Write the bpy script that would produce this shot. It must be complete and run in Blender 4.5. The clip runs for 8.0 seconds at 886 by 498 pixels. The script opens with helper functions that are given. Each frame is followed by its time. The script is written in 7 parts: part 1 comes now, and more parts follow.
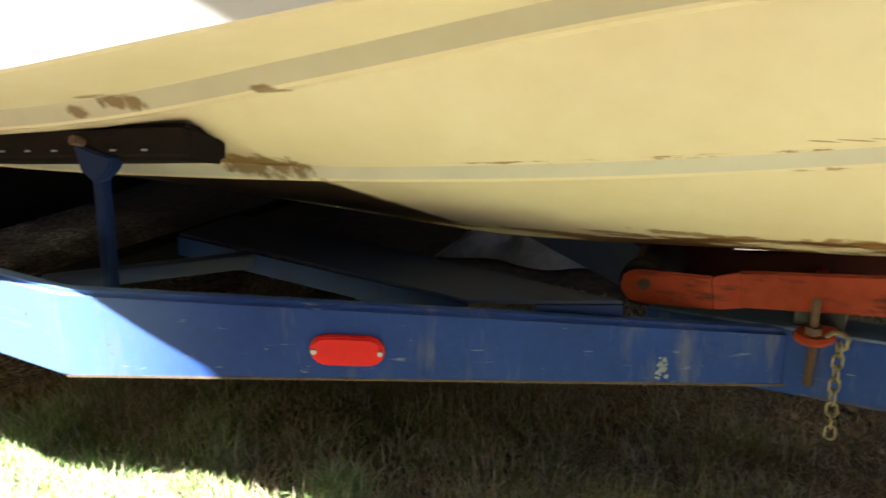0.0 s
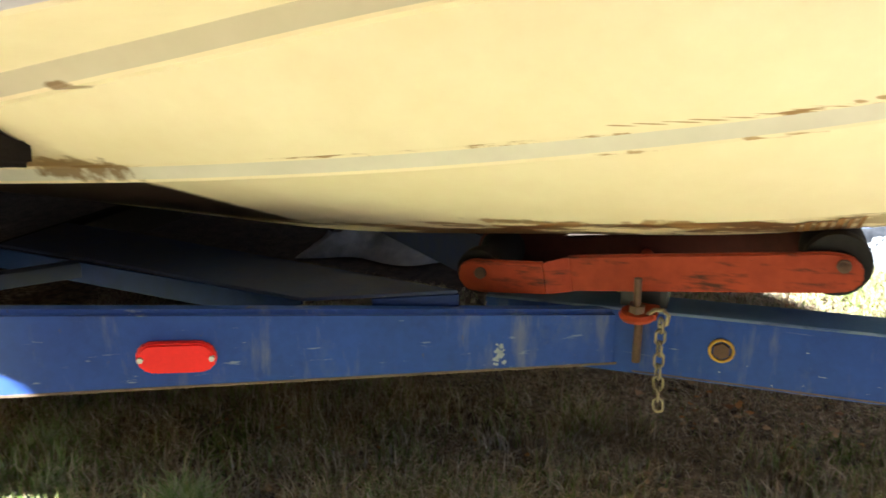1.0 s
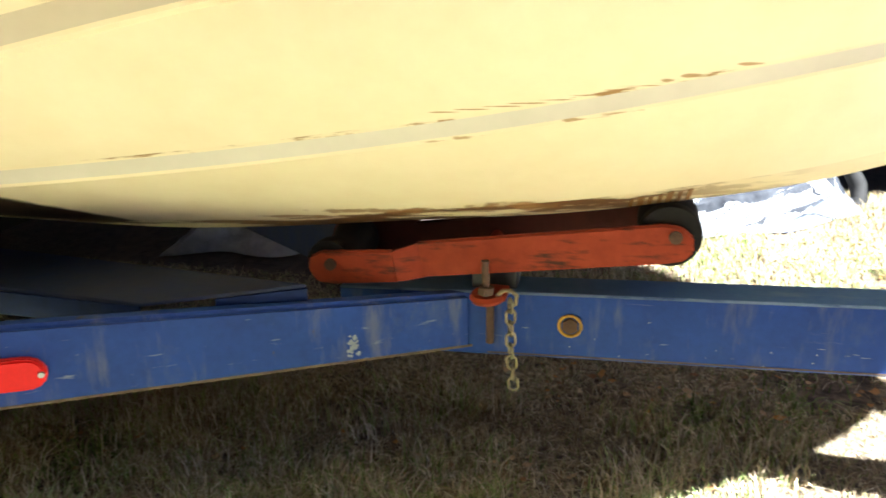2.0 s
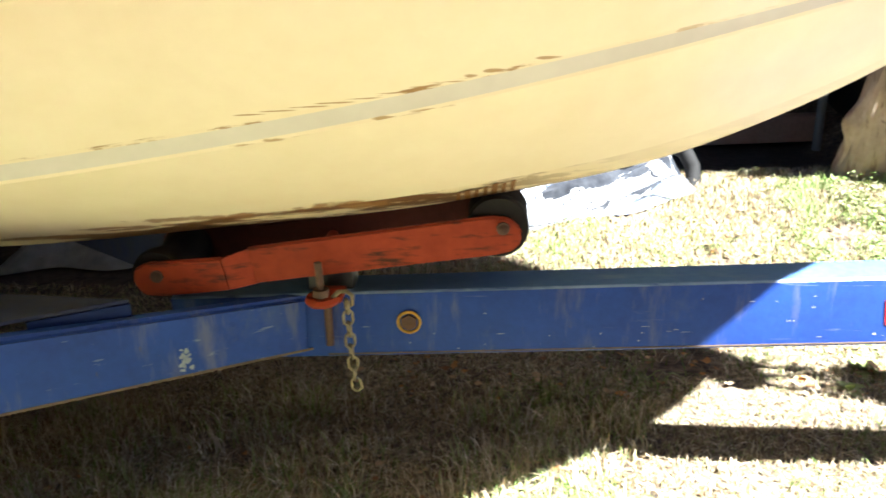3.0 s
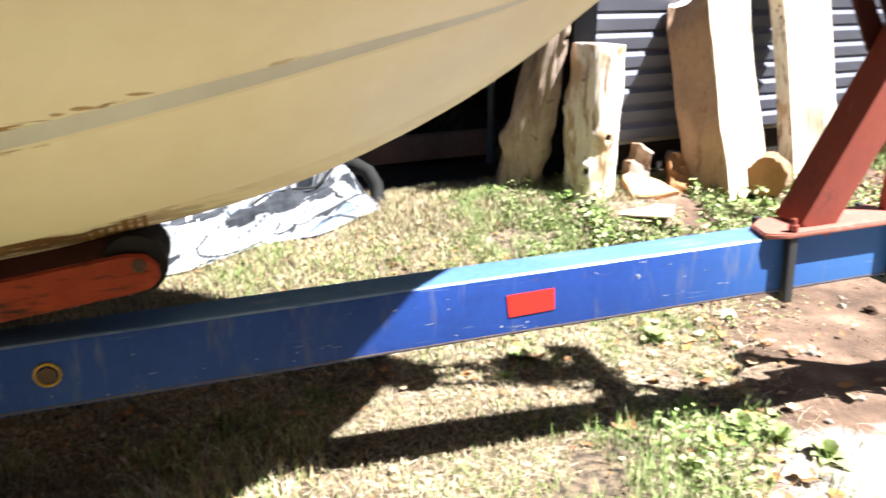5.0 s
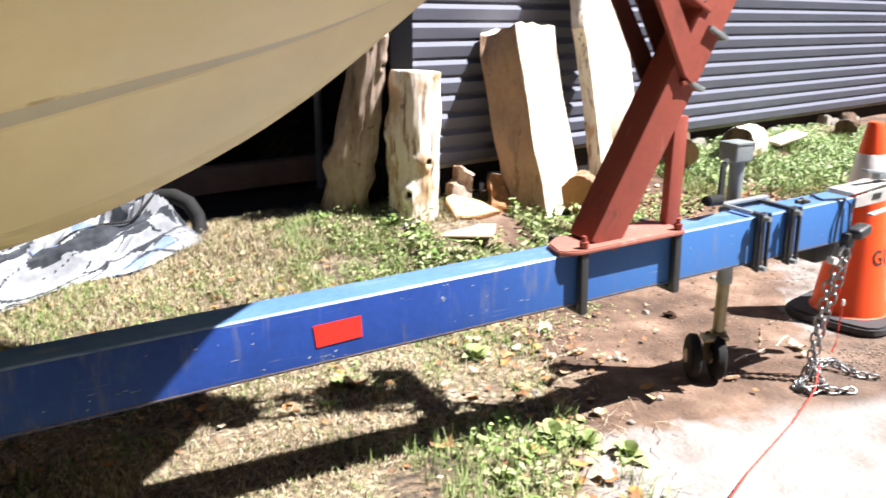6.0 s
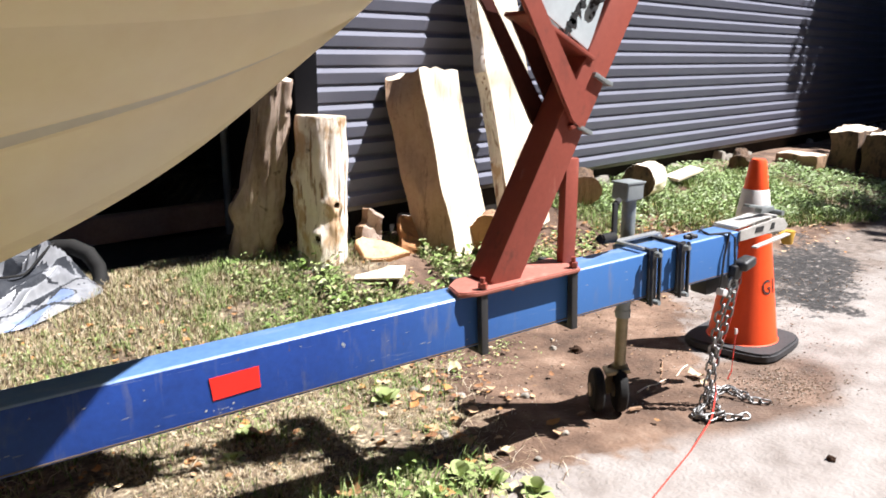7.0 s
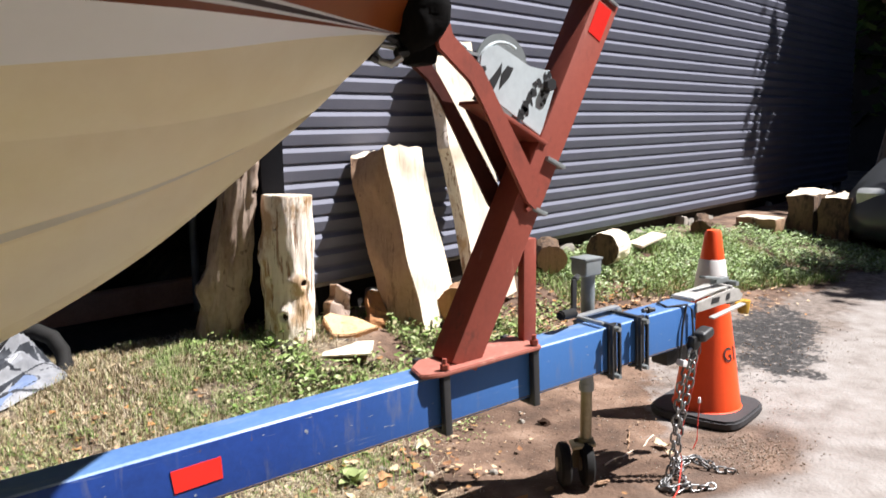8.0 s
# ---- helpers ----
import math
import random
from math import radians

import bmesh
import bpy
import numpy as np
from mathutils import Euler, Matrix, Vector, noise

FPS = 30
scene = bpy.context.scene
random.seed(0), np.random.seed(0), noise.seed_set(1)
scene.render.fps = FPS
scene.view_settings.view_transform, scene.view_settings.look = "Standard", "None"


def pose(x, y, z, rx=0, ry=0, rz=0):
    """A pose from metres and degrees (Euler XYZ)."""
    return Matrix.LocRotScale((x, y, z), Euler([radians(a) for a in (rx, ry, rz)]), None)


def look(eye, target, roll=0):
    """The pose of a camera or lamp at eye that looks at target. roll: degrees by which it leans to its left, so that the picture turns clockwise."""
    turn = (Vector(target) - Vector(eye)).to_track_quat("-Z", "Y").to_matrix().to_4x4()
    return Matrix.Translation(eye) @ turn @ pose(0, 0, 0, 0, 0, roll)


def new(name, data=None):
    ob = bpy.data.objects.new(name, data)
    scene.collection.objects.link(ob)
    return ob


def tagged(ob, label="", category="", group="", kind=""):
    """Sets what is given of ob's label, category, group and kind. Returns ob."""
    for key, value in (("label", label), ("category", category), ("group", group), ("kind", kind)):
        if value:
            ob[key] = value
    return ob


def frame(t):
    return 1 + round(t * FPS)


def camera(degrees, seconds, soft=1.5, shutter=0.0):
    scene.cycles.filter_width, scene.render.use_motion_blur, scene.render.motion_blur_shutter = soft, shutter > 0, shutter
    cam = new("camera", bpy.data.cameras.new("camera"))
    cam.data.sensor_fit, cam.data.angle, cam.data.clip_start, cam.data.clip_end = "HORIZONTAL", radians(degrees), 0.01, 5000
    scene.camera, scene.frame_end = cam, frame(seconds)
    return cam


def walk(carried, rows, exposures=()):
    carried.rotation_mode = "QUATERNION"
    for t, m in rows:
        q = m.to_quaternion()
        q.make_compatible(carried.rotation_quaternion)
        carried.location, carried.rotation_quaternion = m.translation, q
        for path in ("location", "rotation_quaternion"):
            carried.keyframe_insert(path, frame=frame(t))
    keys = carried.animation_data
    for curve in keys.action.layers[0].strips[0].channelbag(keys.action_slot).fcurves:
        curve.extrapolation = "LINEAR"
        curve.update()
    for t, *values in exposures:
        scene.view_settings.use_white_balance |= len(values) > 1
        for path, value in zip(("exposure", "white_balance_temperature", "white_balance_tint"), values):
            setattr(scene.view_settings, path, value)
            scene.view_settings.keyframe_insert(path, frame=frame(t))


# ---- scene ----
cam = camera(58.2, 8.0, soft=1.6, shutter=0.4)
PATH = [
    (0, (-0.857, -1.35, 0.982), (-1.8, 0.306, 0.378), 0.5),
    (0.5, (-0.816, -1.322, 0.983), (-1.63, 0.403, 0.381), 0.6),
    (1, (-0.779, -1.308, 0.971), (-1.468, 0.471, 0.37), 0.4),
    (1.5, (-0.742, -1.286, 0.976), (-1.315, 0.524, 0.346), -0.0),
    (3, (-0.636, -1.241, 0.983), (-0.769, 0.64, 0.318), -1.0),
    (3.5, (-0.606, -1.252, 0.985), (-0.593, 0.64, 0.338), -0.3),
    (4, (-0.591, -1.252, 0.985), (-0.436, 0.636, 0.342), 0.1),
    (4.5, (-0.554, -1.26, 0.987), (-0.228, 0.608, 0.35), 0.2),
    (5, (-0.499, -1.284, 0.998), (0.035, 0.542, 0.379), 0.0),
    (5.2, (-0.48, -1.29, 1.0), (0.135, 0.51, 0.384), 0.3),
    (6.3, (-0.41, -1.335, 1.019), (0.547, 0.337, 0.482), 0.3),
    (6.5, (-0.402, -1.337, 1.016), (0.588, 0.323, 0.503), 0.2),
    (7, (-0.39, -1.361, 1.032), (0.681, 0.261, 0.562), 0.2),
    (7.5, (-0.387, -1.385, 1.054), (0.725, 0.231, 0.665), -0.6),
    (8, (-0.383, -1.401, 1.078), (0.762, 0.209, 0.767), -0.8),
]
EXPOSURES = [(0.0, 2.9, 5850, 3), (1.5, 3.46, 5640, 7), (3.5, 3.0, 5800, 7), (5.0, 2.25, 5950, 9), (6.5, 1.66, 6000, 13), (8.0, 1.27, 6050, 13)]
walk(cam, [(t, look(eye, target, roll)) for t, eye, target, roll in PATH], EXPOSURES)

# ---- world and sun ----
SUN_TO = Vector((0.455, -0.30, 0.838)).normalized()
world = bpy.data.worlds.new("sky")
scene.world = world
world.use_nodes = True
wn = world.node_tree.nodes
sky = wn.new("ShaderNodeTexSky")
sky.sky_type, sky.sun_disc = "NISHITA", False
sky.air_density, sky.dust_density = 0.36, 0.1
sky.sun_elevation = math.asin(SUN_TO.z)
sky.sun_rotation = math.atan2(SUN_TO.x, SUN_TO.y)
world.node_tree.links.new(sky.outputs[0], wn["Background"].inputs[0])
wn["Background"].inputs[1].default_value = 0.05
sun_data = bpy.data.lights.new("sun", "SUN")
sun_data.energy, sun_data.angle, sun_data.color = 5.0, radians(0.55), (1.0, 0.95, 0.87)
sun = new("sun", sun_data)
sun.matrix_world = look(SUN_TO * 20, (0, 0, 0))


# ---- materials ----
def material(name, base, second=None, rough=0.6, metal=0.0, scale=6.0, fine=60.0, bump=0.1, mix=0.5, third=None, spots=0.0, rand=0.0, coat=0.0, ior=1.45, spec=0.5):
    """Two tones mixed by noise at two scales, small spots of a third tone, and fine relief."""
    m = bpy.data.materials.new(name)
    m.use_nodes = True
    n, l = m.node_tree.nodes, m.node_tree.links
    bsdf = n["Principled BSDF"]
    bsdf.inputs["Roughness"].default_value = rough
    bsdf.inputs["Metallic"].default_value = metal
    bsdf.inputs["Coat Weight"].default_value = coat
    bsdf.inputs["Specular IOR Level"].default_value = spec
    second = second or tuple(c * 0.8 for c in base)
    co = n.new("ShaderNodeTexCoord")
    big, small = n.new("ShaderNodeTexNoise"), n.new("ShaderNodeTexNoise")
    for tex, sc in ((big, scale), (small, fine)):
        tex.inputs["Scale"].default_value = sc
        tex.inputs["Detail"].default_value = 6
        tex.inputs["Roughness"].default_value = 0.62
        l.new(co.outputs["Object"], tex.inputs["Vector"])
    add = n.new("ShaderNodeMath")
    add.operation = "MULTIPLY_ADD"
    add.inputs[1].default_value = 0.45
    l.new(small.outputs[0], add.inputs[0])
    half = n.new("ShaderNodeMath")
    half.operation = "MULTIPLY"
    half.inputs[1].default_value = 0.55
    l.new(big.outputs[0], half.inputs[0])
    l.new(half.outputs[0], add.inputs[2])
    ramp = n.new("ShaderNodeValToRGB")
    ramp.color_ramp.elements[0].position, ramp.color_ramp.elements[1].position = mix - 0.16, mix + 0.16
    ramp.color_ramp.elements[0].color, ramp.color_ramp.elements[1].color = (*second, 1), (*base, 1)
    l.new(add.outputs[0], ramp.inputs[0])
    colour = ramp.outputs[0]
    if third:
        dots = n.new("ShaderNodeTexNoise")
        dots.inputs["Scale"].default_value, dots.inputs["Detail"].default_value = fine * 0.5, 8
        l.new(co.outputs["Object"], dots.inputs["Vector"])
        cut = n.new("ShaderNodeValToRGB")
        cut.color_ramp.elements[0].position, cut.color_ramp.elements[1].position = 0.72 - spots, 0.76 - spots
        l.new(dots.outputs[0], cut.inputs[0])
        mx = n.new("ShaderNodeMixRGB")
        mx.inputs[2].default_value = (*third, 1)
        l.new(cut.outputs[0], mx.inputs[0])
        l.new(colour, mx.inputs[1])
        colour = mx.outputs[0]
    if rand:
        info, hsv = n.new("ShaderNodeObjectInfo"), n.new("ShaderNodeHueSaturation")
        mr = n.new("ShaderNodeMapRange")
        mr.inputs[3].default_value, mr.inputs[4].default_value = 1 - rand, 1 + rand
        l.new(info.outputs["Random"], mr.inputs[0])
        l.new(mr.outputs[0], hsv.inputs["Value"])
        l.new(colour, hsv.inputs["Color"])
        colour = hsv.outputs[0]
    l.new(colour, bsdf.inputs["Base Color"])
    if bump:
        bp = n.new("ShaderNodeBump")
        bp.inputs["Strength"].default_value, bp.inputs["Distance"].default_value = bump, 0.004
        l.new(small.outputs[0], bp.inputs["Height"])
        l.new(bp.outputs[0], bsdf.inputs["Normal"])
    return m


# Dusty blue paint with the deep shade under the hull mixed in.
BLUE_DULL = material("dusty_shaded_blue_paint", (0.034, 0.038, 0.060), (0.010, 0.026, 0.10), rough=0.65, scale=4, fine=40, bump=0.25, spec=0.25, mix=0.46)
# Darker primer copy: shade on far bogie plate and gusset put into colour.
PRIMER_DARK = material("dark_primer", (0.085, 0.022, 0.016), (0.05, 0.013, 0.010), rough=0.7, scale=9, fine=60, bump=0.15, spec=0.2)
ZINC = material("bright_zinc_plate", (0.62, 0.68, 0.70), (0.50, 0.55, 0.57), rough=0.35, metal=0.15, scale=10, fine=60, bump=0.05)
CHIP = material("pale_flaked_paint", (0.38, 0.40, 0.42), (0.24, 0.27, 0.31), rough=0.7, scale=40, fine=120, bump=0.2)
GRIME = material("brown_edge_grime", (0.16, 0.115, 0.075), (0.09, 0.06, 0.04), rough=0.85, scale=30, fine=120, bump=0.3)
STEEL = material("galvanised_steel", (0.50, 0.51, 0.51), (0.34, 0.35, 0.35), rough=0.42, metal=0.6, scale=14, fine=90, bump=0.1)
CHAIN_STEEL = material("chain_steel", (0.34, 0.34, 0.34), (0.17, 0.165, 0.16), rough=0.42, metal=0.8, scale=30, fine=90, bump=0.15)
GREY_METAL = material("grey_painted_metal", (0.28, 0.30, 0.30), (0.22, 0.24, 0.24), rough=0.5, metal=0.3, scale=14, fine=90, bump=0.1)
BRASSY = material("yellowed_zinc", (0.33, 0.28, 0.18), (0.22, 0.18, 0.11), rough=0.45, metal=0.7, scale=12, fine=80, bump=0.1)
RUST = material("rusty_steel", (0.15, 0.085, 0.055), (0.075, 0.045, 0.032), rough=0.85, metal=0.2, scale=25, fine=120, bump=0.35)
RUBBER = material("black_rubber", (0.010, 0.010, 0.010), (0.018, 0.017, 0.016), rough=0.8, scale=10, fine=90, bump=0.2, spec=0.25)
SOOT = material("matt_black_rubber", (0.006, 0.006, 0.006), (0.010, 0.009, 0.009), rough=0.95, scale=10, fine=90, bump=0.3, spec=0.08)
CARPET = material("dark_bunk_carpet", (0.010, 0.008, 0.008), (0.022, 0.016, 0.014), rough=0.95, scale=10, fine=200, bump=0.8, spec=0.1)
BLACK = material("black_paint", (0.02, 0.02, 0.022), (0.03, 0.03, 0.03), rough=0.5, bump=0.05)
RED_TAPE = material("red_reflective_tape", (0.80, 0.025, 0.015), (0.72, 0.020, 0.012), rough=0.4, scale=20, fine=300, bump=0.05)
RED_LENS = material("red_lens", (0.86, 0.008, 0.004), (0.74, 0.006, 0.003), rough=0.35, scale=20, fine=200, bump=0.05, spec=0.25)
CREAM = material("cream_gelcoat", (0.80, 0.71, 0.485), (0.73, 0.62, 0.39), rough=0.4, scale=2.2, fine=14, bump=0.02, mix=0.5, third=(0.52, 0.37, 0.18), spots=-0.06)
STRAKE_UP = material("greyish_gelcoat", (0.58, 0.535, 0.395), (0.50, 0.455, 0.32), rough=0.5, scale=3, fine=14, bump=0.04, third=(0.40, 0.30, 0.13), spots=0.01, spec=0.3)
STRAKE = material("greyed_gelcoat", (0.655, 0.615, 0.505), (0.55, 0.515, 0.425), rough=0.55, scale=5, fine=16, bump=0.04, third=(0.34, 0.19, 0.06), spots=0.02, spec=0.3)
def stained(name, base, second, stain, direction=(5.0, 30.0, 30.0), cut=0.5, soft=0.06, rough=0.45, fine=14, bump=0.02, relief=0.0, fade=None, scale=2.2, **more):
    """A surface with long streaks of another tone along one direction, and relief along them."""
    m = material(name, base, second, rough=rough, scale=scale, fine=fine, bump=bump, **more)
    n, l = m.node_tree.nodes, m.node_tree.links
    bsdf = n["Principled BSDF"]
    old = bsdf.inputs["Base Color"].links[0].from_socket
    co, mp, tex, cutter, mx = (n.new("ShaderNode" + k) for k in ("TexCoord", "Mapping", "TexNoise", "ValToRGB", "MixRGB"))
    mp.inputs["Scale"].default_value = direction
    tex.inputs["Scale"].default_value, tex.inputs["Detail"].default_value, tex.inputs["Roughness"].default_value = 1.0, 8, 0.68
    l.new(co.outputs["Object"], mp.inputs[0]), l.new(mp.outputs[0], tex.inputs["Vector"]), l.new(tex.outputs[0], cutter.inputs[0])
    cutter.color_ramp.elements[0].position, cutter.color_ramp.elements[1].position = cut, cut + soft
    mx.inputs[2].default_value = (*stain, 1)
    l.new(cutter.outputs[0], mx.inputs[0]), l.new(old, mx.inputs[1]), l.new(mx.outputs[0], bsdf.inputs["Base Color"])
    if fade:
        sep, span, times = n.new("ShaderNodeSeparateXYZ"), n.new("ShaderNodeMapRange"), n.new("ShaderNodeMath")
        for k, v in ((1, fade[0]), (2, fade[1]), (3, 1.0), (4, fade[2])):
            span.inputs[k].default_value = v
        times.operation = "MULTIPLY"
        l.new(co.outputs["Object"], sep.inputs[0]), l.new(sep.outputs[0], span.inputs[0]), l.new(span.outputs[0], times.inputs[0])
        l.new(cutter.outputs[0], times.inputs[1]), l.new(times.outputs[0], mx.inputs[0])
    if relief:
        bp = n.new("ShaderNodeBump")
        bp.inputs["Strength"].default_value, bp.inputs["Distance"].default_value, bp.invert = relief, 0.012, True
        l.new(tex.outputs[0], bp.inputs["Height"]), l.new(bp.outputs[0], bsdf.inputs["Normal"])
    return m


def blots(m, places, brown):
    """Brown stains with ragged edges round places (x, z, half length, half height)."""
    n, l = m.node_tree.nodes, m.node_tree.links
    bsdf = n["Principled BSDF"]
    co, sep, wob = n.new("ShaderNodeTexCoord"), n.new("ShaderNodeSeparateXYZ"), n.new("ShaderNodeTexNoise")
    l.new(co.outputs["Object"], sep.inputs[0]), l.new(co.outputs["Object"], wob.inputs["Vector"])
    wob.inputs["Scale"].default_value, wob.inputs["Detail"].default_value = 34, 7

    def node(op, a, b):
        x = n.new("ShaderNodeMath")
        x.operation = op
        for k, v in enumerate((a, b)):
            if isinstance(v, (int, float)):
                x.inputs[k].default_value = v
            else:
                l.new(v, x.inputs[k])
        return x.outputs[0]

    for px, pz, rx, rz in places:
        dx = node("DIVIDE", node("SUBTRACT", sep.outputs[0], px), rx)
        dz = node("DIVIDE", node("SUBTRACT", sep.outputs[2], pz), rz)
        d = node("ADD", node("ADD", node("MULTIPLY", dx, dx), node("MULTIPLY", dz, dz)), node("MULTIPLY", node("SUBTRACT", wob.outputs[0], 0.5), 5.0))
        cutter, mx = n.new("ShaderNodeMapRange"), n.new("ShaderNodeMixRGB")
        for k, v in ((1, 0.3), (2, 1.2), (3, 0.85), (4, 0.0)):
            cutter.inputs[k].default_value = v
        mx.inputs[2].default_value = (*brown, 1)
        l.new(d, cutter.inputs[0]), l.new(cutter.outputs[0], mx.inputs[0])
        l.new(bsdf.inputs["Base Color"].links[0].from_socket, mx.inputs[1]), l.new(mx.outputs[0], bsdf.inputs["Base Color"])
    return m


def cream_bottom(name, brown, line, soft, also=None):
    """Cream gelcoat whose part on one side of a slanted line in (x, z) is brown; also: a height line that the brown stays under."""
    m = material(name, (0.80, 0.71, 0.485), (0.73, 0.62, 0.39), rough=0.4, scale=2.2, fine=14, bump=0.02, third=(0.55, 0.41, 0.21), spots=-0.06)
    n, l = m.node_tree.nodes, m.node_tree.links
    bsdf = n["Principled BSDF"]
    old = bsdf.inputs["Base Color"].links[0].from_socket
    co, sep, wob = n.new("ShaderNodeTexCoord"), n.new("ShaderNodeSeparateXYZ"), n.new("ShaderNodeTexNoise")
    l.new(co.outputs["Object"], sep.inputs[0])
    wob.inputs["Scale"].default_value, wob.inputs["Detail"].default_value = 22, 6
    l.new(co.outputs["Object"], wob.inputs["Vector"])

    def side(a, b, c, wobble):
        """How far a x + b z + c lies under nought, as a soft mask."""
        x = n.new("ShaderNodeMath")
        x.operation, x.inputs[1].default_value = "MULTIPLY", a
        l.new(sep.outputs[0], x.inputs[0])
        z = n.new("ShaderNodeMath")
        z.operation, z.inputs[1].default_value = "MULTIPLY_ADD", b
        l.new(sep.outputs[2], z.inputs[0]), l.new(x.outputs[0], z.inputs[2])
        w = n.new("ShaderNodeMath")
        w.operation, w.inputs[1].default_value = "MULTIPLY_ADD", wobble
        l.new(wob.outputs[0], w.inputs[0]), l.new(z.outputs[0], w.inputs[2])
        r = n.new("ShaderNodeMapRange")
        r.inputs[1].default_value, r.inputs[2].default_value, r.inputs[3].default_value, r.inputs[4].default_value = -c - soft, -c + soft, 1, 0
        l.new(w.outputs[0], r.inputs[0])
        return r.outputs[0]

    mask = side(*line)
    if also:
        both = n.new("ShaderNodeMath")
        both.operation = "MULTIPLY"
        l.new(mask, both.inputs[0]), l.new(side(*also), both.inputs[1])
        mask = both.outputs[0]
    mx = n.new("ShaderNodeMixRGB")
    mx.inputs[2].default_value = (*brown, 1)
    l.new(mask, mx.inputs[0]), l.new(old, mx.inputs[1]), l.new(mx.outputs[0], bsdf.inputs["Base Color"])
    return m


BLUE = stained("blue_paint", (0.024, 0.066, 0.300), (0.020, 0.047, 0.205), (0.068, 0.100, 0.215), (11.0, 11.0, 7.0), 0.57, 0.20, rough=0.5, scale=9.0, fine=60, bump=0.12, mix=0.47, third=(0.20, 0.24, 0.30), spots=-0.05, spec=0.16)
BLUE_PALE = stained("pale_blue_paint", (0.11, 0.205, 0.40), (0.065, 0.14, 0.33), (0.20, 0.27, 0.37), (6.0, 30.0, 30.0), 0.56, 0.15, rough=0.45, fine=60, bump=0.12, spec=0.4)
PRIMER = stained("red_oxide_primer", (0.31, 0.068, 0.042), (0.235, 0.048, 0.030), (0.13, 0.036, 0.025), (14.0, 14.0, 9.0), 0.60, 0.10, rough=0.6, fine=70, bump=0.12, third=(0.45, 0.17, 0.12), spots=-0.04)
PRIMER_DUST = stained("dusty_red_primer", (0.40, 0.155, 0.115), (0.31, 0.100, 0.072), (0.50, 0.27, 0.21), (12.0, 12.0, 9.0), 0.54, 0.16, rough=0.7, fine=70, bump=0.12)
ORANGE = stained("worn_orange_paint", (0.34, 0.050, 0.015), (0.21, 0.027, 0.010), (0.06, 0.018, 0.010), (9.0, 9.0, 50.0), 0.55, 0.12, rough=0.6, fine=40, bump=0.3, spec=0.2)
KEEL_DIRT = stained("keel_stained_gelcoat", (0.77, 0.67, 0.44), (0.70, 0.58, 0.35), (0.13, 0.055, 0.015), (3.5, 24.0, 34.0), 0.475, 0.05, fade=(-0.72, -0.42, 0.06))
STRAKE_DIRT = stained("strake_stained_gelcoat", (0.79, 0.695, 0.465), (0.72, 0.61, 0.38), (0.27, 0.14, 0.028), (8.5, 26.0, 40.0), 0.53, 0.06, fade=(-0.60, -0.25, 0.10))


def streaks(m, tone, direction, cut, soft, most):
    """Lays worn marks of another tone over a finished paint, drawn out along one direction."""
    n, l = m.node_tree.nodes, m.node_tree.links
    bsdf = n["Principled BSDF"]
    co, mp, tex, span, mx = (n.new("ShaderNode" + k) for k in ("TexCoord", "Mapping", "TexNoise", "MapRange", "MixRGB"))
    mp.inputs["Scale"].default_value = direction
    mp.inputs["Location"].default_value = (direction[0], 3.0, 7.0)
    tex.inputs["Scale"].default_value, tex.inputs["Detail"].default_value, tex.inputs["Roughness"].default_value = 1.0, 9, 0.65
    for k, v in ((1, cut), (2, cut + soft), (4, most)):
        span.inputs[k].default_value = v
    mx.inputs[2].default_value = (*tone, 1)
    l.new(co.outputs["Object"], mp.inputs[0]), l.new(mp.outputs[0], tex.inputs["Vector"]), l.new(tex.outputs[0], span.inputs[0])
    l.new(span.outputs[0], mx.inputs[0]), l.new(bsdf.inputs["Base Color"].links[0].from_socket, mx.inputs[1]), l.new(mx.outputs[0], bsdf.inputs["Base Color"])


def forward_fade(m, x0, x1, to, most=1.0):
    """Lets one tone give way to another between two stations along the trailer."""
    n, l = m.node_tree.nodes, m.node_tree.links
    bsdf = n["Principled BSDF"]
    co, sep, span, mx = (n.new("ShaderNode" + k) for k in ("TexCoord", "SeparateXYZ", "MapRange", "MixRGB"))
    span.interpolation_type = "SMOOTHSTEP"
    span.inputs[1].default_value, span.inputs[2].default_value, span.inputs[4].default_value = x0, x1, most
    mx.inputs[2].default_value = (*to, 1)
    l.new(co.outputs["Object"], sep.inputs[0]), l.new(sep.outputs[0], span.inputs[0]), l.new(span.outputs[0], mx.inputs[0])
    l.new(bsdf.inputs["Base Color"].links[0].from_socket, mx.inputs[1]), l.new(mx.outputs[0], bsdf.inputs["Base Color"])


# Rail's rear end is painted paler where the patch of sun falls.
forward_fade(BLUE, -1.70, -2.0, (0.21, 0.32, 0.50), 0.6)
forward_fade(BLUE, 0.15, 0.95, (0.070, 0.190, 0.45), 0.75)
streaks(BLUE, (0.17, 0.175, 0.21), (26.0, 26.0, 5.0), 0.55, 0.16, 0.55)
streaks(BLUE, (0.24, 0.27, 0.33), (4.0, 30.0, 90.0), 0.63, 0.06, 0.75)
streaks(BLUE, (0.11, 0.075, 0.055), (30.0, 30.0, 16.0), 0.645, 0.05, 0.8)
forward_fade(STRAKE_UP, -1.2, -0.55, (0.77, 0.67, 0.44))
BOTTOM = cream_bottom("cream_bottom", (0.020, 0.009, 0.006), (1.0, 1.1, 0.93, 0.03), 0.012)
BOTTOM_PANEL = cream_bottom("cream_panel", (0.22, 0.11, 0.03), (1.0, 0.0, 1.73, 0.10), 0.05, (-0.12, 1.0, -0.995, 0.05))
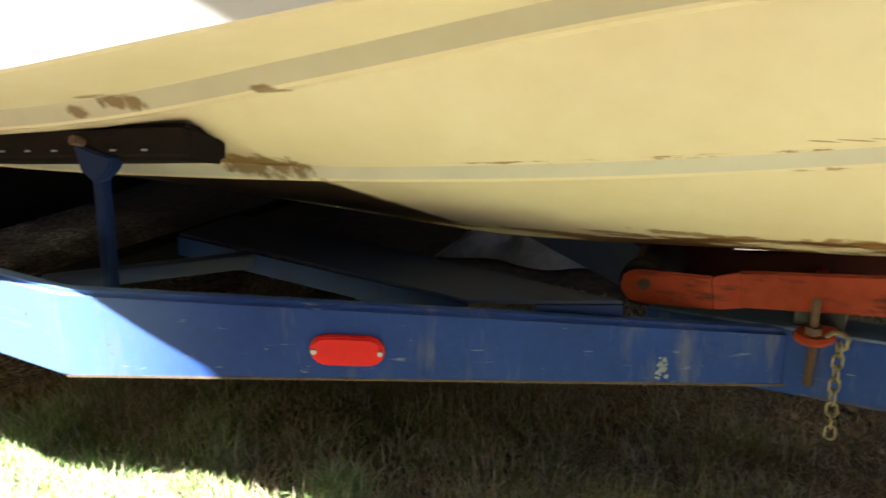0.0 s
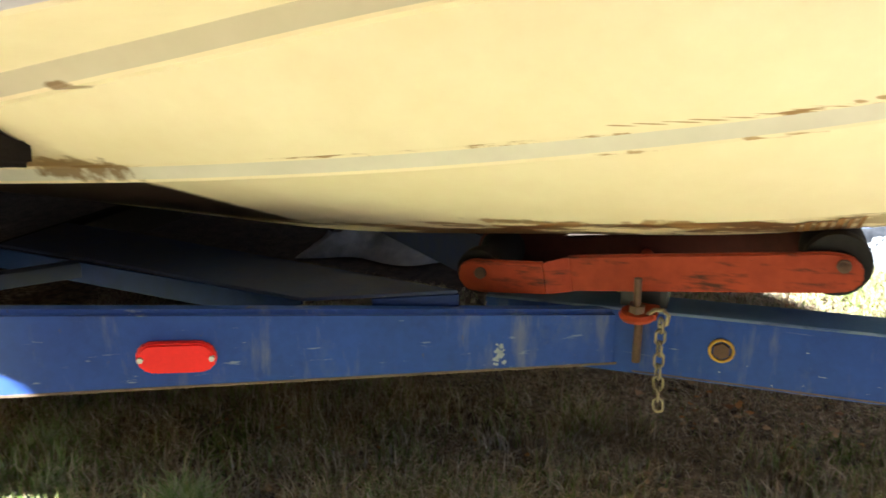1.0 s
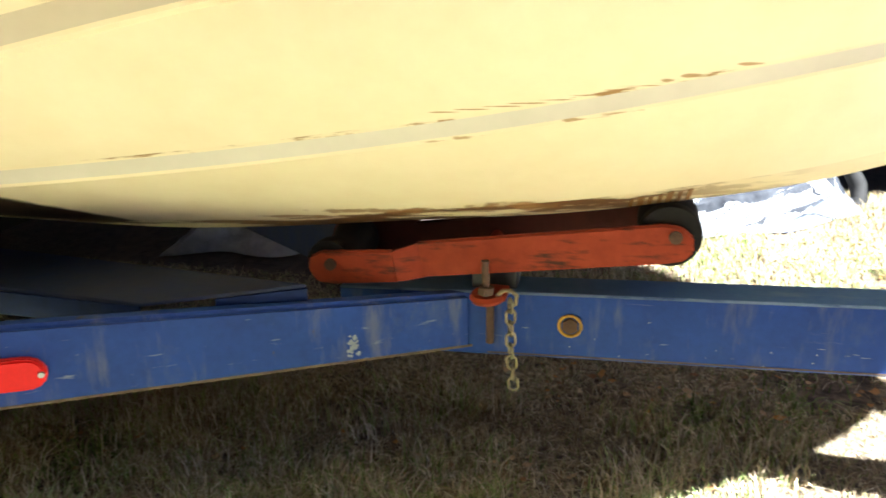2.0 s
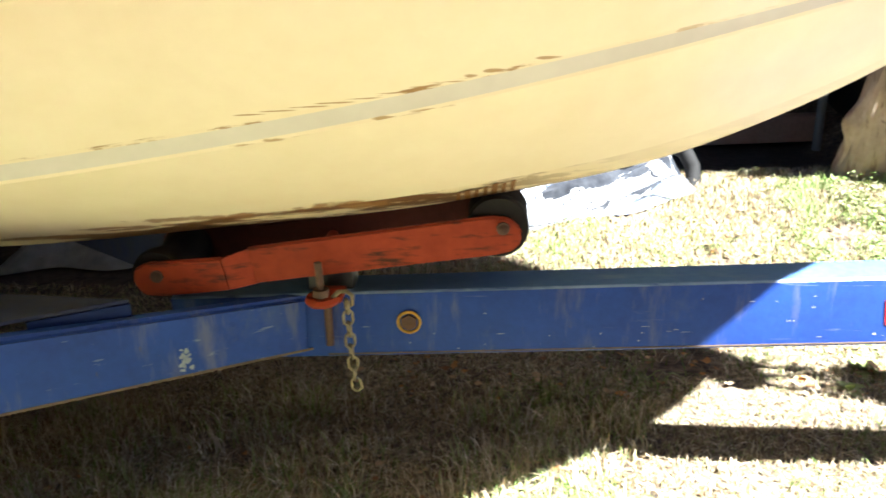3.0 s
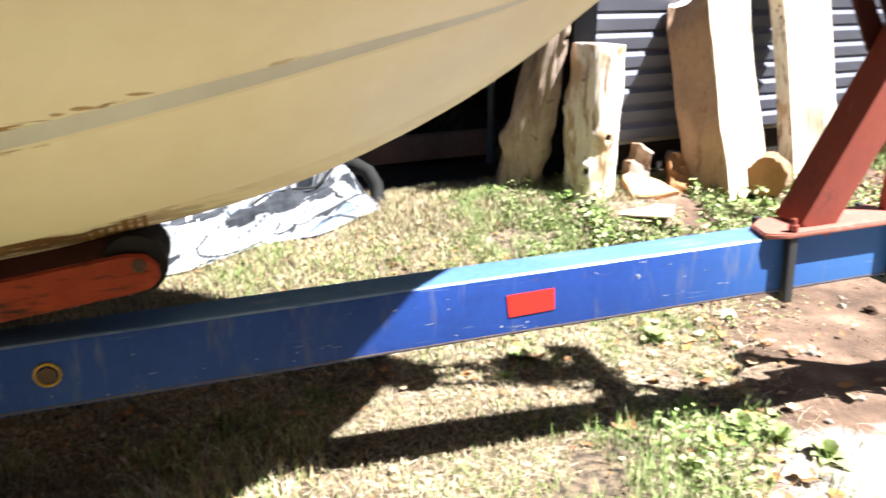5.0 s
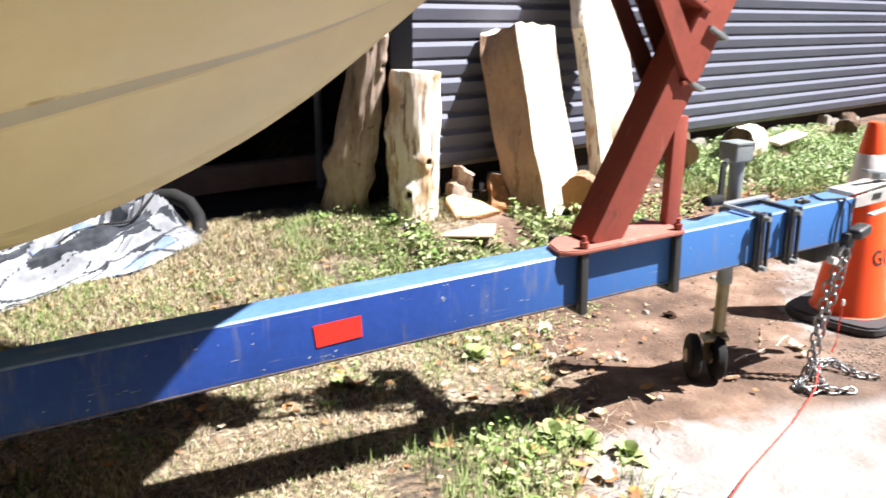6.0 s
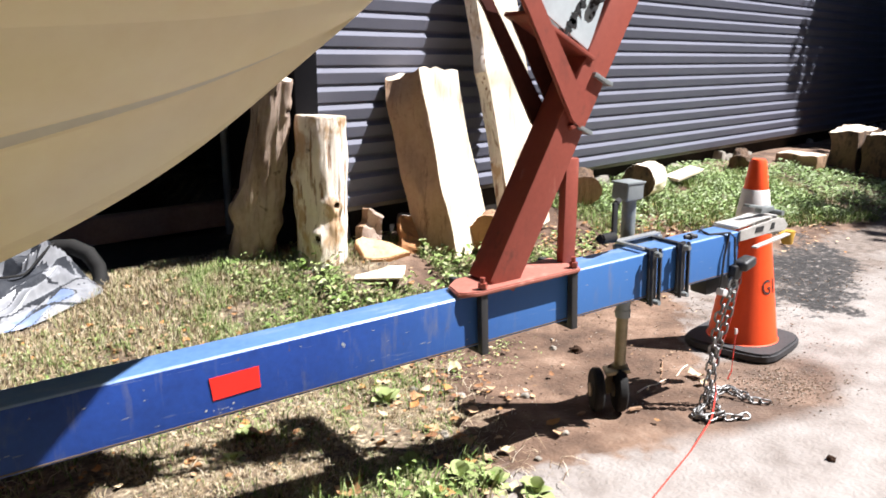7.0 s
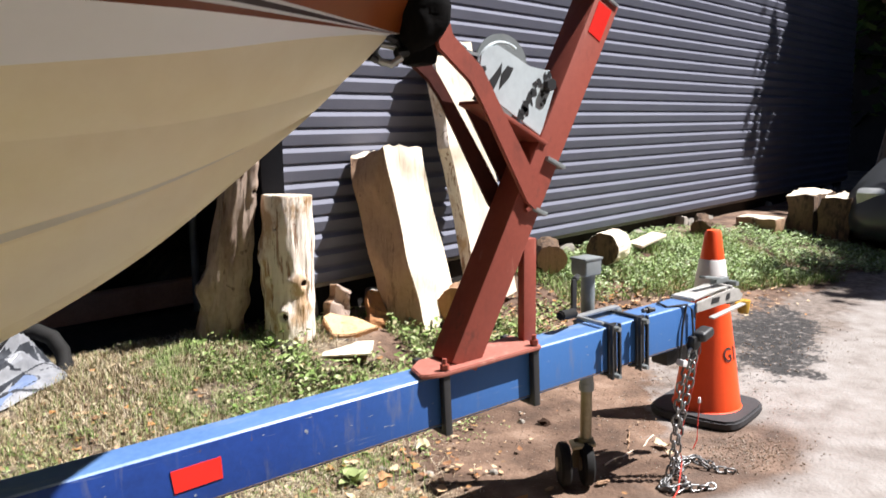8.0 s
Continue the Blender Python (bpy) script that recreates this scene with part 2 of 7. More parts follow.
for soiled in (BOTTOM_PANEL, STRAKE, STRAKE_UP, STRAKE_DIRT, CREAM):
    blots(soiled, [(-1.77, 0.712, 0.10, 0.024), (-1.87, 0.828, 0.05, 0.013), (-1.60, 0.862, 0.022, 0.007), (-1.97, 0.808, 0.03, 0.01)], (0.16, 0.080, 0.010))
for soiled in (BOTTOM, KEEL_DIRT):
    blots(soiled, [(-1.38, 0.568, 0.10, 0.008), (-1.10, 0.611, 0.11, 0.008), (-0.87, 0.626, 0.075, 0.011), (-1.24, 0.592, 0.08, 0.005)], (0.25, 0.12, 0.03))
DIRT_EDGE = material("brown_waterline_dirt", (0.16, 0.070, 0.016), (0.26, 0.13, 0.035), rough=0.7, scale=9, fine=40, bump=0.1)
TOPSIDE = material("white_gelcoat", (0.84, 0.83, 0.80), (0.80, 0.79, 0.75), rough=0.3, scale=2, fine=20, bump=0.01)
STRIPE = material("brown_stripe", (0.24, 0.062, 0.012), (0.20, 0.050, 0.010), rough=0.3, scale=3, fine=40, bump=0.01)
STRIPE_DARK = material("dark_brown_stripe", (0.04, 0.018, 0.012), (0.03, 0.014, 0.01), rough=0.3, bump=0.01)
SIDING = material("slate_grey_siding", (0.136, 0.140, 0.180), (0.114, 0.118, 0.154), rough=0.55, scale=3, fine=120, bump=0.06, rand=0.05, spec=0.2)
TRIM_DARK = material("dark_corner_trim", (0.009, 0.009, 0.011), (0.006, 0.006, 0.008), rough=0.8, bump=0.05, spec=0.08)
# Near-black tone carries the shade of the bay and of the footing.
SHED_WOOD = material("near_black_boards", (0.030, 0.026, 0.023), (0.014, 0.012, 0.011), rough=0.9, scale=5, fine=50, bump=0.3, spec=0.15)
OLD_BOARD = material("brown_plank", (0.60, 0.43, 0.31), (0.42, 0.29, 0.20), rough=0.85, scale=6, fine=60, bump=0.3)
STONE = material("foundation_stone", (0.30, 0.27, 0.23), (0.20, 0.18, 0.15), rough=0.9, scale=9, fine=50, bump=0.5, rand=0.25)
BARK_FREE = stained("peeled_log_wood", (0.88, 0.81, 0.73), (0.72, 0.60, 0.49), (0.31, 0.19, 0.12), (42, 42, 4.5), 0.545, 0.06, rough=0.75, fine=26, relief=1.0, third=(0.10, 0.055, 0.03), spots=0.04)
BARK = stained("brown_bark", (0.36, 0.22, 0.13), (0.24, 0.14, 0.08), (0.09, 0.05, 0.03), (34, 34, 7), 0.55, 0.10, rough=0.9, fine=40, relief=1.0)
PALE_BARK = stained("pale_brown_bark", (0.36, 0.235, 0.150), (0.25, 0.150, 0.090), (0.11, 0.06, 0.035), (30, 30, 5), 0.56, 0.12, rough=0.9, fine=40, relief=0.9)
CUT_WOOD = stained("fresh_cut_wood", (0.76, 0.67, 0.54), (0.70, 0.58, 0.43), (0.50, 0.36, 0.22), (48, 48, 4), 0.57, 0.14, rough=0.7, fine=50, relief=0.5)
# Darker log wood; its tone takes in the shade on the corner log.
LOG_BROWN = stained("dark_log_wood", (0.43, 0.335, 0.27), (0.25, 0.175, 0.13), (0.12, 0.07, 0.048), (32, 32, 3.2), 0.555, 0.10, rough=0.8, fine=26, relief=1.0, third=(0.08, 0.045, 0.03), spots=0.05)
streaks(PRIMER, (0.095, 0.028, 0.020), (8.0, 8.0, 3.5), 0.54, 0.16, 0.65)
streaks(PRIMER, (0.42, 0.19, 0.14), (30.0, 30.0, 5.0), 0.63, 0.08, 0.5)
streaks(LOG_BROWN, (0.16, 0.10, 0.07), (9.0, 9.0, 3.0), 0.50, 0.12, 0.7)
streaks(BARK_FREE, (0.44, 0.25, 0.10), (9.0, 9.0, 5.0), 0.53, 0.09, 0.75)
KNOT = material("dark_knot_hole", (0.05, 0.028, 0.018), (0.025, 0.015, 0.01), rough=0.9, scale=30, fine=90, bump=0.5, spec=0.1)
DARK_BARK = stained("dark_brown_wood", (0.15, 0.090, 0.050), (0.085, 0.050, 0.030), (0.03, 0.018, 0.012), (20, 20, 8), 0.50, 0.12, rough=0.9, fine=40, relief=1.0)
TAN_WOOD = stained("tan_split_wood", (0.66, 0.45, 0.24), (0.52, 0.33, 0.16), (0.34, 0.19, 0.08), (24, 24, 8), 0.55, 0.1, rough=0.75, fine=50, relief=0.6)
ORANGE_WOOD = stained("orange_cut_wood", (0.38, 0.18, 0.065), (0.27, 0.12, 0.042), (0.18, 0.085, 0.035), (30, 30, 6), 0.57, 0.1, rough=0.8, fine=50, relief=0.6)
TARP = material("white_tarp", (0.29, 0.295, 0.31), (0.16, 0.165, 0.18), rough=0.38, scale=6, fine=24, bump=0.3)
TARP_BLUE = material("blue_tarp_patch", (0.10, 0.15, 0.28), (0.16, 0.20, 0.30), rough=0.4, scale=9, fine=30, bump=0.2)
# Near-black that paints shade into the sheet's creases and folds.
TARP_FOLD_SHADE = material("tarp_fold_shade", (0.013, 0.014, 0.018), (0.045, 0.049, 0.058), rough=0.6, scale=9, fine=30, bump=0.2, spec=0.15)
CONE_ORANGE = material("fluorescent_orange", (0.92, 0.085, 0.008), (0.86, 0.072, 0.007), rough=0.5, scale=8, fine=60, bump=0.05)
CONE_WHITE = material("white_collar", (0.75, 0.72, 0.70), (0.66, 0.62, 0.60), rough=0.35, scale=8, fine=60, bump=0.05)
YELLOW = material("yellow_plastic", (0.52, 0.31, 0.035), (0.34, 0.19, 0.02), rough=0.55, scale=40, fine=120, bump=0.1)
ROPE_RED = material("red_cord", (0.62, 0.05, 0.03), rough=0.7, fine=200, bump=0.2)
LEAF_DRY = material("dry_leaf", (0.42, 0.24, 0.11), (0.28, 0.14, 0.06), rough=0.8, scale=20, fine=80, bump=0.3)


def blade_material(name, tones):
    """Blades whose tone changes from one to the next."""
    m = bpy.data.materials.new(name)
    m.use_nodes = True
    n, l = m.node_tree.nodes, m.node_tree.links
    geo, ramp = n.new("ShaderNodeNewGeometry"), n.new("ShaderNodeValToRGB")
    ramp.color_ramp.interpolation = "CONSTANT"
    while len(ramp.color_ramp.elements) < len(tones):
        ramp.color_ramp.elements.new(0.5)
    for k, tone in enumerate(tones):
        ramp.color_ramp.elements[k].position, ramp.color_ramp.elements[k].color = k / len(tones), (*tone, 1)
    l.new(geo.outputs["Random Per Island"], ramp.inputs[0])
    l.new(ramp.outputs[0], n["Principled BSDF"].inputs["Base Color"])
    n["Principled BSDF"].inputs["Roughness"].default_value = 0.7
    n["Principled BSDF"].inputs["Specular IOR Level"].default_value = 0.15
    return m


GRASS = blade_material("grass_blades", [(0.34, 0.27, 0.165), (0.19, 0.23, 0.085), (0.43, 0.355, 0.23), (0.28, 0.22, 0.13), (0.39, 0.31, 0.19), (0.54, 0.47, 0.33), (0.17, 0.12, 0.07), (0.28, 0.28, 0.13)])
COVER = blade_material("ground_cover_leaves", [(0.30, 0.40, 0.17), (0.38, 0.46, 0.26), (0.23, 0.32, 0.11), (0.42, 0.48, 0.31), (0.33, 0.43, 0.18)])
WEEDS = blade_material("weed_leaves", [(0.23, 0.30, 0.10), (0.17, 0.25, 0.065), (0.29, 0.34, 0.14), (0.36, 0.40, 0.21), (0.12, 0.18, 0.045), (0.36, 0.33, 0.19)])
TREE_LEAF = blade_material("tree_leaves", [(0.05, 0.10, 0.02), (0.07, 0.12, 0.03), (0.04, 0.08, 0.02)])


def ground_material():
    m = bpy.data.materials.new("ground")
    m.use_nodes = True
    n, l = m.node_tree.nodes, m.node_tree.links
    bsdf = n["Principled BSDF"]
    bsdf.inputs["Roughness"].default_value = 0.9
    co = n.new("ShaderNodeTexCoord")

    def noise_tex(scale, detail=6):
        t = n.new("ShaderNodeTexNoise")
        t.inputs["Scale"].default_value, t.inputs["Detail"].default_value = scale, detail
        l.new(co.outputs["Object"], t.inputs["Vector"])
        return t.outputs[0]

    def ramp(fac, *stops):
        r = n.new("ShaderNodeValToRGB")
        while len(r.color_ramp.elements) < len(stops):
            r.color_ramp.elements.new(0.5)
        for k, (p, c) in enumerate(stops):
            r.color_ramp.elements[k].position, r.color_ramp.elements[k].color = p, (*c, 1)
        l.new(fac, r.inputs[0])
        return r.outputs[0]

    def mixed(fac, a, b):
        x = n.new("ShaderNodeMixRGB")
        l.new(fac, x.inputs[0]), l.new(a, x.inputs[1]), l.new(b, x.inputs[2])
        return x.outputs[0]

    def math_node(op, a, b):
        x = n.new("ShaderNodeMath")
        x.operation = op
        for k, v in enumerate((a, b)):
            if isinstance(v, (int, float)):
                x.inputs[k].default_value = v
            else:
                l.new(v, x.inputs[k])
        return x.outputs[0]

    sep = n.new("ShaderNodeSeparateXYZ")
    l.new(co.outputs["Object"], sep.inputs[0])
    straw = ramp(noise_tex(70, 10), (0.36, (0.07, 0.052, 0.034)), (0.52, (0.22, 0.172, 0.11)), (0.66, (0.50, 0.42, 0.29)))
    humus = ramp(noise_tex(45, 8), (0.36, (0.035, 0.025, 0.017)), (0.66, (0.19, 0.135, 0.085)))
    turf = mixed(ramp(noise_tex(5.5, 9), (0.40, (0, 0, 0)), (0.53, (1, 1, 1))), straw, humus)
    damp = ramp(noise_tex(3.2, 5), (0.42, (0.50, 0.46, 0.43)), (0.60, (1, 1, 1)))
    soil = ramp(noise_tex(11, 9), (0.28, (0.100, 0.060, 0.038)), (0.55, (0.200, 0.124, 0.082)), (0.78, (0.295, 0.205, 0.147)))
    wet = n.new("ShaderNodeMixRGB")
    wet.blend_type, wet.inputs[0].default_value = "MULTIPLY", 1.0
    l.new(soil, wet.inputs[1]), l.new(damp, wet.inputs[2])
    soil = wet.outputs[0]
    slab = ramp(noise_tex(9, 10), (0.30, (0.185, 0.158, 0.140)), (0.46, (0.240, 0.212, 0.192)), (0.70, (0.295, 0.270, 0.250)))
    wob = math_node("MULTIPLY", math_node("SUBTRACT", noise_tex(2.2), 0.5), 1.0)
    # bare soil between the lawn and the drive, then the pale slab
    edge1 = math_node("ADD", math_node("SUBTRACT", sep.outputs[0], math_node("MULTIPLY", sep.outputs[1], 0.42)), math_node("MULTIPLY", wob, 0.8))
    to_soil = ramp(edge1, (0.0, (0, 0, 0)), (0.50, (0, 0, 0)), (0.72, (1, 1, 1)))
    curve = n.new("ShaderNodeMapRange")
    curve.interpolation_type = "SMOOTHSTEP"
    for k, v in ((1, 1.22), (2, 2.52), (3, -0.01), (4, 0.95)):
        curve.inputs[k].default_value = v
    l.new(sep.outputs[0], curve.inputs[0])
    beyond = math_node("MULTIPLY", math_node("MAXIMUM", math_node("SUBTRACT", sep.outputs[0], 2.4), 0.0), 0.15)
    edge2 = math_node("ADD", math_node("SUBTRACT", math_node("ADD", curve.outputs[0], beyond), sep.outputs[1]), math_node("ADD", math_node("MULTIPLY", wob, 0.45), math_node("MULTIPLY", math_node("SUBTRACT", noise_tex(16), 0.5), 0.25)))
    to_slab = math_node("MULTIPLY", ramp(math_node("ADD", edge2, 0.5), (0.49, (0, 0, 0)), (0.56, (1, 1, 1))), ramp(edge1, (0.0, (0, 0, 0)), (0.70, (0, 0, 0)), (0.80, (1, 1, 1))))
    # worn dark tar by the cone and a patch of grit round the chains
    tar = ramp(noise_tex(38, 12), (0.46, (0.014, 0.013, 0.013)), (0.60, (0.045, 0.04, 0.038)), (0.70, (0.26, 0.23, 0.21)))
    dx = math_node("DIVIDE", math_node("SUBTRACT", sep.outputs[0], 3.05), 0.62)
    dy = math_node("DIVIDE", math_node("SUBTRACT", math_node("SUBTRACT", sep.outputs[1], math_node("MULTIPLY", math_node("SUBTRACT", sep.outputs[0], 3.05), 0.55)), 0.70), 0.24)
    ring = math_node("ADD", math_node("ADD", math_node("MULTIPLY", dx, dx), math_node("MULTIPLY", dy, dy)), math_node("MULTIPLY", wob, 1.6))
    ring = math_node("ADD", ring, math_node("ADD", math_node("MULTIPLY", math_node("SUBTRACT", noise_tex(7, 4), 0.5), 3.0), math_node("MULTIPLY", math_node("SUBTRACT", noise_tex(60, 12), 0.5), 1.6)))
    to_tar = ramp(ring, (0.55, (0.97, 0.97, 0.97)), (0.85, (0.7, 0.7, 0.7)), (1.0, (0, 0, 0)))
    # brown dirt trodden over the drive towards the wall
    bx = math_node("DIVIDE", math_node("SUBTRACT", sep.outputs[0], 3.7), 1.7)
    by = math_node("DIVIDE", math_node("SUBTRACT", math_node("SUBTRACT", sep.outputs[1], math_node("MULTIPLY", sep.outputs[0], 0.25)), 0.10), 0.42)
    spread = math_node("ADD", math_node("ADD", math_node("MULTIPLY", bx, bx), math_node("MULTIPLY", by, by)), math_node("MULTIPLY", wob, 1.4))
    spread = math_node("ADD", spread, math_node("MULTIPLY", math_node("SUBTRACT", noise_tex(12, 10), 0.5), 1.6))
    trodden = ramp(noise_tex(24, 10), (0.34, (0.085, 0.062, 0.048)), (0.66, (0.21, 0.165, 0.135)))
    slab = mixed(ramp(spread, (0.35, (0.85, 0.85, 0.85)), (1.0, (0, 0, 0))), slab, trodden)
    gx = math_node("DIVIDE", math_node("SUBTRACT", sep.outputs[0], 1.60), 0.52)
    gy = math_node("DIVIDE", math_node("SUBTRACT", sep.outputs[1], 0.02), 0.25)
    grit = math_node("ADD", math_node("ADD", math_node("MULTIPLY", gx, gx), math_node("MULTIPLY", gy, gy)), math_node("MULTIPLY", wob, 1.2))
    to_grit = ramp(grit, (0.55, (0.92, 0.92, 0.92)), (1.15, (0, 0, 0)))
    # Bare earth turns near-black here: shade of bay and corner in its colour.
    corner_shade = math_node("SUBTRACT", math_node("SUBTRACT", sep.outputs[1], 2.36), math_node("MULTIPLY", sep.outputs[0], -0.62))
    corner_shade = math_node("MINIMUM", corner_shade, math_node("SUBTRACT", 1.1, sep.outputs[0]))
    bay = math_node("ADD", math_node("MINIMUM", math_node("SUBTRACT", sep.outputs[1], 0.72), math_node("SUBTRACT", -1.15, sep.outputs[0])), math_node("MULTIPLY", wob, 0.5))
    bay = math_node("MAXIMUM", bay, math_node("ADD", corner_shade, math_node("MULTIPLY", wob, 0.15)))
    shade_earth = ramp(noise_tex(30), (0.3, (0.022, 0.016, 0.012)), (0.7, (0.070, 0.052, 0.038)))
    turf = mixed(ramp(bay, (0.0, (0, 0, 0)), (0.15, (1, 1, 1))), turf, shade_earth)
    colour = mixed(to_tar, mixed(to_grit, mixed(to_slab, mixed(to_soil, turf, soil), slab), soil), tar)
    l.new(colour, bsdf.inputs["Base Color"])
    bp = n.new("ShaderNodeBump")
    bp.inputs["Strength"].default_value, bp.inputs["Distance"].default_value = 0.6, 0.01
    l.new(noise_tex(70), bp.inputs["Height"])
    l.new(bp.outputs[0], bsdf.inputs["Normal"])
    return m


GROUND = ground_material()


# ---- building helpers ----
def thing(name, place, label, category, group="", kind=""):
    """An Empty at the base of a thing; its parts hang under it."""
    ob = new(name)
    ob.location = place
    ob.empty_display_size = 0.1
    return tagged(ob, label, category, group, kind)


def finish(me, smooth):
    if smooth is None:
        return
    for p in me.polygons:
        p.use_smooth = True
    if smooth:
        me.set_sharp_from_angle(angle=radians(smooth))


def part(name, bm, mat, parent, label="", smooth=35):
    """Links a bmesh, built in world places, as one mesh under a thing or a part."""
    me = bpy.data.meshes.new(name)
    bm.normal_update()
    bm.to_mesh(me)
    bm.free()
    for m in mat if isinstance(mat, (list, tuple)) else (mat,):
        me.materials.append(m)
    finish(me, smooth)
    ob = new(name, me)
    if parent is not None:
        ob.parent = parent
        if parent.type == "EMPTY":
            ob.matrix_parent_inverse = Matrix.Translation(parent.location).inverted()
    return tagged(ob, label)


def whole(name, bm, mat, label, category, group="", kind="", smooth=35):
    """A thing that is one mesh."""
    return tagged(part(name, bm, mat, None, smooth=smooth), label, category, group, kind)


def shape(*pieces):
    """Joins bmeshes into one."""
    out = bmesh.new()
    for piece in pieces:
        me = bpy.data.meshes.new("tmp")
        piece.to_mesh(me)
        piece.free()
        out.from_mesh(me)
        bpy.data.meshes.remove(me)
    return out


def box(sx, sy, sz, m=None, bevel=0.004, segments=2):
    bm = bmesh.new()
    bmesh.ops.create_cube(bm, size=1)
    bmesh.ops.scale(bm, vec=(sx, sy, sz), verts=bm.verts)
    if bevel:
        bmesh.ops.bevel(bm, geom=list(bm.edges), offset=bevel, segments=segments, affect="EDGES", profile=0.6)
    if m is not None:
        bmesh.ops.transform(bm, matrix=m, verts=bm.verts)
    return bm


def bar(a, b, width, height, up=(0, 0, 1), bevel=0.006, segments=2):
    """A box from a to b (the middle of its ends), with its height along up."""
    a, b, up = Vector(a), Vector(b), Vector(up)
    x = (b - a).normalized()
    y = up.cross(x).normalized()
    z = x.cross(y)
    m = Matrix((x, y, z)).transposed().to_4x4()
    m.translation = (a + b) / 2
    return box((b - a).length, width, height, m, bevel, segments)


def rod(a, b, r, r2=None, sides=16, bevel=0.0, caps=True):
    a, b = Vector(a), Vector(b)
    bm = bmesh.new()
    bmesh.ops.create_cone(bm, cap_ends=caps, segments=sides, radius1=r, radius2=r if r2 is None else r2, depth=(b - a).length)
    if bevel:
        bmesh.ops.bevel(bm, geom=[e for e in bm.edges if abs(e.verts[0].co.z - e.verts[1].co.z) < 1e-6], offset=bevel, segments=2, affect="EDGES")
    m = (b - a).to_track_quat("Z", "Y").to_matrix().to_4x4()
    m.translation = (a + b) / 2
    bmesh.ops.transform(bm, matrix=m, verts=bm.verts)
    return bm


def slab(points, thick, way=(0, 1, 0), bevel=0.003):
    """A flat plate: an outline, pushed along way by thick."""
    bm = bmesh.new()
    way = Vector(way).normalized() * thick
    face = bm.faces.new([bm.verts.new(p) for p in points])
    ext = bmesh.ops.extrude_face_region(bm, geom=[face])
    bmesh.ops.translate(bm, vec=way, verts=[v for v in ext["geom"] if isinstance(v, bmesh.types.BMVert)])
    bmesh.ops.recalc_face_normals(bm, faces=bm.faces)
    if bevel:
        bmesh.ops.bevel(bm, geom=list(bm.edges), offset=bevel, segments=2, affect="EDGES")
    return bm


def pipe(points, r, sides=8, closed=False):
    """A round tube along a line of points."""
    pts = [Vector(p) for p in points]
    bm = bmesh.new()
    rings = []
    for i, p in enumerate(pts):
        before = pts[i - 1] if i or closed else p
        after = pts[(i + 1) % len(pts)] if i + 1 < len(pts) or closed else p
        t = (after - before).normalized()
        ref = Vector((0, 0, 1)) if abs(t.z) < 0.95 else Vector((0, 1, 0))
        u = t.cross(ref).normalized()
        v = t.cross(u)
        rr = r[i] if isinstance(r, (list, tuple)) else r
        rings.append([bm.verts.new(p + rr * (math.cos(a) * u + math.sin(a) * v)) for a in (k * math.tau / sides for k in range(sides))])
    for i in range(len(rings) - (0 if closed else 1)):
        a, b = rings[i], rings[(i + 1) % len(rings)]
        for k in range(sides):
            bm.faces.new((a[k], a[(k + 1) % sides], b[(k + 1) % sides], b[k]))
    if not closed:
        bm.faces.new(rings[0][::-1]), bm.faces.new(rings[-1])
    bmesh.ops.recalc_face_normals(bm, faces=bm.faces)
    return bm


def lathe(profile, sides=32, m=None):
    """Turns a line of (radius, height) round z."""
    bm = bmesh.new()
    rings = [[bm.verts.new((r * math.cos(k * math.tau / sides), r * math.sin(k * math.tau / sides), z)) for k in range(sides)] for r, z in profile]
    for a, b in zip(rings, rings[1:]):
        for k in range(sides):
            bm.faces.new((a[k], a[(k + 1) % sides], b[(k + 1) % sides], b[k]))
    bm.faces.new(rings[0][::-1]), bm.faces.new(rings[-1])
    bmesh.ops.recalc_face_normals(bm, faces=bm.faces)
    if m is not None:
        bmesh.ops.transform(bm, matrix=m, verts=bm.verts)
    return bm


def chain(points, length, wire, parent, mat, name="chain_link"):
    """Links set one after another along a line, each turned against the last, as parts."""
    pts = [Vector(p) for p in points]
    run = [0.0]
    for a, b in zip(pts, pts[1:]):
        run.append(run[-1] + (b - a).length)
    inner = length - 2 * wire
    half = length / 2 - wire / 2
    wide = half * 0.62

    def link_mesh():
        loop = []
        for k in range(14):
            a = k * math.tau / 14
            loop.append((wide * math.sin(a), 0, (half - wide) * (1 if math.cos(a) > 0 else -1) + wide * math.cos(a)))
        return pipe(loop, wire / 2, 6, closed=True)

    me = bpy.data.meshes.new(name)
    bm = link_mesh()
    bm.to_mesh(me)
    bm.free()
    me.materials.append(mat)
    finish(me, 0)
    s, turn = inner / 2, 0
    while s < run[-1]:
        k = max(i for i, r in enumerate(run) if r <= s)
        k = min(k, len(pts) - 2)
        d = (pts[k + 1] - pts[k]).normalized()
        ob = new(name, me)
        m = d.to_track_quat("Z", "Y").to_matrix().to_4x4() @ pose(0, 0, 0, 0, 0, 90 * turn + 35)
        m.translation = pts[k] + d * (s - run[k])
        ob.parent = parent
        base = Matrix.Translation(parent.location).inverted() if parent.type == "EMPTY" else Matrix()
        ob.matrix_basis = base @ m
        s += inner
        turn += 1


def step(x):
    x = min(max(x, 0.0), 1.0)
    return x * x * (3 - 2 * x)


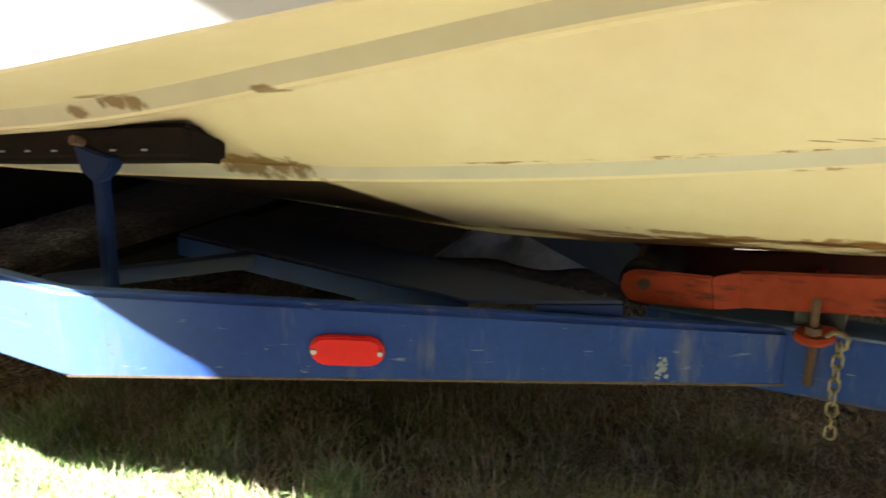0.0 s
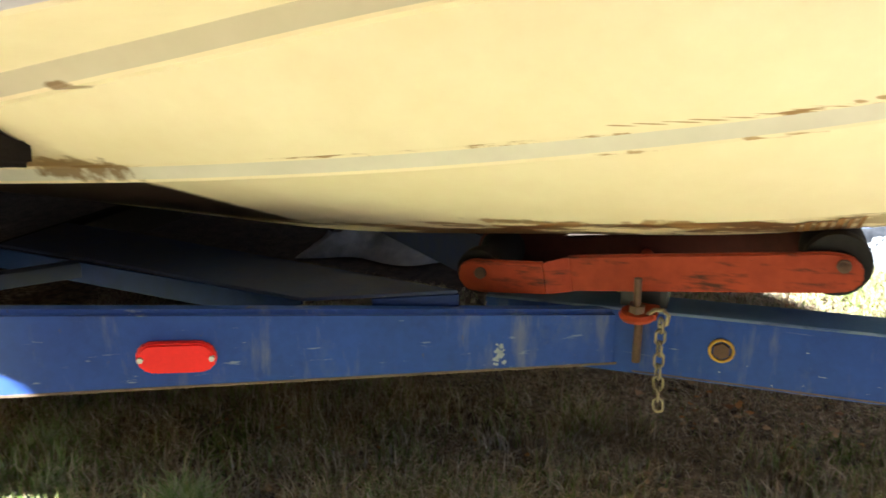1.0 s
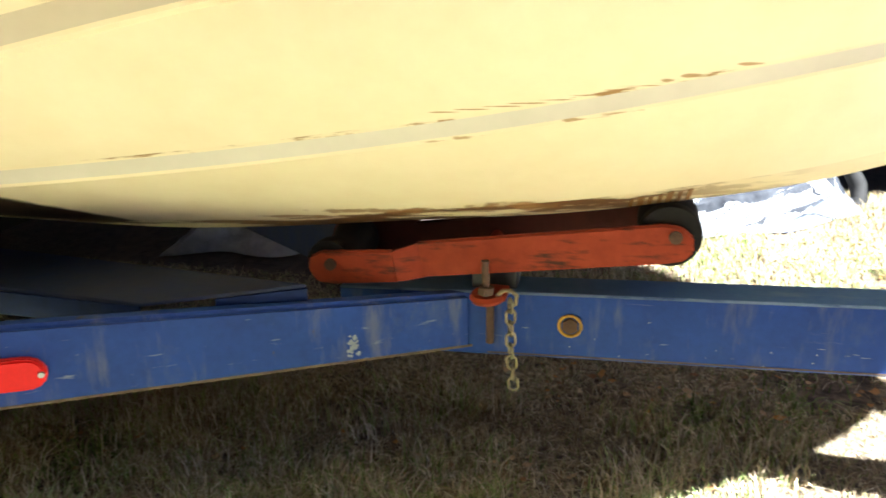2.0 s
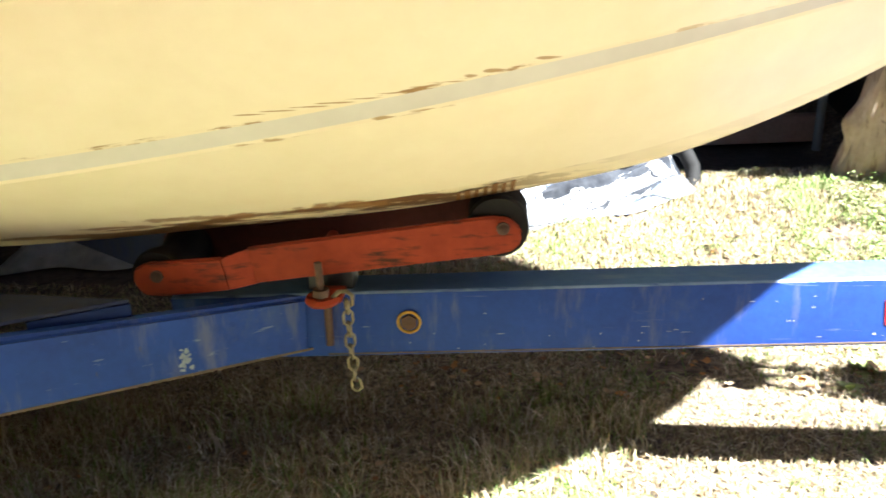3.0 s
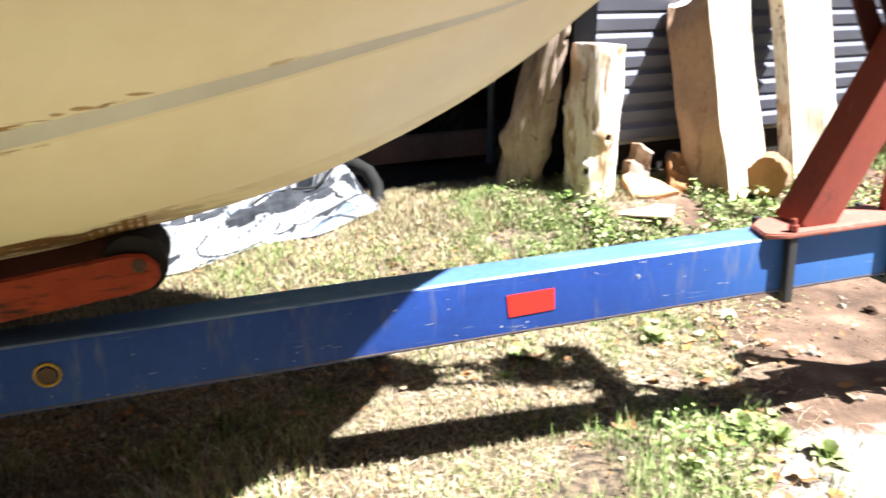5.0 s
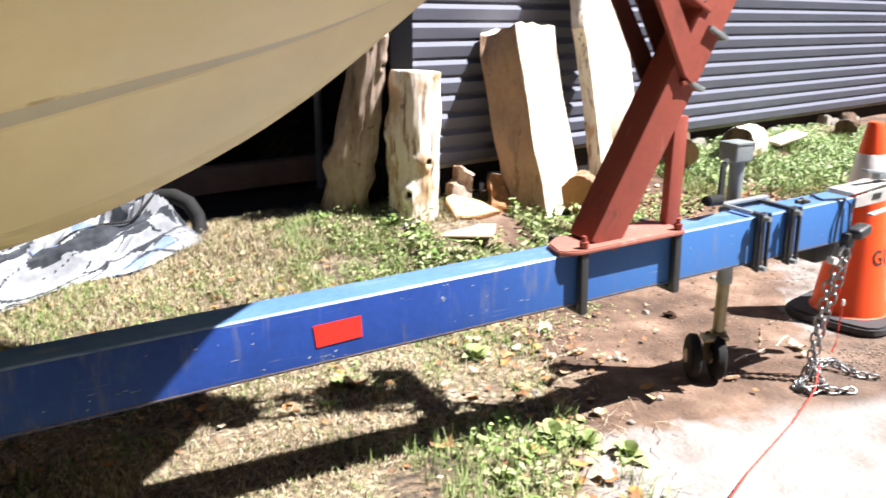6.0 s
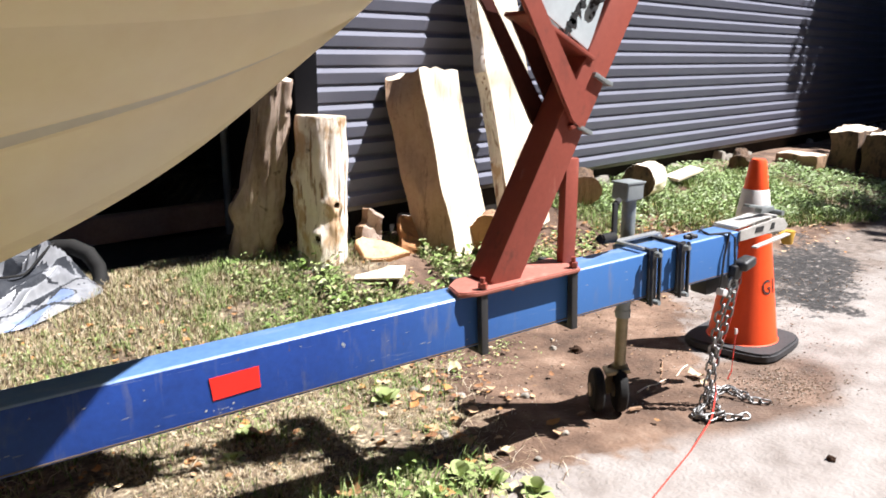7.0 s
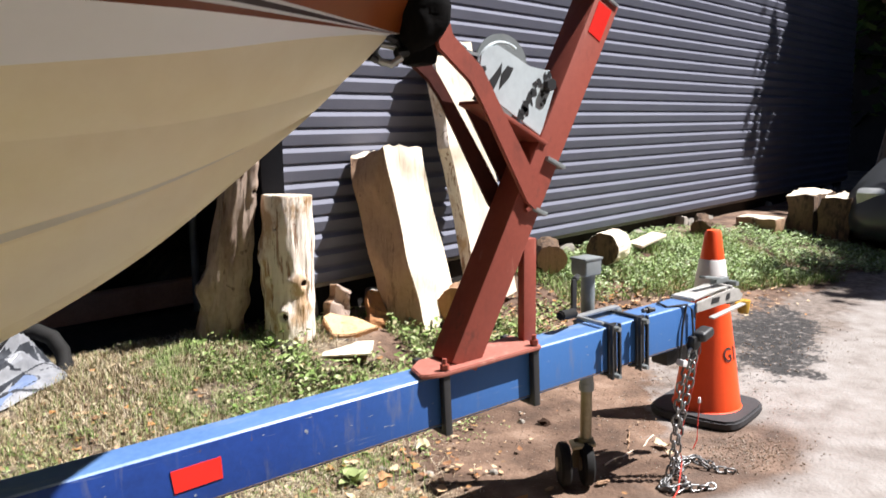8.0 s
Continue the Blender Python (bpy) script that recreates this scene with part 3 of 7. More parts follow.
def smooth_line(xs, vs):
    """A smooth curve through a few stations."""
    xs, vs = np.array(xs, float), np.array(vs, float)
    d = np.gradient(vs, xs)

    def f(x):
        x = min(max(x, xs[0]), xs[-1])
        k = min(max(int(np.searchsorted(xs, x)) - 1, 0), len(xs) - 2)
        h = xs[k + 1] - xs[k]
        t = (x - xs[k]) / h
        return float((2 * t**3 - 3 * t**2 + 1) * vs[k] + (t**3 - 2 * t**2 + t) * h * d[k] + (3 * t**2 - 2 * t**3) * vs[k + 1] + (t**3 - t**2) * h * d[k + 1])

    return f


# ---- ground ----
WALL_TURN = math.atan(0.2143)


def wall_y(x):
    return 1.508 + 0.2143 * x


def ground_z(x, y):
    z = 0.04 + step((0.80 - x) / 1.1) * (0.035 + 0.055 * step((y - 0.5) / 0.9))
    top = wall_y(max(x, 0.6))
    z += (0.18 + 0.05 * step((x - 2.0) / 1.5)) * step((y - 1.0) / (top - 0.95)) * step((x + 0.2) / 1.0) * (1 - step((y - 1.88) / 0.45) * step((1.2 - x) / 0.2))
    z += 0.030 * math.exp(-((x - 1.16) / 0.22) ** 2 - ((y - 1.47) / 0.16) ** 2)
    z += 0.012 * noise.noise((x * 2.3, y * 2.3, 0.0)) * (1.0 if x < 1.1 or y > 0.8 else 0.3)
    return z


def ground_sheet():
    xs = [-4000, -600, -120, -40, -15, -8] + list(np.arange(-5, 9.01, 0.08)) + [10, 14, 22, 45, 120, 600, 4000]
    ys = [-4000, -600, -120, -40, -15, -7] + list(np.arange(-3, 5.01, 0.08)) + [6, 8, 12, 20, 45, 120, 600, 4000]
    verts = [(x, y, ground_z(max(min(x, 9), -5), max(min(y, 5), -3))) for y in ys for x in xs]
    w = len(xs)
    faces = [(j * w + i, j * w + i + 1, (j + 1) * w + i + 1, (j + 1) * w + i) for j in range(len(ys) - 1) for i in range(w - 1)]
    me = bpy.data.meshes.new("ground")
    me.from_pydata(verts, [], faces)
    me.materials.append(GROUND)
    finish(me, 0)
    return tagged(new("ground", me), "dry lawn running into bare soil and a pale concrete drive", "ground", kind="structure")


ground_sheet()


# ---- house wall ----
def along(s, d, z):
    """A place on the house wall: s metres along it from its near corner, d out towards the drive, z up."""
    c, n = math.cos(WALL_TURN), math.sin(WALL_TURN)
    return Vector((0.985 + s * c + d * n, wall_y(0.985) + s * n - d * c, z))


WALL_LENGTH, COURSE, WALL_FOOT = 7.9, 0.0762, 0.385
house = thing("wall_house", along(0, 0, 0.2), "house wall clad in slate grey horizontal siding", "wall", kind="structure")
part("wall_core", shape(bar(along(0, -0.12, 2.8), along(WALL_LENGTH, -0.12, 2.8), 0.2, 4.8, bevel=0)), TRIM_DARK, house)
part("sill_board", bar(along(0, -0.045, WALL_FOOT - 0.012), along(WALL_LENGTH, -0.045, WALL_FOOT - 0.012), 0.09, 0.02, bevel=0.003), STONE, house, "pale starter strip under the siding")


def siding_mesh():
    prof = [(0.0, 0.003), (0.0090, 0.0), (0.0102, 0.002), (0.0205, 0.0445), (0.0196, 0.0470), (0.0035, 0.0640), (0.002, 0.0765), (-0.015, 0.0765)]
    bm = bmesh.new()
    ends = [[bm.verts.new(along(s, d, z) - along(0, 0, 0)) for d, z in prof] for s in (0.0, WALL_LENGTH)]
    for k in range(len(prof) - 1):
        bm.faces.new((ends[0][k], ends[1][k], ends[1][k + 1], ends[0][k + 1]))
    for e in ends:
        bm.faces.new(e)
    bmesh.ops.recalc_face_normals(bm, faces=bm.faces)
    me = bpy.data.meshes.new("siding_board")
    bm.to_mesh(me)
    bm.free()
    me.materials.append(SIDING)
    return me


board_mesh = siding_mesh()
for row in range(63):
    ob = new("siding_board", board_mesh)
    ob.parent = house
    ob.matrix_basis = Matrix.Translation(along(0, 0, WALL_FOOT + row * COURSE) - house.location)
part("corner_trim", bar(along(-0.03, 0.0, 0.3), along(-0.03, 0.0, 5.2), 0.10, 0.055, up=(0, 1, 0), bevel=0.004), TRIM_DARK, house, "dark corner post")
for s in (2.55,):
    part("siding_seam", bar(along(s, 0.0165, WALL_FOOT + 0.15), along(s, 0.0165, WALL_FOOT + 0.45), 0.003, 0.003, bevel=0), CUT_WOOD, house)

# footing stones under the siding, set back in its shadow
# the footing's near-black colour stands in for shade in the gap
part("footing", bar(along(0, -0.10, 0.2), along(WALL_LENGTH, -0.10, 0.2), 0.10, 0.36, bevel=0), SHED_WOOD, house, "footing, near-black for the shade under the siding")
random.seed(4)
s = 0.1
while s < WALL_LENGTH:
    w = random.uniform(0.08, 0.22)
    if random.random() < 0.30:
        b = box(w, 0.10, random.uniform(0.06, 0.16), pose(*along(s + w / 2, random.uniform(-0.07, -0.01), 0.265), random.uniform(-9, 9), random.uniform(-12, 12), math.degrees(WALL_TURN) + random.uniform(-14, 14)), 0.028)
        part("foundation_stone", b, STONE, house)
    s += w

# open shed bay beyond the corner
shed = thing("wall_shed", (-1.5, 3.0, 0.1), "dark open shed bay beyond the house corner", "wall", kind="structure")
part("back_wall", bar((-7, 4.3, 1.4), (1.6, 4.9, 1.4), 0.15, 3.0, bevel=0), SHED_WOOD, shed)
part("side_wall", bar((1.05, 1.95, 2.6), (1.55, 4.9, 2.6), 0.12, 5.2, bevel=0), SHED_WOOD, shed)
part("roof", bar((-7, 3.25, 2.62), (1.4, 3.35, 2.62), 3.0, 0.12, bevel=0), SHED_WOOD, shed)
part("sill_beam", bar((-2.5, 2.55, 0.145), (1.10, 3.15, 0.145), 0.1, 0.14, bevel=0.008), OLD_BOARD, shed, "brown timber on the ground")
# Next two parts are unseen, added to block skylight behind the boat.
part("sky_baffle", bar((-7, 1.95, 3.55), (0.9, 1.95, 3.55), 0.1, 3.3, bevel=0), SHED_WOOD, shed)
part("eave_baffle", bar((-7, 1.40, 1.95), (-1.05, 1.40, 1.95), 1.25, 0.06, bevel=0), SHED_WOOD, shed)
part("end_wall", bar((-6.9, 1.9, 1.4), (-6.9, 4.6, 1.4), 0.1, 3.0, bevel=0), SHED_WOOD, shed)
part("post", rod((1.02, 2.95, 0.06), (1.02, 2.95, 2.5), 0.022), GREY_METAL, shed, "thin grey pole")

# plain walls added to close the yard; the tall two hold back skylight
yard = thing("wall_sky_block", (2.0, -4.6, 0.0), "added plain dark wall closing the yard and cutting skylight", "wall", kind="structure")
part("long_side", bar((-4.55, -4.6, 2.9), (13, -4.6, 2.9), 0.15, 6.0, bevel=0), SHED_WOOD, yard)
part("rear_side", bar((-4.0, -4.6, 2.9), (-4.0, 1.9, 2.9), 0.15, 6.0, bevel=0), SHED_WOOD, yard)
part("end_side", bar((12.0, -4.6, 1.7), (12.0, 9.0, 1.7), 0.15, 3.6, bevel=0), SHED_WOOD, yard)


# ---- boat ----
MID = 0.0425
ENDS = dict(K=(0.27, 1.058), B=(0.345, 1.115), A=(0.40, 1.16), C=(0.512, 1.252), P=(0.52, 1.262), S=(0.67, 1.50))
ST = [-3.6, -2.4, -1.9, -1.5, -1.1, -0.7, -0.3, 0.0, 0.2]
keel_z = smooth_line(ST + [0.27], [0.53, 0.53, 0.53, 0.533, 0.570, 0.618, 0.715, 0.862, 1.005, 1.058])
B_b = smooth_line(ST + [0.345], [0.42, 0.41, 0.395, 0.375, 0.335, 0.305, 0.245, 0.16, 0.085, 0.006])
B_z = smooth_line(ST + [0.345], [0.62, 0.635, 0.672, 0.709, 0.756, 0.823, 0.911, 0.987, 1.056, 1.112])
A_b = smooth_line(ST + [0.40], [0.62, 0.60, 0.585, 0.568, 0.535, 0.495, 0.387, 0.252, 0.142, 0.006])
A_z = smooth_line(ST + [0.40], [0.70, 0.735, 0.80, 0.880, 0.965, 1.027, 1.060, 1.086, 1.118, 1.162])
C_b = smooth_line(ST + [0.512], [0.85, 0.84, 0.81, 0.765, 0.685, 0.595, 0.462, 0.340, 0.232, 0.006])
C_z = smooth_line(ST + [0.512], [0.78, 0.83, 0.875, 0.945, 1.018, 1.080, 1.136, 1.176, 1.211, 1.259])
P_b = smooth_line(ST + [0.52], [0.90, 0.885, 0.86, 0.81, 0.73, 0.64, 0.505, 0.375, 0.25, 0.006])
P_z = smooth_line(ST + [0.52], [1.14, 1.15, 1.16, 1.17, 1.18, 1.195, 1.215, 1.23, 1.24, 1.263])
S_b = smooth_line(ST + [0.40, 0.56, 0.67], [0.995, 0.98, 0.965, 0.945, 0.922, 0.87, 0.757, 0.62, 0.50, 0.345, 0.17, 0.01])
S_z = smooth_line(ST + [0.67], [1.46, 1.47, 1.475, 1.48, 1.485, 1.49, 1.495, 1.50, 1.50, 1.50])
NU = 220


def hull_row(b, z, end, db=0.0, dz=0.0, fade=None, close=0.0):
    """One line along the near side of the hull, stern to stem."""
    rows = []
    for k in range(NU + 1):
        u = (k / NU) ** 0.9
        x = -3.6 + (end + 3.6) * u
        w = 1.0
        if fade:
            w = step((fade[1] - x) / (fade[1] - fade[0]))
        w *= min(1.0, (end - x) / close) if close else step((end - x) / 0.12) if (db or dz) else 1.0
        rows.append(Vector((x, max(b(x) + db * w, 0.0) if k < NU else b(x) * 0, z(x) + dz * w)))
    return rows


def hull_rows():
    zero = lambda x: 0.0
    return dict(
        keel=hull_row(zero, keel_z, ENDS["K"][0]),
        keel_side=hull_row(lambda x: 0.022, lambda x: keel_z(x) + 0.004, ENDS["K"][0] + 0.004),
        b_in=hull_row(B_b, B_z, ENDS["B"][0], -0.028, 0.002),
        b_edge=hull_row(B_b, B_z, ENDS["B"][0]),
        b_lip=hull_row(B_b, B_z, ENDS["B"][0], 0.003, 0.005),
        b_top=hull_row(B_b, B_z, ENDS["B"][0], 0.016, 0.027, (-0.7, 0.5)),
        b_dirt=hull_row(B_b, B_z, ENDS["B"][0], 0.024, 0.033, (-0.7, 0.5)),
        a_in=hull_row(A_b, A_z, ENDS["A"][0], -0.03, -0.004, (-1.1, -0.5)),
        a_edge=hull_row(A_b, A_z, ENDS["A"][0]),
        a_lip=hull_row(A_b, A_z, ENDS["A"][0], 0.003, 0.005, (-1.1, -0.5)),
        a_top=hull_row(A_b, A_z, ENDS["A"][0], 0.017, 0.034, (-1.1, -0.5)),
        c_edge=hull_row(C_b, C_z, ENDS["C"][0]),
        c_top=hull_row(C_b, C_z, ENDS["C"][0], 0.004, 0.005),
        p1=hull_row(P_b, P_z, ENDS["P"][0]),
        p2=hull_row(P_b, P_z, ENDS["P"][0] + 0.01, 0.004, 0.016, close=0.8),
        p3=hull_row(P_b, P_z, ENDS["P"][0] + 0.02, 0.007, 0.026, close=0.8),
        p4=hull_row(P_b, P_z, ENDS["P"][0] + 0.03, 0.012, 0.042, close=0.8),
        p5=hull_row(P_b, P_z, ENDS["P"][0] + 0.04, 0.015, 0.052, close=0.8),
        s=hull_row(S_b, S_z, ENDS["S"][0]),
    )


ROWS_OF_HULL = hull_rows()


def hull_part(name, keys, mats, parent, label="", picks=None, paint=None):
    """The skin between rows of the hull, mirrored to both sides."""
    bm = bmesh.new()
    rows = [ROWS_OF_HULL[k] for k in keys]
    for side in (-1, 1):
        grid = []
        for r in rows:
            grid.append([bm.verts.new((p.x, MID + side * p.y, p.z)) for p in r])
        for j in range(len(grid) - 1):
            for i in range(NU):
                quad = [grid[j][i], grid[j][i + 1], grid[j + 1][i + 1], grid[j + 1][i]]
                if side == 1:
                    quad.reverse()
                try:
                    f = bm.faces.new(quad)
                    f.material_index = picks[j] if picks else (paint(f.calc_center_median()) if paint else 0)
                except ValueError:
                    pass
    bmesh.ops.remove_doubles(bm, verts=bm.verts, dist=0.0006)
    bmesh.ops.recalc_face_normals(bm, faces=bm.faces)
    return part(name, bm, mats, parent, label, smooth=25)


def panel_rows(a, b, n):
    """Rows between two rows, so that a panel bows out a little."""
    made = []
    for j in range(1, n):
        t = j / n
        key = f"{a}>{b}{j}"
        ROWS_OF_HULL[key] = [p.lerp(q, t) + Vector((0, 0.012 * math.sin(math.pi * t) * min(1, (p - q).length / 0.2), 0)) for p, q in zip(ROWS_OF_HULL[a], ROWS_OF_HULL[b])]
        made.append(key)
    return made


for soiled in (BOTTOM_PANEL, STRAKE_DIRT):
    blots(soiled, [(x, B_z(x) + 0.0315 + 0.06 * max(-0.78 - x, 0), 0.022, 0.0010) for x in (-0.93, -0.895, -0.86, -0.825, -0.79, -0.755, -0.72, -0.695)] + [(-0.668, B_z(-0.668) + 0.033, 0.007, 0.0026), (-0.640, B_z(-0.64) + 0.033, 0.010, 0.0026), (-0.575, B_z(-0.575) + 0.033, 0.014, 0.0020)], (0.30, 0.155, 0.03))
for soiled in (BOTTOM, CREAM):
    blots(soiled, [(x, B_z(x) - 0.002, 0.026, 0.0035) for x in (-0.94, -0.90, -0.76, -0.715)], (0.33, 0.19, 0.05))
boat = thing("boat", (-1.2, MID, 0.53), "cream and white fibreglass motorboat with brown stripes on its trailer", "boat")
k1 = panel_rows("keel_side", "b_in", 6)
ROWS_OF_HULL["keel_up"] = ROWS_OF_HULL[k1[0]]
k2 = panel_rows("b_dirt", "a_in", 5)
k3 = panel_rows("a_top", "c_edge", 4)
k4 = panel_rows("p5", "s", 4)
hull_part("keel", ["keel", "keel_side", "keel_up"], [KEEL_DIRT], boat, "keel with streaks of brown dirt")
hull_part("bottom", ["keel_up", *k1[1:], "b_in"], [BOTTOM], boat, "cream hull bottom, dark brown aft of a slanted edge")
hull_part("lower_strake", ["b_in", "b_edge", "b_lip", "b_top", "b_dirt"], [CREAM, STRAKE, STRAKE_DIRT], boat, "greyed lifting strake with brown dirt along it", [0, 0, 1, 2])
hull_part("bottom_panel", ["b_dirt", *k2, "a_in"], [BOTTOM_PANEL], boat)
hull_part("upper_strake", ["a_in", "a_edge", "a_lip", "a_top"], [CREAM, STRAKE_UP], boat, "greyish upper strake", [0, 0, 1])
hull_part("chine_panel", ["a_top", *k3, "c_edge"], [CREAM], boat)
hull_part("chine", ["c_edge", "c_top"], [CREAM], boat)
hull_part("topside", ["c_top", "p1"], [TOPSIDE], boat, "white topside")
hull_part("stripe_band", ["p1", "p2", "p3", "p4", "p5"], [STRIPE, TOPSIDE, STRIPE_DARK], boat, "brown and dark pinstripes", [0, 1, 2, 1])
hull_part("upper_side", ["p5", *k4, "s"], [STRIPE], boat, "brown upper side")


def roller_marks():
    """Short brown strokes that a roller left on the near side of the keel."""
    lo, hi = ROWS_OF_HULL["keel_side"], ROWS_OF_HULL["b_in"]

    def on_row(row, x):
        xs = [p.x for p in row]
        return Vector((x, np.interp(x, xs, [p.y for p in row]), np.interp(x, xs, [p.z for p in row])))

    bits = []
    for k in range(7):
        x = -0.698 + 0.0145 * k
        w = 0.0033 + 0.0016 * (k % 3 == 1)
        out = Vector((0, -0.6, -0.8)) * 0.0030
        top = 0.125 + 0.012 * math.sin(k * 2.1) + 0.006 * k
        corners = []
        for d, t in ((-w, 0.03), (w, 0.03), (w + 0.002, top), (-w + 0.002, top - 0.01)):
            p, q = on_row(lo, x + d), on_row(hi, x + d)
            c = p.lerp(q, t)
            corners.append(Vector((c.x, MID - c.y - 0.012 * math.sin(math.pi * t), c.z)) + out)
        bits.append(slab(corners, 0.0006, (0, -0.6, -0.8), 0))
    return shape(*bits)


tagged(part("roller_mark", roller_marks(), DIRT_EDGE, boat, "brown strokes left by a roller"), kind="stuff")


def deck():
    bm = bmesh.new()
    rows = []
    for side in (-1, 1):
        rows.append([bm.verts.new((p.x, MID + side * p.y, p.z + 0.0)) for p in ROWS_OF_HULL["s"]])
    mid = [bm.verts.new((p.x, MID, p.z + 0.10 * min(1, p.y))) for p in ROWS_OF_HULL["s"]]
    for a, b in ((rows[0], mid), (mid, rows[1])):
        for i in range(NU):
            bm.faces.new((a[i], a[i + 1], b[i + 1], b[i]))
    bmesh.ops.remove_doubles(bm, verts=bm.verts, dist=0.0006)
    bmesh.ops.recalc_face_normals(bm, faces=bm.faces)
    return bm


part("deck", deck(), TOPSIDE, boat, "white foredeck")
part("rub_rail", shape(*[pipe([(p.x, MID + side * (p.y + 0.008), p.z) for p in ROWS_OF_HULL["s"]], 0.018) for side in (-1, 1)]), BLACK, boat, "dark rub rail")
part("transom", slab([(-3.6, MID + s * y, z) for s, y, z in ((1, 0, 0.53), (1, 0.42, 0.62), (1, 0.62, 0.70), (1, 0.87, 0.8), (1, 1.02, 1.46), (-1, 1.02, 1.46), (-1, 0.87, 0.8), (-1, 0.62, 0.7), (-1, 0.42, 0.62))], 0.03, (1, 0, 0), 0.0), TOPSIDE, boat)


# ---- trailer ----
trailer = thing("boat_trailer", (0.3, MID, 0.36), "blue steel boat trailer with red winch stand, resting on its jack", "trailer")
TILT_UP = 0.04


def tongue_z(x):
    return 0.439 + TILT_UP * x


T_H, T_W = 0.122, 0.085
T_UP = Vector((-TILT_UP, 0, 1)).normalized()


def on_tongue(x, y, h):
    """A place by the tongue: x along it, y across from its near face, h above its middle line."""
    return Vector((x, y, tongue_z(x))) + T_UP * h


BLUE_EDGE = stained("pale_blue_edge", (0.27, 0.38, 0.56), (0.16, 0.26, 0.46), (0.06, 0.12, 0.30), (9.0, 30.0, 30.0), 0.53, 0.10, rough=0.4, fine=60, spec=0.4)
tongue = part("tongue", bar(on_tongue(-1.2, MID, 0), on_tongue(1.507, MID, 0), T_W, T_H, T_UP, 0.009, 3), [BLUE, BLUE_PALE, BLUE_EDGE], trailer, "blue square tube tongue, paler on top")
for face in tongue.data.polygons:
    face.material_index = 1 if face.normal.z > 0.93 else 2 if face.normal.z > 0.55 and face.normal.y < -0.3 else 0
R0, R1, R2 = Vector((-0.955, 0.0, 0.404)), Vector((-1.95, -0.645, 0.468)), Vector((-3.85, -0.69, 0.47))
RDIR = (R1 - R0).normalized()
RN = Vector((RDIR.y, -RDIR.x, 0)).normalized()
if RN.y > 0:
    RN = -RN


def rail(side):
    """A side rail that is deeper towards the rear, with a kink where it turns parallel to the boat."""
    def flip(p):
        return Vector((p.x, p.y if side < 0 else 2 * MID - p.y, p.z))
    bm = bmesh.new()
    stations = [(R0, 0.105, RN), (R1, 0.152, (RN + Vector((0, -1, 0))).normalized()), (R2, 0.150, Vector((0, -1, 0)))]
    rings = []
    for p, h, n in stations:
        inward = -n * 0.034
        rings.append([bm.verts.new(flip(q)) for q in (p + Vector((0, 0, -h / 2)), p + Vector((0, 0, h / 2)), p + inward + Vector((0, 0, h / 2)), p + inward + Vector((0, 0, -h / 2)))])
    for a, b in zip(rings, rings[1:]):
        for k in range(4):
            bm.faces.new((a[k], a[(k + 1) % 4], b[(k + 1) % 4], b[k]))
    bm.faces.new(rings[0]), bm.faces.new(rings[-1])
    bmesh.ops.recalc_face_normals(bm, faces=bm.faces)
    bmesh.ops.bevel(bm, geom=list(bm.edges), offset=0.008, segments=3, affect="EDGES")
    return bm


part("side_rail", rail(-1), BLUE, trailer, "blue tapered side rail with scuffed paint")
part("side_rail", rail(1), BLUE_DULL, trailer, "far side rail in a blue darkened for shade")


def plate_xz(points, y, thick, bevel=0.003):
    """A plate that stands along the trailer: its outline as (x, z), from y inwards."""
    return slab([(x, y, z) for x, z in points], thick, (0, 1, 0), bevel)


def hex_nut(at, axis, r=0.012, h=0.01):
    a = Vector(axis).normalized()
    return rod(Vector(at) - a * h / 2, Vector(at) + a * h / 2, r, sides=6)


def oval(mid, across, up, wide, tall, thick, n=8):
    """A pill-shaped plate; its face looks along across x up."""
    across, up = Vector(across).normalized(), Vector(up).normalized()
    out = across.cross(up)
    pts, r = [], tall / 2
    for k in range(2 * n + 2):
        a = -math.pi / 2 + math.pi * (k if k <= n else k - 1) / n
        cx = (wide / 2 - r) * (1 if k <= n else -1)
        pts.append(Vector(mid) + across * (cx + r * math.cos(a)) + up * (r * math.sin(a)))
    return slab(pts, thick, out, 0.0035)


# lamp, tape, ring and scuffs on the near side
R_ACROSS = -RDIR
lens_mid = R0.lerp(R1, 0.622) + RN * 0.001 + Vector((0, 0, -0.008))
lens = part("side_reflector", oval(lens_mid, R_ACROSS, (0, 0, 1), 0.119, 0.050, 0.010), RED_LENS, trailer, "oval red side reflector")
part("reflector_rim", oval(lens_mid + RN * -0.002, R_ACROSS, (0, 0, 1), 0.122, 0.053, 0.004), RED_TAPE, lens)
for s in (-0.053, 0.053):
    part("screw", rod(lens_mid + R_ACROSS * s + RN * 0.008, lens_mid + R_ACROSS * s + RN * 0.014, 0.0045, sides=10), STEEL, lens)
part("reflective_tape", slab([on_tongue(0.0, -0.0006, 0.022), on_tongue(0.095, -0.0006, 0.0235), on_tongue(0.095, -0.0006, -0.0195), on_tongue(0.004, -0.0006, -0.022)], 0.0012, (0, -1, 0), 0), RED_TAPE, trailer, "strip of red reflective tape")
ring_at = on_tongue(-0.784, 0, 0.004)
cap = part("hub_ring", pipe([ring_at + Vector((0.019 * math.cos(a), -0.003, 0.019 * math.sin(a))) for a in (k * math.tau / 28 for k in range(28))], 0.0027, 8, closed=True), YELLOW, trailer, "yellow sealing ring")
part("bolt_head", rod(ring_at, ring_at + Vector((0, -0.006, 0)), 0.0145, sides=6), RUST, cap, "rusty bolt head")
random.seed(11)


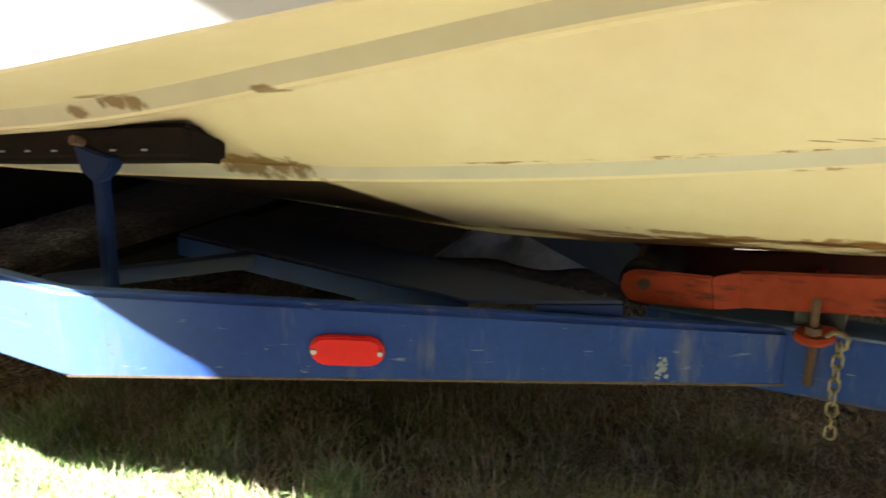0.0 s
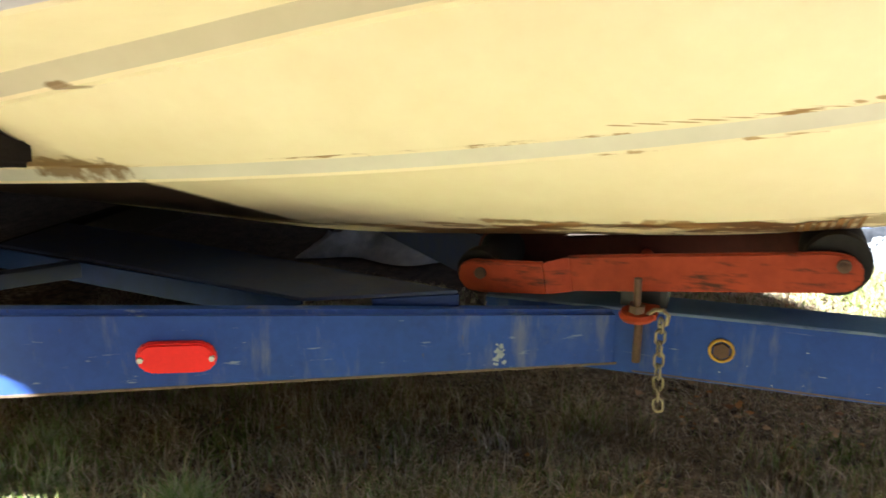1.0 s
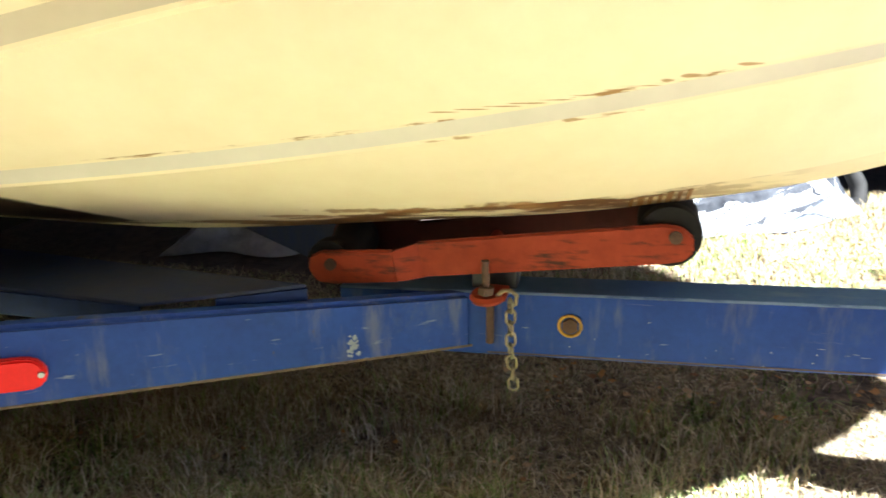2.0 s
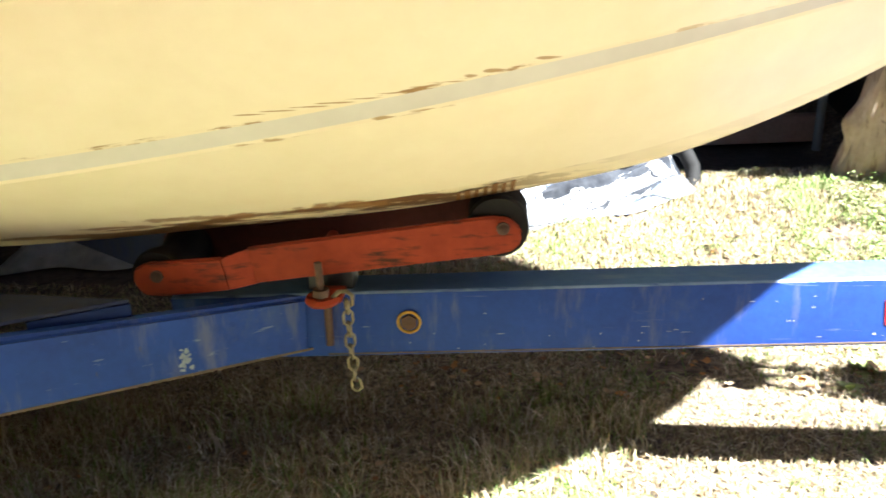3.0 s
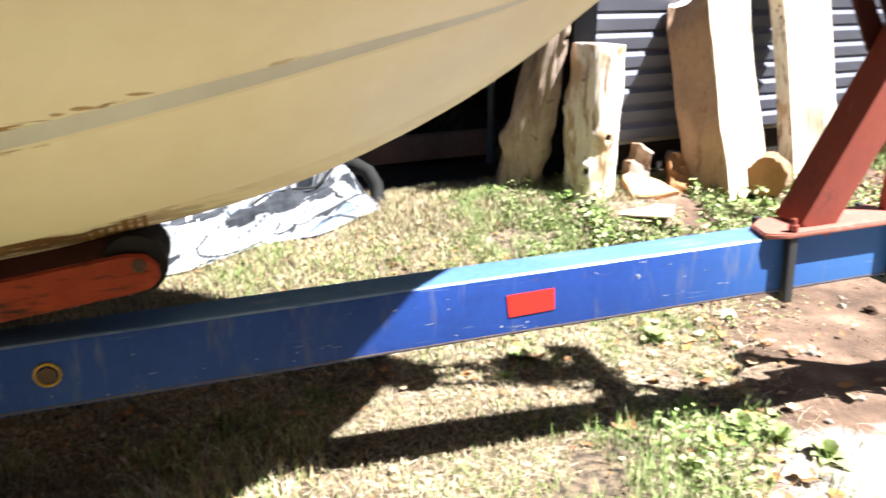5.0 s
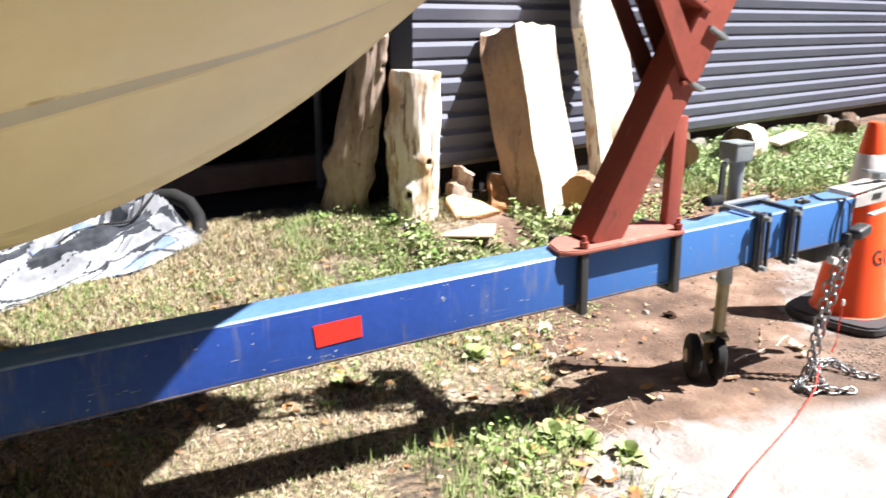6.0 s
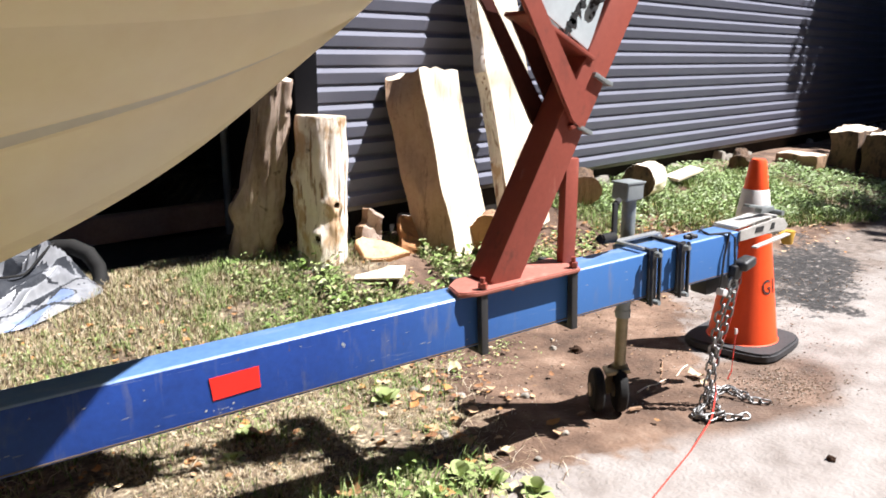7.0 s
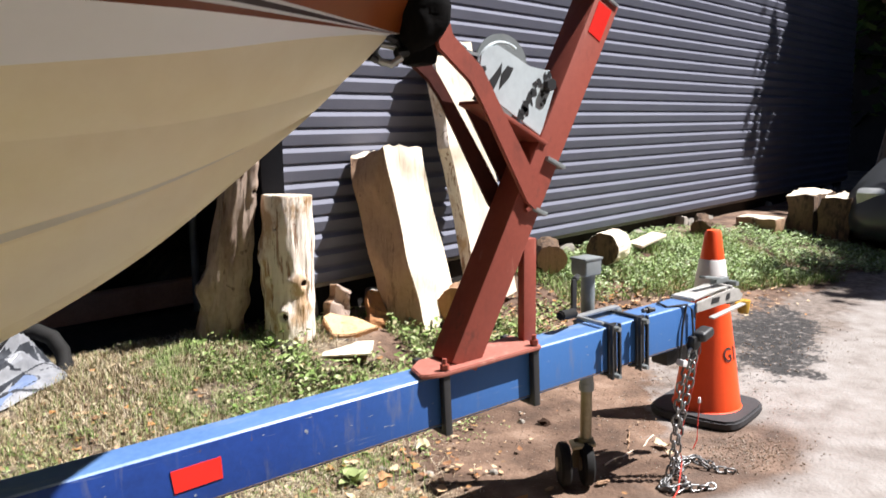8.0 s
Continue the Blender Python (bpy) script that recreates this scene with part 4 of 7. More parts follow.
def chips(base, way, out, n, spread, size, long=1.0):
    """A scatter of flaked specks, drawn out along the metal by the factor long."""
    bits = []
    for k in range(n):
        c = base + way * random.gauss(0, spread[0]) + Vector((0, 0, random.gauss(0, spread[1])))
        r = random.uniform(*size)
        bits.append(slab([c + way * long * r * random.uniform(0.5, 1.4) * math.cos(a) + Vector((0, 0, r * random.uniform(0.5, 1.4) * math.sin(a))) for a in (j * math.tau / 7 for j in range(7))], 0.0005, out, 0))
    tagged(part("paint_chip", shape(*bits), CHIP, trailer, "patch of chipped paint"), kind="stuff")


FRONT, ALONG = Vector((0, -1, 0)), Vector((1, 0, 0.04))
chips(Vector((-1.137, -0.118, 0.388)), RDIR, RN, 26, (0.0055, 0.011), (0.0012, 0.0044))
chips(on_tongue(0.0, 0, 0.035), ALONG, FRONT, 9, (0.22, 0.014), (0.0003, 0.0008), 5.0)
chips(on_tongue(0.27, 0, 0.02), ALONG, FRONT, 3, (0.015, 0.008), (0.0012, 0.0034))
chips(on_tongue(0.02, 0, -0.045), ALONG, FRONT, 9, (0.02, 0.006), (0.0006, 0.0024), 1.4)
chips(on_tongue(-0.10, 0, -0.02), ALONG, FRONT, 16, (0.30, 0.026), (0.0002, 0.0005), 14.0)
chips(on_tongue(0.9, 0, 0.0), ALONG, FRONT, 14, (0.30, 0.022), (0.0002, 0.0006), 9.0)
chips(on_tongue(-0.5, 0, -0.035), ALONG, FRONT, 12, (0.16, 0.012), (0.0004, 0.0013), 1.8)
part("edge_rust", bar(on_tongue(-0.93, -0.0002, -0.0545), on_tongue(1.49, -0.0002, -0.0545), 0.0012, 0.0024, bevel=0), GRIME, trailer)
part("edge_rust", bar(R0 + RN * 0.0002 - Vector((0, 0, 0.0465)), R1 + RN * 0.0002 - Vector((0, 0, 0.070)), 0.0012, 0.0042, bevel=0), GRIME, trailer)

# roller bogie that carries the keel
bogie = part("roller_arm", shape(
    plate_xz([(-1.225, 0.474), (-1.240, 0.495), (-1.235, 0.520), (-1.215, 0.531), (-1.085, 0.541), (-1.075, 0.484), (-1.19, 0.472)], -0.044, 0.012),
    slab([(-1.087, -0.044, 0.541), (-1.045, -0.022, 0.551), (-1.035, -0.022, 0.488), (-1.077, -0.044, 0.484)], 0.011, (0.4, 0.9, 0), 0.002),
    plate_xz([(-1.05, 0.551), (-0.645, 0.607), (-0.615, 0.604), (-0.597, 0.588), (-0.595, 0.564), (-0.610, 0.548), (-0.64, 0.541), (-1.04, 0.488)], -0.022, 0.012)), ORANGE, trailer, "worn orange roller arm", smooth=30)
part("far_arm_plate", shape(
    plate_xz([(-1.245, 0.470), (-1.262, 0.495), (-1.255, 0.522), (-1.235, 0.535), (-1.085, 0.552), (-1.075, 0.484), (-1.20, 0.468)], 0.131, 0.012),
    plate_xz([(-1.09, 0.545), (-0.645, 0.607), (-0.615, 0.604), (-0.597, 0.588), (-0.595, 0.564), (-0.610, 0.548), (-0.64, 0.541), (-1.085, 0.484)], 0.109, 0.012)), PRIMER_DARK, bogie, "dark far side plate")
for x, z, y0, y1, r in ((-1.205, 0.505, -0.031, 0.131, 0.042), (-0.633, 0.584, -0.009, 0.109, 0.051)):
    w = y1 - y0
    prof = [(r * 0.55, 0.0), (r * 0.97, 0.0), (r, 0.006), (r, 0.024), (r * 0.8, w * 0.35), (r * 0.76, w * 0.5), (r * 0.8, w * 0.65), (r, w - 0.024), (r, w - 0.006), (r * 0.97, w), (r * 0.55, w)]
    rl = part("keel_roller", lathe(prof, 28, Matrix.Translation((x, y0, z)) @ pose(0, 0, 0, -90, 0, 0)), RUBBER, bogie, "black rubber keel roller")
    part("roller_pin", shape(rod((x + 0.008, y0 - 0.018, z + 0.004), (x + 0.008, y1 + 0.02, z + 0.004), 0.008), rod((x + 0.008, y0 - 0.018, z + 0.004), (x + 0.008, y0 - 0.008, z + 0.004), 0.0105, sides=14)), RUST, rl, "rusty pin")
part("cross_tube", rod((-0.93, -0.017, 0.53), (-0.93, 0.115, 0.53), 0.011), ORANGE, bogie)
clampb = part("pivot_bolt", shape(rod((-0.922, -0.05, 0.475), (-0.924, -0.05, 0.537), 0.0062), rod((-0.921, -0.012, 0.372), (-0.921, -0.012, 0.466), 0.0072), hex_nut((-0.922, -0.05, 0.485), (0, 0, 1), 0.014, 0.012)), RUST, trailer, "rusty threaded bolt")
part("pivot_flange", shape(lathe([(0.011, 0), (0.028, 0.0), (0.031, 0.006), (0.027, 0.013), (0.011, 0.013)], 20, pose(-0.922, -0.034, 0.462, 4, -3, 0)), box(0.05, 0.05, 0.012, pose(-0.915, -0.02, 0.47), 0.003)), ORANGE, clampb, "worn orange flange")
part("pivot_base", bar((-0.96, MID, 0.485), (-0.88, MID, 0.485), 0.05, 0.07), BLACK, bogie)
keeper = part("keeper_hook", pipe([(-0.905, -0.045, 0.474), (-0.893, -0.048, 0.486), (-0.880, -0.048, 0.487), (-0.871, -0.046, 0.478), (-0.873, -0.044, 0.462), (-0.884, -0.042, 0.455)], 0.0038), BRASSY, trailer, "bent wire hook with a hanging chain")
chain([(-0.882, -0.042, 0.468), (-0.880, -0.038, 0.37), (-0.874, -0.033, 0.292)], 0.031, 0.0048, keeper, BRASSY)

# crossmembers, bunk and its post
# Blue paint darkened in its colour for parts in the hull's shade.
BLUE_SHADE = material("shaded_blue_paint", (0.007, 0.024, 0.115), (0.006, 0.016, 0.06), rough=0.6, scale=12, fine=60, bump=0.2, spec=0.2)
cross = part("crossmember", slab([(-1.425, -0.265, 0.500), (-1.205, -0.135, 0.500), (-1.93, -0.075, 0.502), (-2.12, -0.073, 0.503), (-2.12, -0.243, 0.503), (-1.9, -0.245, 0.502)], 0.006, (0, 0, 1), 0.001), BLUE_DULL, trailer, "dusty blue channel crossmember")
part("flange", bar((-1.43, -0.262, 0.480), (-2.12, -0.246, 0.483), 0.006, 0.040, bevel=0.001), BLUE_SHADE, cross, "blue front flange")
part("flange", bar((-1.205, -0.135, 0.484), (-1.93, -0.075, 0.488), 0.006, 0.030, bevel=0.001), BLUE_SHADE, cross, "blue rear flange")
part("end_lip", bar((-1.33, -0.209, 0.488), (-1.205, -0.135, 0.488), 0.006, 0.022, bevel=0.001), BLUE_SHADE, cross, "blue end lip")
part("strut", bar((-2.14, -0.545, 0.487), (-1.90, -0.225, 0.487), 0.03, 0.03), BLUE_DULL, trailer)
part("cross_beam", bar((-2.16, -0.60, 0.455), (-2.16, 0.685, 0.455), 0.06, 0.07, bevel=0.006), SOOT, trailer, "dark beam across the trailer")
post = part("bunk_post", bar((-2.012, -0.50, 0.46), (-1.997, -0.50, 0.715), 0.024, 0.022, (0, 1, 0)), BLUE_SHADE, trailer, "short blue bunk post")
part("bunk_bracket", slab([(-2.035, -0.522, 0.745), (-2.022, -0.522, 0.70), (-1.99, -0.522, 0.682), (-1.955, -0.522, 0.708), (-1.94, -0.522, 0.732)], 0.03, (0, 1, 0), 0.003), BLUE_SHADE, post)
part("bracket_bolt", rod((-2.01, -0.518, 0.75), (-2.01, -0.540, 0.757), 0.008, sides=6), RUST, post)
for side in (-1, 1):
    def mirror(p):
        return Vector((p[0], p[1] if side < 0 else 2 * MID - p[1], p[2]))
    tops = []
    bm = bmesh.new()
    rings = []
    for x, lift in ((-1.775, 0.0), (-1.80, 0.0), (-2.3, -0.056), (-2.9, -0.112), (-3.4, -0.135)):
        sec = [(-0.515, 0.742 + lift), (-0.512, 0.802 + lift), (-0.425, 0.768 + lift), (-0.430, 0.722 + lift)]
        rings.append([bm.verts.new(mirror((x, y, z))) for y, z in sec])
    for a, b in zip(rings, rings[1:]):
        for k in range(4):
            bm.faces.new((a[k], a[(k + 1) % 4], b[(k + 1) % 4], b[k]))
    bm.faces.new(rings[0]), bm.faces.new(rings[-1])
    bmesh.ops.recalc_face_normals(bm, faces=bm.faces)
    bmesh.ops.bevel(bm, geom=list(bm.edges), offset=0.010, segments=3, affect="EDGES")
    bunk = part("bunk", bm, CARPET, trailer, "dark carpeted bunk under the hull")
    if side < 0:
        random.seed(3)
        for k in range(7):
            part("staple", bar((-1.86 - 0.075 * k, -0.517, 0.752 - 0.008 * k), (-1.872 - 0.075 * k, -0.517, 0.751 - 0.008 * k), 0.003, 0.003, bevel=0), STEEL, bunk)

# winch stand
stand = part("winch_post", bar((0.669, MID, 0.526), (1.124, MID, 1.379), 0.086, 0.080, (-1, 0, 0.53), 0.006), PRIMER, trailer, "red primed winch post leaning forward")
part("base_plate", slab([(0.546, 0.0, 0.5235), (0.556, -0.012, 0.524), (0.590, -0.026, 0.5255), (0.880, -0.026, 0.5375), (0.887, -0.020, 0.5375), (0.887, 0.090, 0.5375), (0.600, 0.090, 0.526), (0.562, 0.06, 0.524)], 0.011, (0, 0, 1), 0.003), PRIMER_DUST, stand, "red base plate")
for x in (0.607, 0.872):
    strap = part("u_bolt", shape(bar(on_tongue(x, -0.012, 0.075), on_tongue(x, -0.012, -0.078), 0.018, 0.019, (1, 0, 0), 0.003), bar(on_tongue(x, -0.02, -0.072), on_tongue(x, 0.105, -0.072), 0.019, 0.012, bevel=0.002), bar(on_tongue(x, 0.097, 0.075), on_tongue(x, 0.097, -0.078), 0.018, 0.019, (1, 0, 0), 0.003)), BLACK, stand, "dark clamp strap")
    part("nut", shape(hex_nut(on_tongue(x, -0.014, 0.083), (0, 0, 1), 0.0105, 0.011), rod(on_tongue(x, -0.014, 0.075), on_tongue(x, -0.014, 0.101), 0.0055)), PRIMER, strap)
part("brace", bar((0.895, MID, 0.536), (0.895, MID, 0.80), 0.024, 0.040, (1, 0, 0), 0.003), PRIMER, stand, "upright brace")
part("bow_arm", plate_xz([(0.905, 0.905), (0.872, 0.872), (0.845, 0.893), (0.714, 1.117), (0.682, 1.165), (0.60, 1.232), (0.585, 1.30), (0.625, 1.31), (0.64, 1.262), (0.718, 1.198), (0.760, 1.130)], -0.014, 0.012), PRIMER, stand, "bent flat bar arm")
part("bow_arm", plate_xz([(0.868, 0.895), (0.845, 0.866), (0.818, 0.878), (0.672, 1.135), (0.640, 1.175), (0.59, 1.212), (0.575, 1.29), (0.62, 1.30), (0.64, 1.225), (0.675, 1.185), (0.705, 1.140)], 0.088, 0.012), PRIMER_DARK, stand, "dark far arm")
part("arm_foot", bar((0.868, -0.012, 0.884), (0.868, 0.098, 0.884), 0.045, 0.012, (-0.4, 0, 1), 0.002), PRIMER, stand)
shelf = part("winch_shelf", bar((0.728, MID, 1.124), (0.915, MID, 1.028), 0.098, 0.010, bevel=0.002), PRIMER, stand, "shelf plate under the winch")
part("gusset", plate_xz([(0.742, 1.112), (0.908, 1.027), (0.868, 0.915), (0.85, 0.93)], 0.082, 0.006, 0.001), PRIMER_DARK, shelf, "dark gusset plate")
for x, z in ((0.933, 0.985), (0.876, 0.876)):
    part("band", shape(bar((x - 0.02, -0.006, z + 0.010), (x + 0.034, -0.006, z - 0.015), 0.012, 0.010, bevel=0.002), bar((x + 0.032, -0.01, z - 0.014), (x + 0.032, 0.095, z - 0.014), 0.014, 0.010, bevel=0.002)), GREY_METAL, stand, "steel band across the post")
part("reflective_tape", slab([(1.086, -0.0005, 1.366), (1.130, -0.0005, 1.345), (1.090, -0.0005, 1.270), (1.050, -0.0005, 1.293)], 0.0012, (0, -1, 0), 0), RED_TAPE, stand, "strip of red reflective tape")
part("post_cap", bar((1.052, MID, 1.408), (1.150, MID, 1.357), 0.096, 0.008, (0.5, 0, 1), 0.002), STEEL, stand)

NEAR_PLATE = [(0.757, 1.133), (0.732, 1.160), (0.722, 1.195), (0.728, 1.226), (0.748, 1.246), (0.777, 1.249), (0.802, 1.238), (0.870, 1.206), (0.905, 1.200), (0.934, 1.198), (0.946, 1.151), (0.905, 1.046)]
winch = part("winch", plate_xz(NEAR_PLATE, 0.006, 0.004, 0.001), ZINC, stand, "bright zinc hand winch with worn black marks")
part("far_flange", shape(rod((0.842, 0.074, 1.204), (0.842, 0.078, 1.204), 0.080, sides=48), slab([(0.757, 0.075, 1.133), (0.80, 0.075, 1.20), (0.88, 0.075, 1.20), (0.90, 0.075, 1.05)], 0.003, (0, 1, 0), 0)), GREY_METAL, winch, "round far flange")
part("rim", pipe([(0.790 + 0.070 * math.cos(a), 0.012, 1.190 + 0.066 * math.sin(a)) for a in (0.3 * math.pi + k * 0.95 * math.pi / 16 for k in range(17))], 0.004), ZINC, winch)
part("drum", rod((0.815, 0.012, 1.185), (0.815, 0.074, 1.185), 0.042, sides=28), BLACK, winch)
part("pinion", shape(rod((0.925, -0.006, 1.165), (0.925, 0.09, 1.165), 0.011), rod((0.925, -0.010, 1.165), (0.925, 0.006, 1.165), 0.015, sides=6)), BLACK, winch)
for outline in ([(0.746, 1.148), (0.750, 1.172), (0.770, 1.192), (0.787, 1.211), (0.783, 1.186), (0.762, 1.152)], [(0.778, 1.153), (0.786, 1.188), (0.803, 1.205), (0.820, 1.200), (0.808, 1.180)], [(0.728, 1.195), (0.731, 1.203), (0.740, 1.202), (0.741, 1.193), (0.734, 1.190)]):
    part("slot", plate_xz(outline, 0.0045, 0.0012, 0), BLACK, winch, "dark slot")
random.seed(23)
for x, z, r in ((0.838, 1.090, 0.010), (0.848, 1.104, 0.012), (0.860, 1.116, 0.013), (0.872, 1.132, 0.010), (0.882, 1.146, 0.009), (0.886, 1.165, 0.008), (0.900, 1.170, 0.009), (0.918, 1.178, 0.010), (0.928, 1.186, 0.007), (0.920, 1.150, 0.008), (0.908, 1.142, 0.006), (0.916, 1.128, 0.005), (0.905, 1.118, 0.004)):
    part("worn_mark", plate_xz([(x + r * random.uniform(0.35, 1.6) * math.cos(a), z + r * random.uniform(0.4, 1.9) * math.sin(a)) for a in (k * math.tau / 11 for k in range(11))], 0.0050, 0.0012, 0), BLACK, winch, "black worn mark")
part("strap", pipe([(0.775, MID, 1.218), (0.70, MID, 1.232), (0.60, MID, 1.236), (0.53, MID, 1.226)], 0.011), BLACK, winch, "black winch strap")
part("handle_loop", pipe([(0.722 + 0.026 * math.cos(a), 0.085, 1.236 + 0.020 * math.sin(a)) for a in (k * math.tau / 16 for k in range(16))], 0.006, 8, closed=True), ZINC, winch)
bumper = bmesh.new()
bmesh.ops.create_icosphere(bumper, subdivisions=4, radius=1.0)
for v in bumper.verts:
    v.co *= 1 + 0.28 * noise.noise(v.co * 1.3 + Vector((3, 1, 0))) + 0.08 * noise.noise(v.co * 4)
    v.co = Vector((0.586 + 0.062 * v.co.x, MID + 0.075 * v.co.y, 1.315 + 0.105 * v.co.z))
bow_stop = part("bow_stop", shape(bumper, box(0.05, 0.08, 0.07, pose(0.588, MID, 1.235), 0.015)), SOOT, stand, "lumpy black rubber bow stop")

eye = part("bow_eye", pipe([(0.497 + 0.0, MID, 1.262), (0.53, MID, 1.250), (0.545, MID, 1.225), (0.53, MID, 1.205), (0.495, MID, 1.205), (0.467, MID, 1.215)], 0.008), BLACK, boat, "steel bow eye with a snap hook")
part("snap_hook", pipe([(0.53, 0.02, 1.215), (0.51, 0.03, 1.20), (0.488, 0.04, 1.208), (0.482, 0.05, 1.226), (0.497, 0.055, 1.243), (0.52, 0.05, 1.240), (0.56, 0.045, 1.232)], 0.0075), STEEL, eye)

# jack
jack = part("jack", shape(rod((1.218, 0.15, 0.325), (1.218, 0.15, 0.665), 0.0195, sides=28), rod((1.218, 0.15, 0.318), (1.218, 0.15, 0.34), 0.0215, sides=28)), GREY_METAL, trailer, "grey trailer jack")
part("gear_head", shape(box(0.068, 0.058, 0.048, pose(1.205, 0.145, 0.680, 0, 0, 2), 0.009, 3), box(0.072, 0.062, 0.007, pose(1.205, 0.145, 0.704, 0, 0, 2), 0.003)), GREY_METAL, jack, "gear housing")
part("inner_tube", rod((1.218, 0.15, 0.15), (1.218, 0.15, 0.34), 0.0165, sides=28), BRASSY, jack, "yellowed inner tube")
crank = part("crank", shape(rod((1.135, 0.11, 0.665), (1.095, 0.08, 0.665), 0.008), bar((1.093, 0.08, 0.668), (1.088, 0.075, 0.578), 0.008, 0.016, (1, 0, 0), 0.002)), BLACK, jack)
part("grip", rod((1.088, 0.075, 0.578), (1.010, 0.045, 0.588), 0.014, 0.0125, sides=16, bevel=0.004), RUBBER, crank, "black crank grip")
part("mount_plate", bar((1.12, 0.10, 0.485), (1.30, 0.10, 0.492), 0.012, 0.13, bevel=0.003), GREY_METAL, jack)
WAX = Vector((0.84, -0.54, 0)).normalized()
caster = part("caster_fork", shape(rod((1.218, 0.15, 0.158), (1.218, 0.15, 0.176), 0.027, 0.022, 28, 0.003), box(0.070, 0.056, 0.012, pose(1.205, 0.15, 0.160, 0, -8, -33), 0.004), slab([Vector((1.205, 0.15, 0.172)) + WAX * 0.018 + Vector((-0.03, 0.03, 0)), Vector((1.205, 0.15, 0.172)) + WAX * 0.018 + Vector((0.02, 0.02, 0)), Vector((1.185, 0.16, 0.09)) + WAX * 0.018, Vector((1.15, 0.17, 0.09)) + WAX * 0.018], 0.005, WAX, 0.001)), BRASSY, jack, "zinc caster fork")
for k in (-1, 1):
    c = Vector((1.178, 0.152, 0.105)) + WAX * 0.033 * k
    wheel = part("caster_wheel", lathe([(0.014, -0.016), (0.042, -0.016), (0.056, -0.015), (0.0625, -0.009), (0.0635, 0.0), (0.0625, 0.009), (0.056, 0.015), (0.042, 0.016), (0.014, 0.016)], 32, Matrix.Translation(c) @ WAX.to_track_quat("Z", "Y").to_matrix().to_4x4()), RUBBER, jack, "black caster wheel")
    part("hub", rod(c - WAX * 0.020, c + WAX * 0.020, 0.02, sides=16), BRASSY, wheel)

# jack clamps
for x in (1.150, 1.258):
    cl = part("jack_clamp", shape(
        bar(on_tongue(x, -0.006, 0.072), on_tongue(x, -0.006, -0.076), 0.008, 0.030, (1, 0, 0), 0.002),
        bar(on_tongue(x - 0.014, -0.019, 0.072), on_tongue(x - 0.014, -0.019, -0.076), 0.010, 0.006, (1, 0, 0), 0.001),
        bar(on_tongue(x + 0.014, -0.019, 0.072), on_tongue(x + 0.014, -0.019, -0.076), 0.010, 0.006, (1, 0, 0), 0.001),
        bar(on_tongue(x, -0.016, 0.066), on_tongue(x, 0.11, 0.066), 0.014, 0.007, bevel=0.002),
        bar(on_tongue(x, -0.016, -0.067), on_tongue(x, 0.11, -0.067), 0.036, 0.009, bevel=0.002)), BLACK, trailer, "dark bolted jack clamp")
    for h in (0.06, -0.068):
        part("bolt", shape(rod(on_tongue(x, -0.035, h), on_tongue(x, 0.0, h), 0.006), hex_nut(on_tongue(x, -0.022, h), (0, 1, 0), 0.008, 0.008)), GREY_METAL, cl)
tie = part("clamp_tie", shape(bar(on_tongue(1.128, 0.004, 0.073), on_tongue(1.128, 0.112, 0.073), 0.010, 0.008, bevel=0.002), bar(on_tongue(1.128, 0.100, 0.073), on_tongue(1.285, 0.100, 0.073), 0.022, 0.007, bevel=0.002)), STEEL, trailer, "flat steel tie across the jack clamps")
part("bolt", shape(rod(on_tongue(1.272, -0.004, 0.082), on_tongue(1.312, -0.010, 0.079), 0.006), hex_nut(on_tongue(1.292, -0.007, 0.081), (1, 0, 0), 0.010, 0.010)), BLACK, tie)

# coupler
GALV = material("weathered_galvanising", (0.60, 0.585, 0.55), (0.42, 0.40, 0.37), rough=0.45, metal=0.25, scale=18, fine=90, bump=0.15)
coupler = part("coupler", shape(
    slab([on_tongue(1.50, 0.0, 0.066), on_tongue(1.64, 0.012, 0.072), on_tongue(1.70, 0.025, 0.066), on_tongue(1.70, 0.060, 0.066), on_tongue(1.64, 0.073, 0.072), on_tongue(1.50, 0.085, 0.066)], 0.006, (0, 0, 1), 0.002),
    plate_xz([(1.50, 0.562), (1.50, 0.530), (1.57, 0.534), (1.66, 0.540), (1.712, 0.538), (1.722, 0.555), (1.70, 0.577), (1.66, 0.581)], -0.006, 0.006, 0.002),
    plate_xz([(1.50, 0.562), (1.50, 0.530), (1.57, 0.534), (1.66, 0.540), (1.712, 0.538), (1.722, 0.555), (1.70, 0.577), (1.66, 0.581)], 0.085, 0.006, 0.002),
    bar((1.56, -0.012, 0.508), (1.72, -0.008, 0.528), 0.018, 0.005, bevel=0.001),
    rod((1.695, MID, 0.528), (1.695, MID, 0.578), 0.040, 0.030, 24, 0.006)), GALV, trailer, "galvanised ball coupler")
part("slot", plate_xz([(1.565, 0.548), (1.60, 0.549), (1.605, 0.565), (1.57, 0.564)], -0.0075, 0.001, 0), BLACK, coupler, "dark slot in the side")
part("slot", plate_xz([(1.635, 0.550), (1.652, 0.551), (1.655, 0.570), (1.64, 0.569)], -0.0075, 0.001, 0), BLACK, coupler, "dark slot in the side")
# Black plate paints the shadow gap between tongue and coupler.
part("end_shade", bar(on_tongue(1.5065, MID, 0.0), on_tongue(1.510, MID, 0.0), T_W - 0.006, T_H - 0.006, T_UP, 0.001), BLACK, trailer, "black plate for the shade at the tube end")
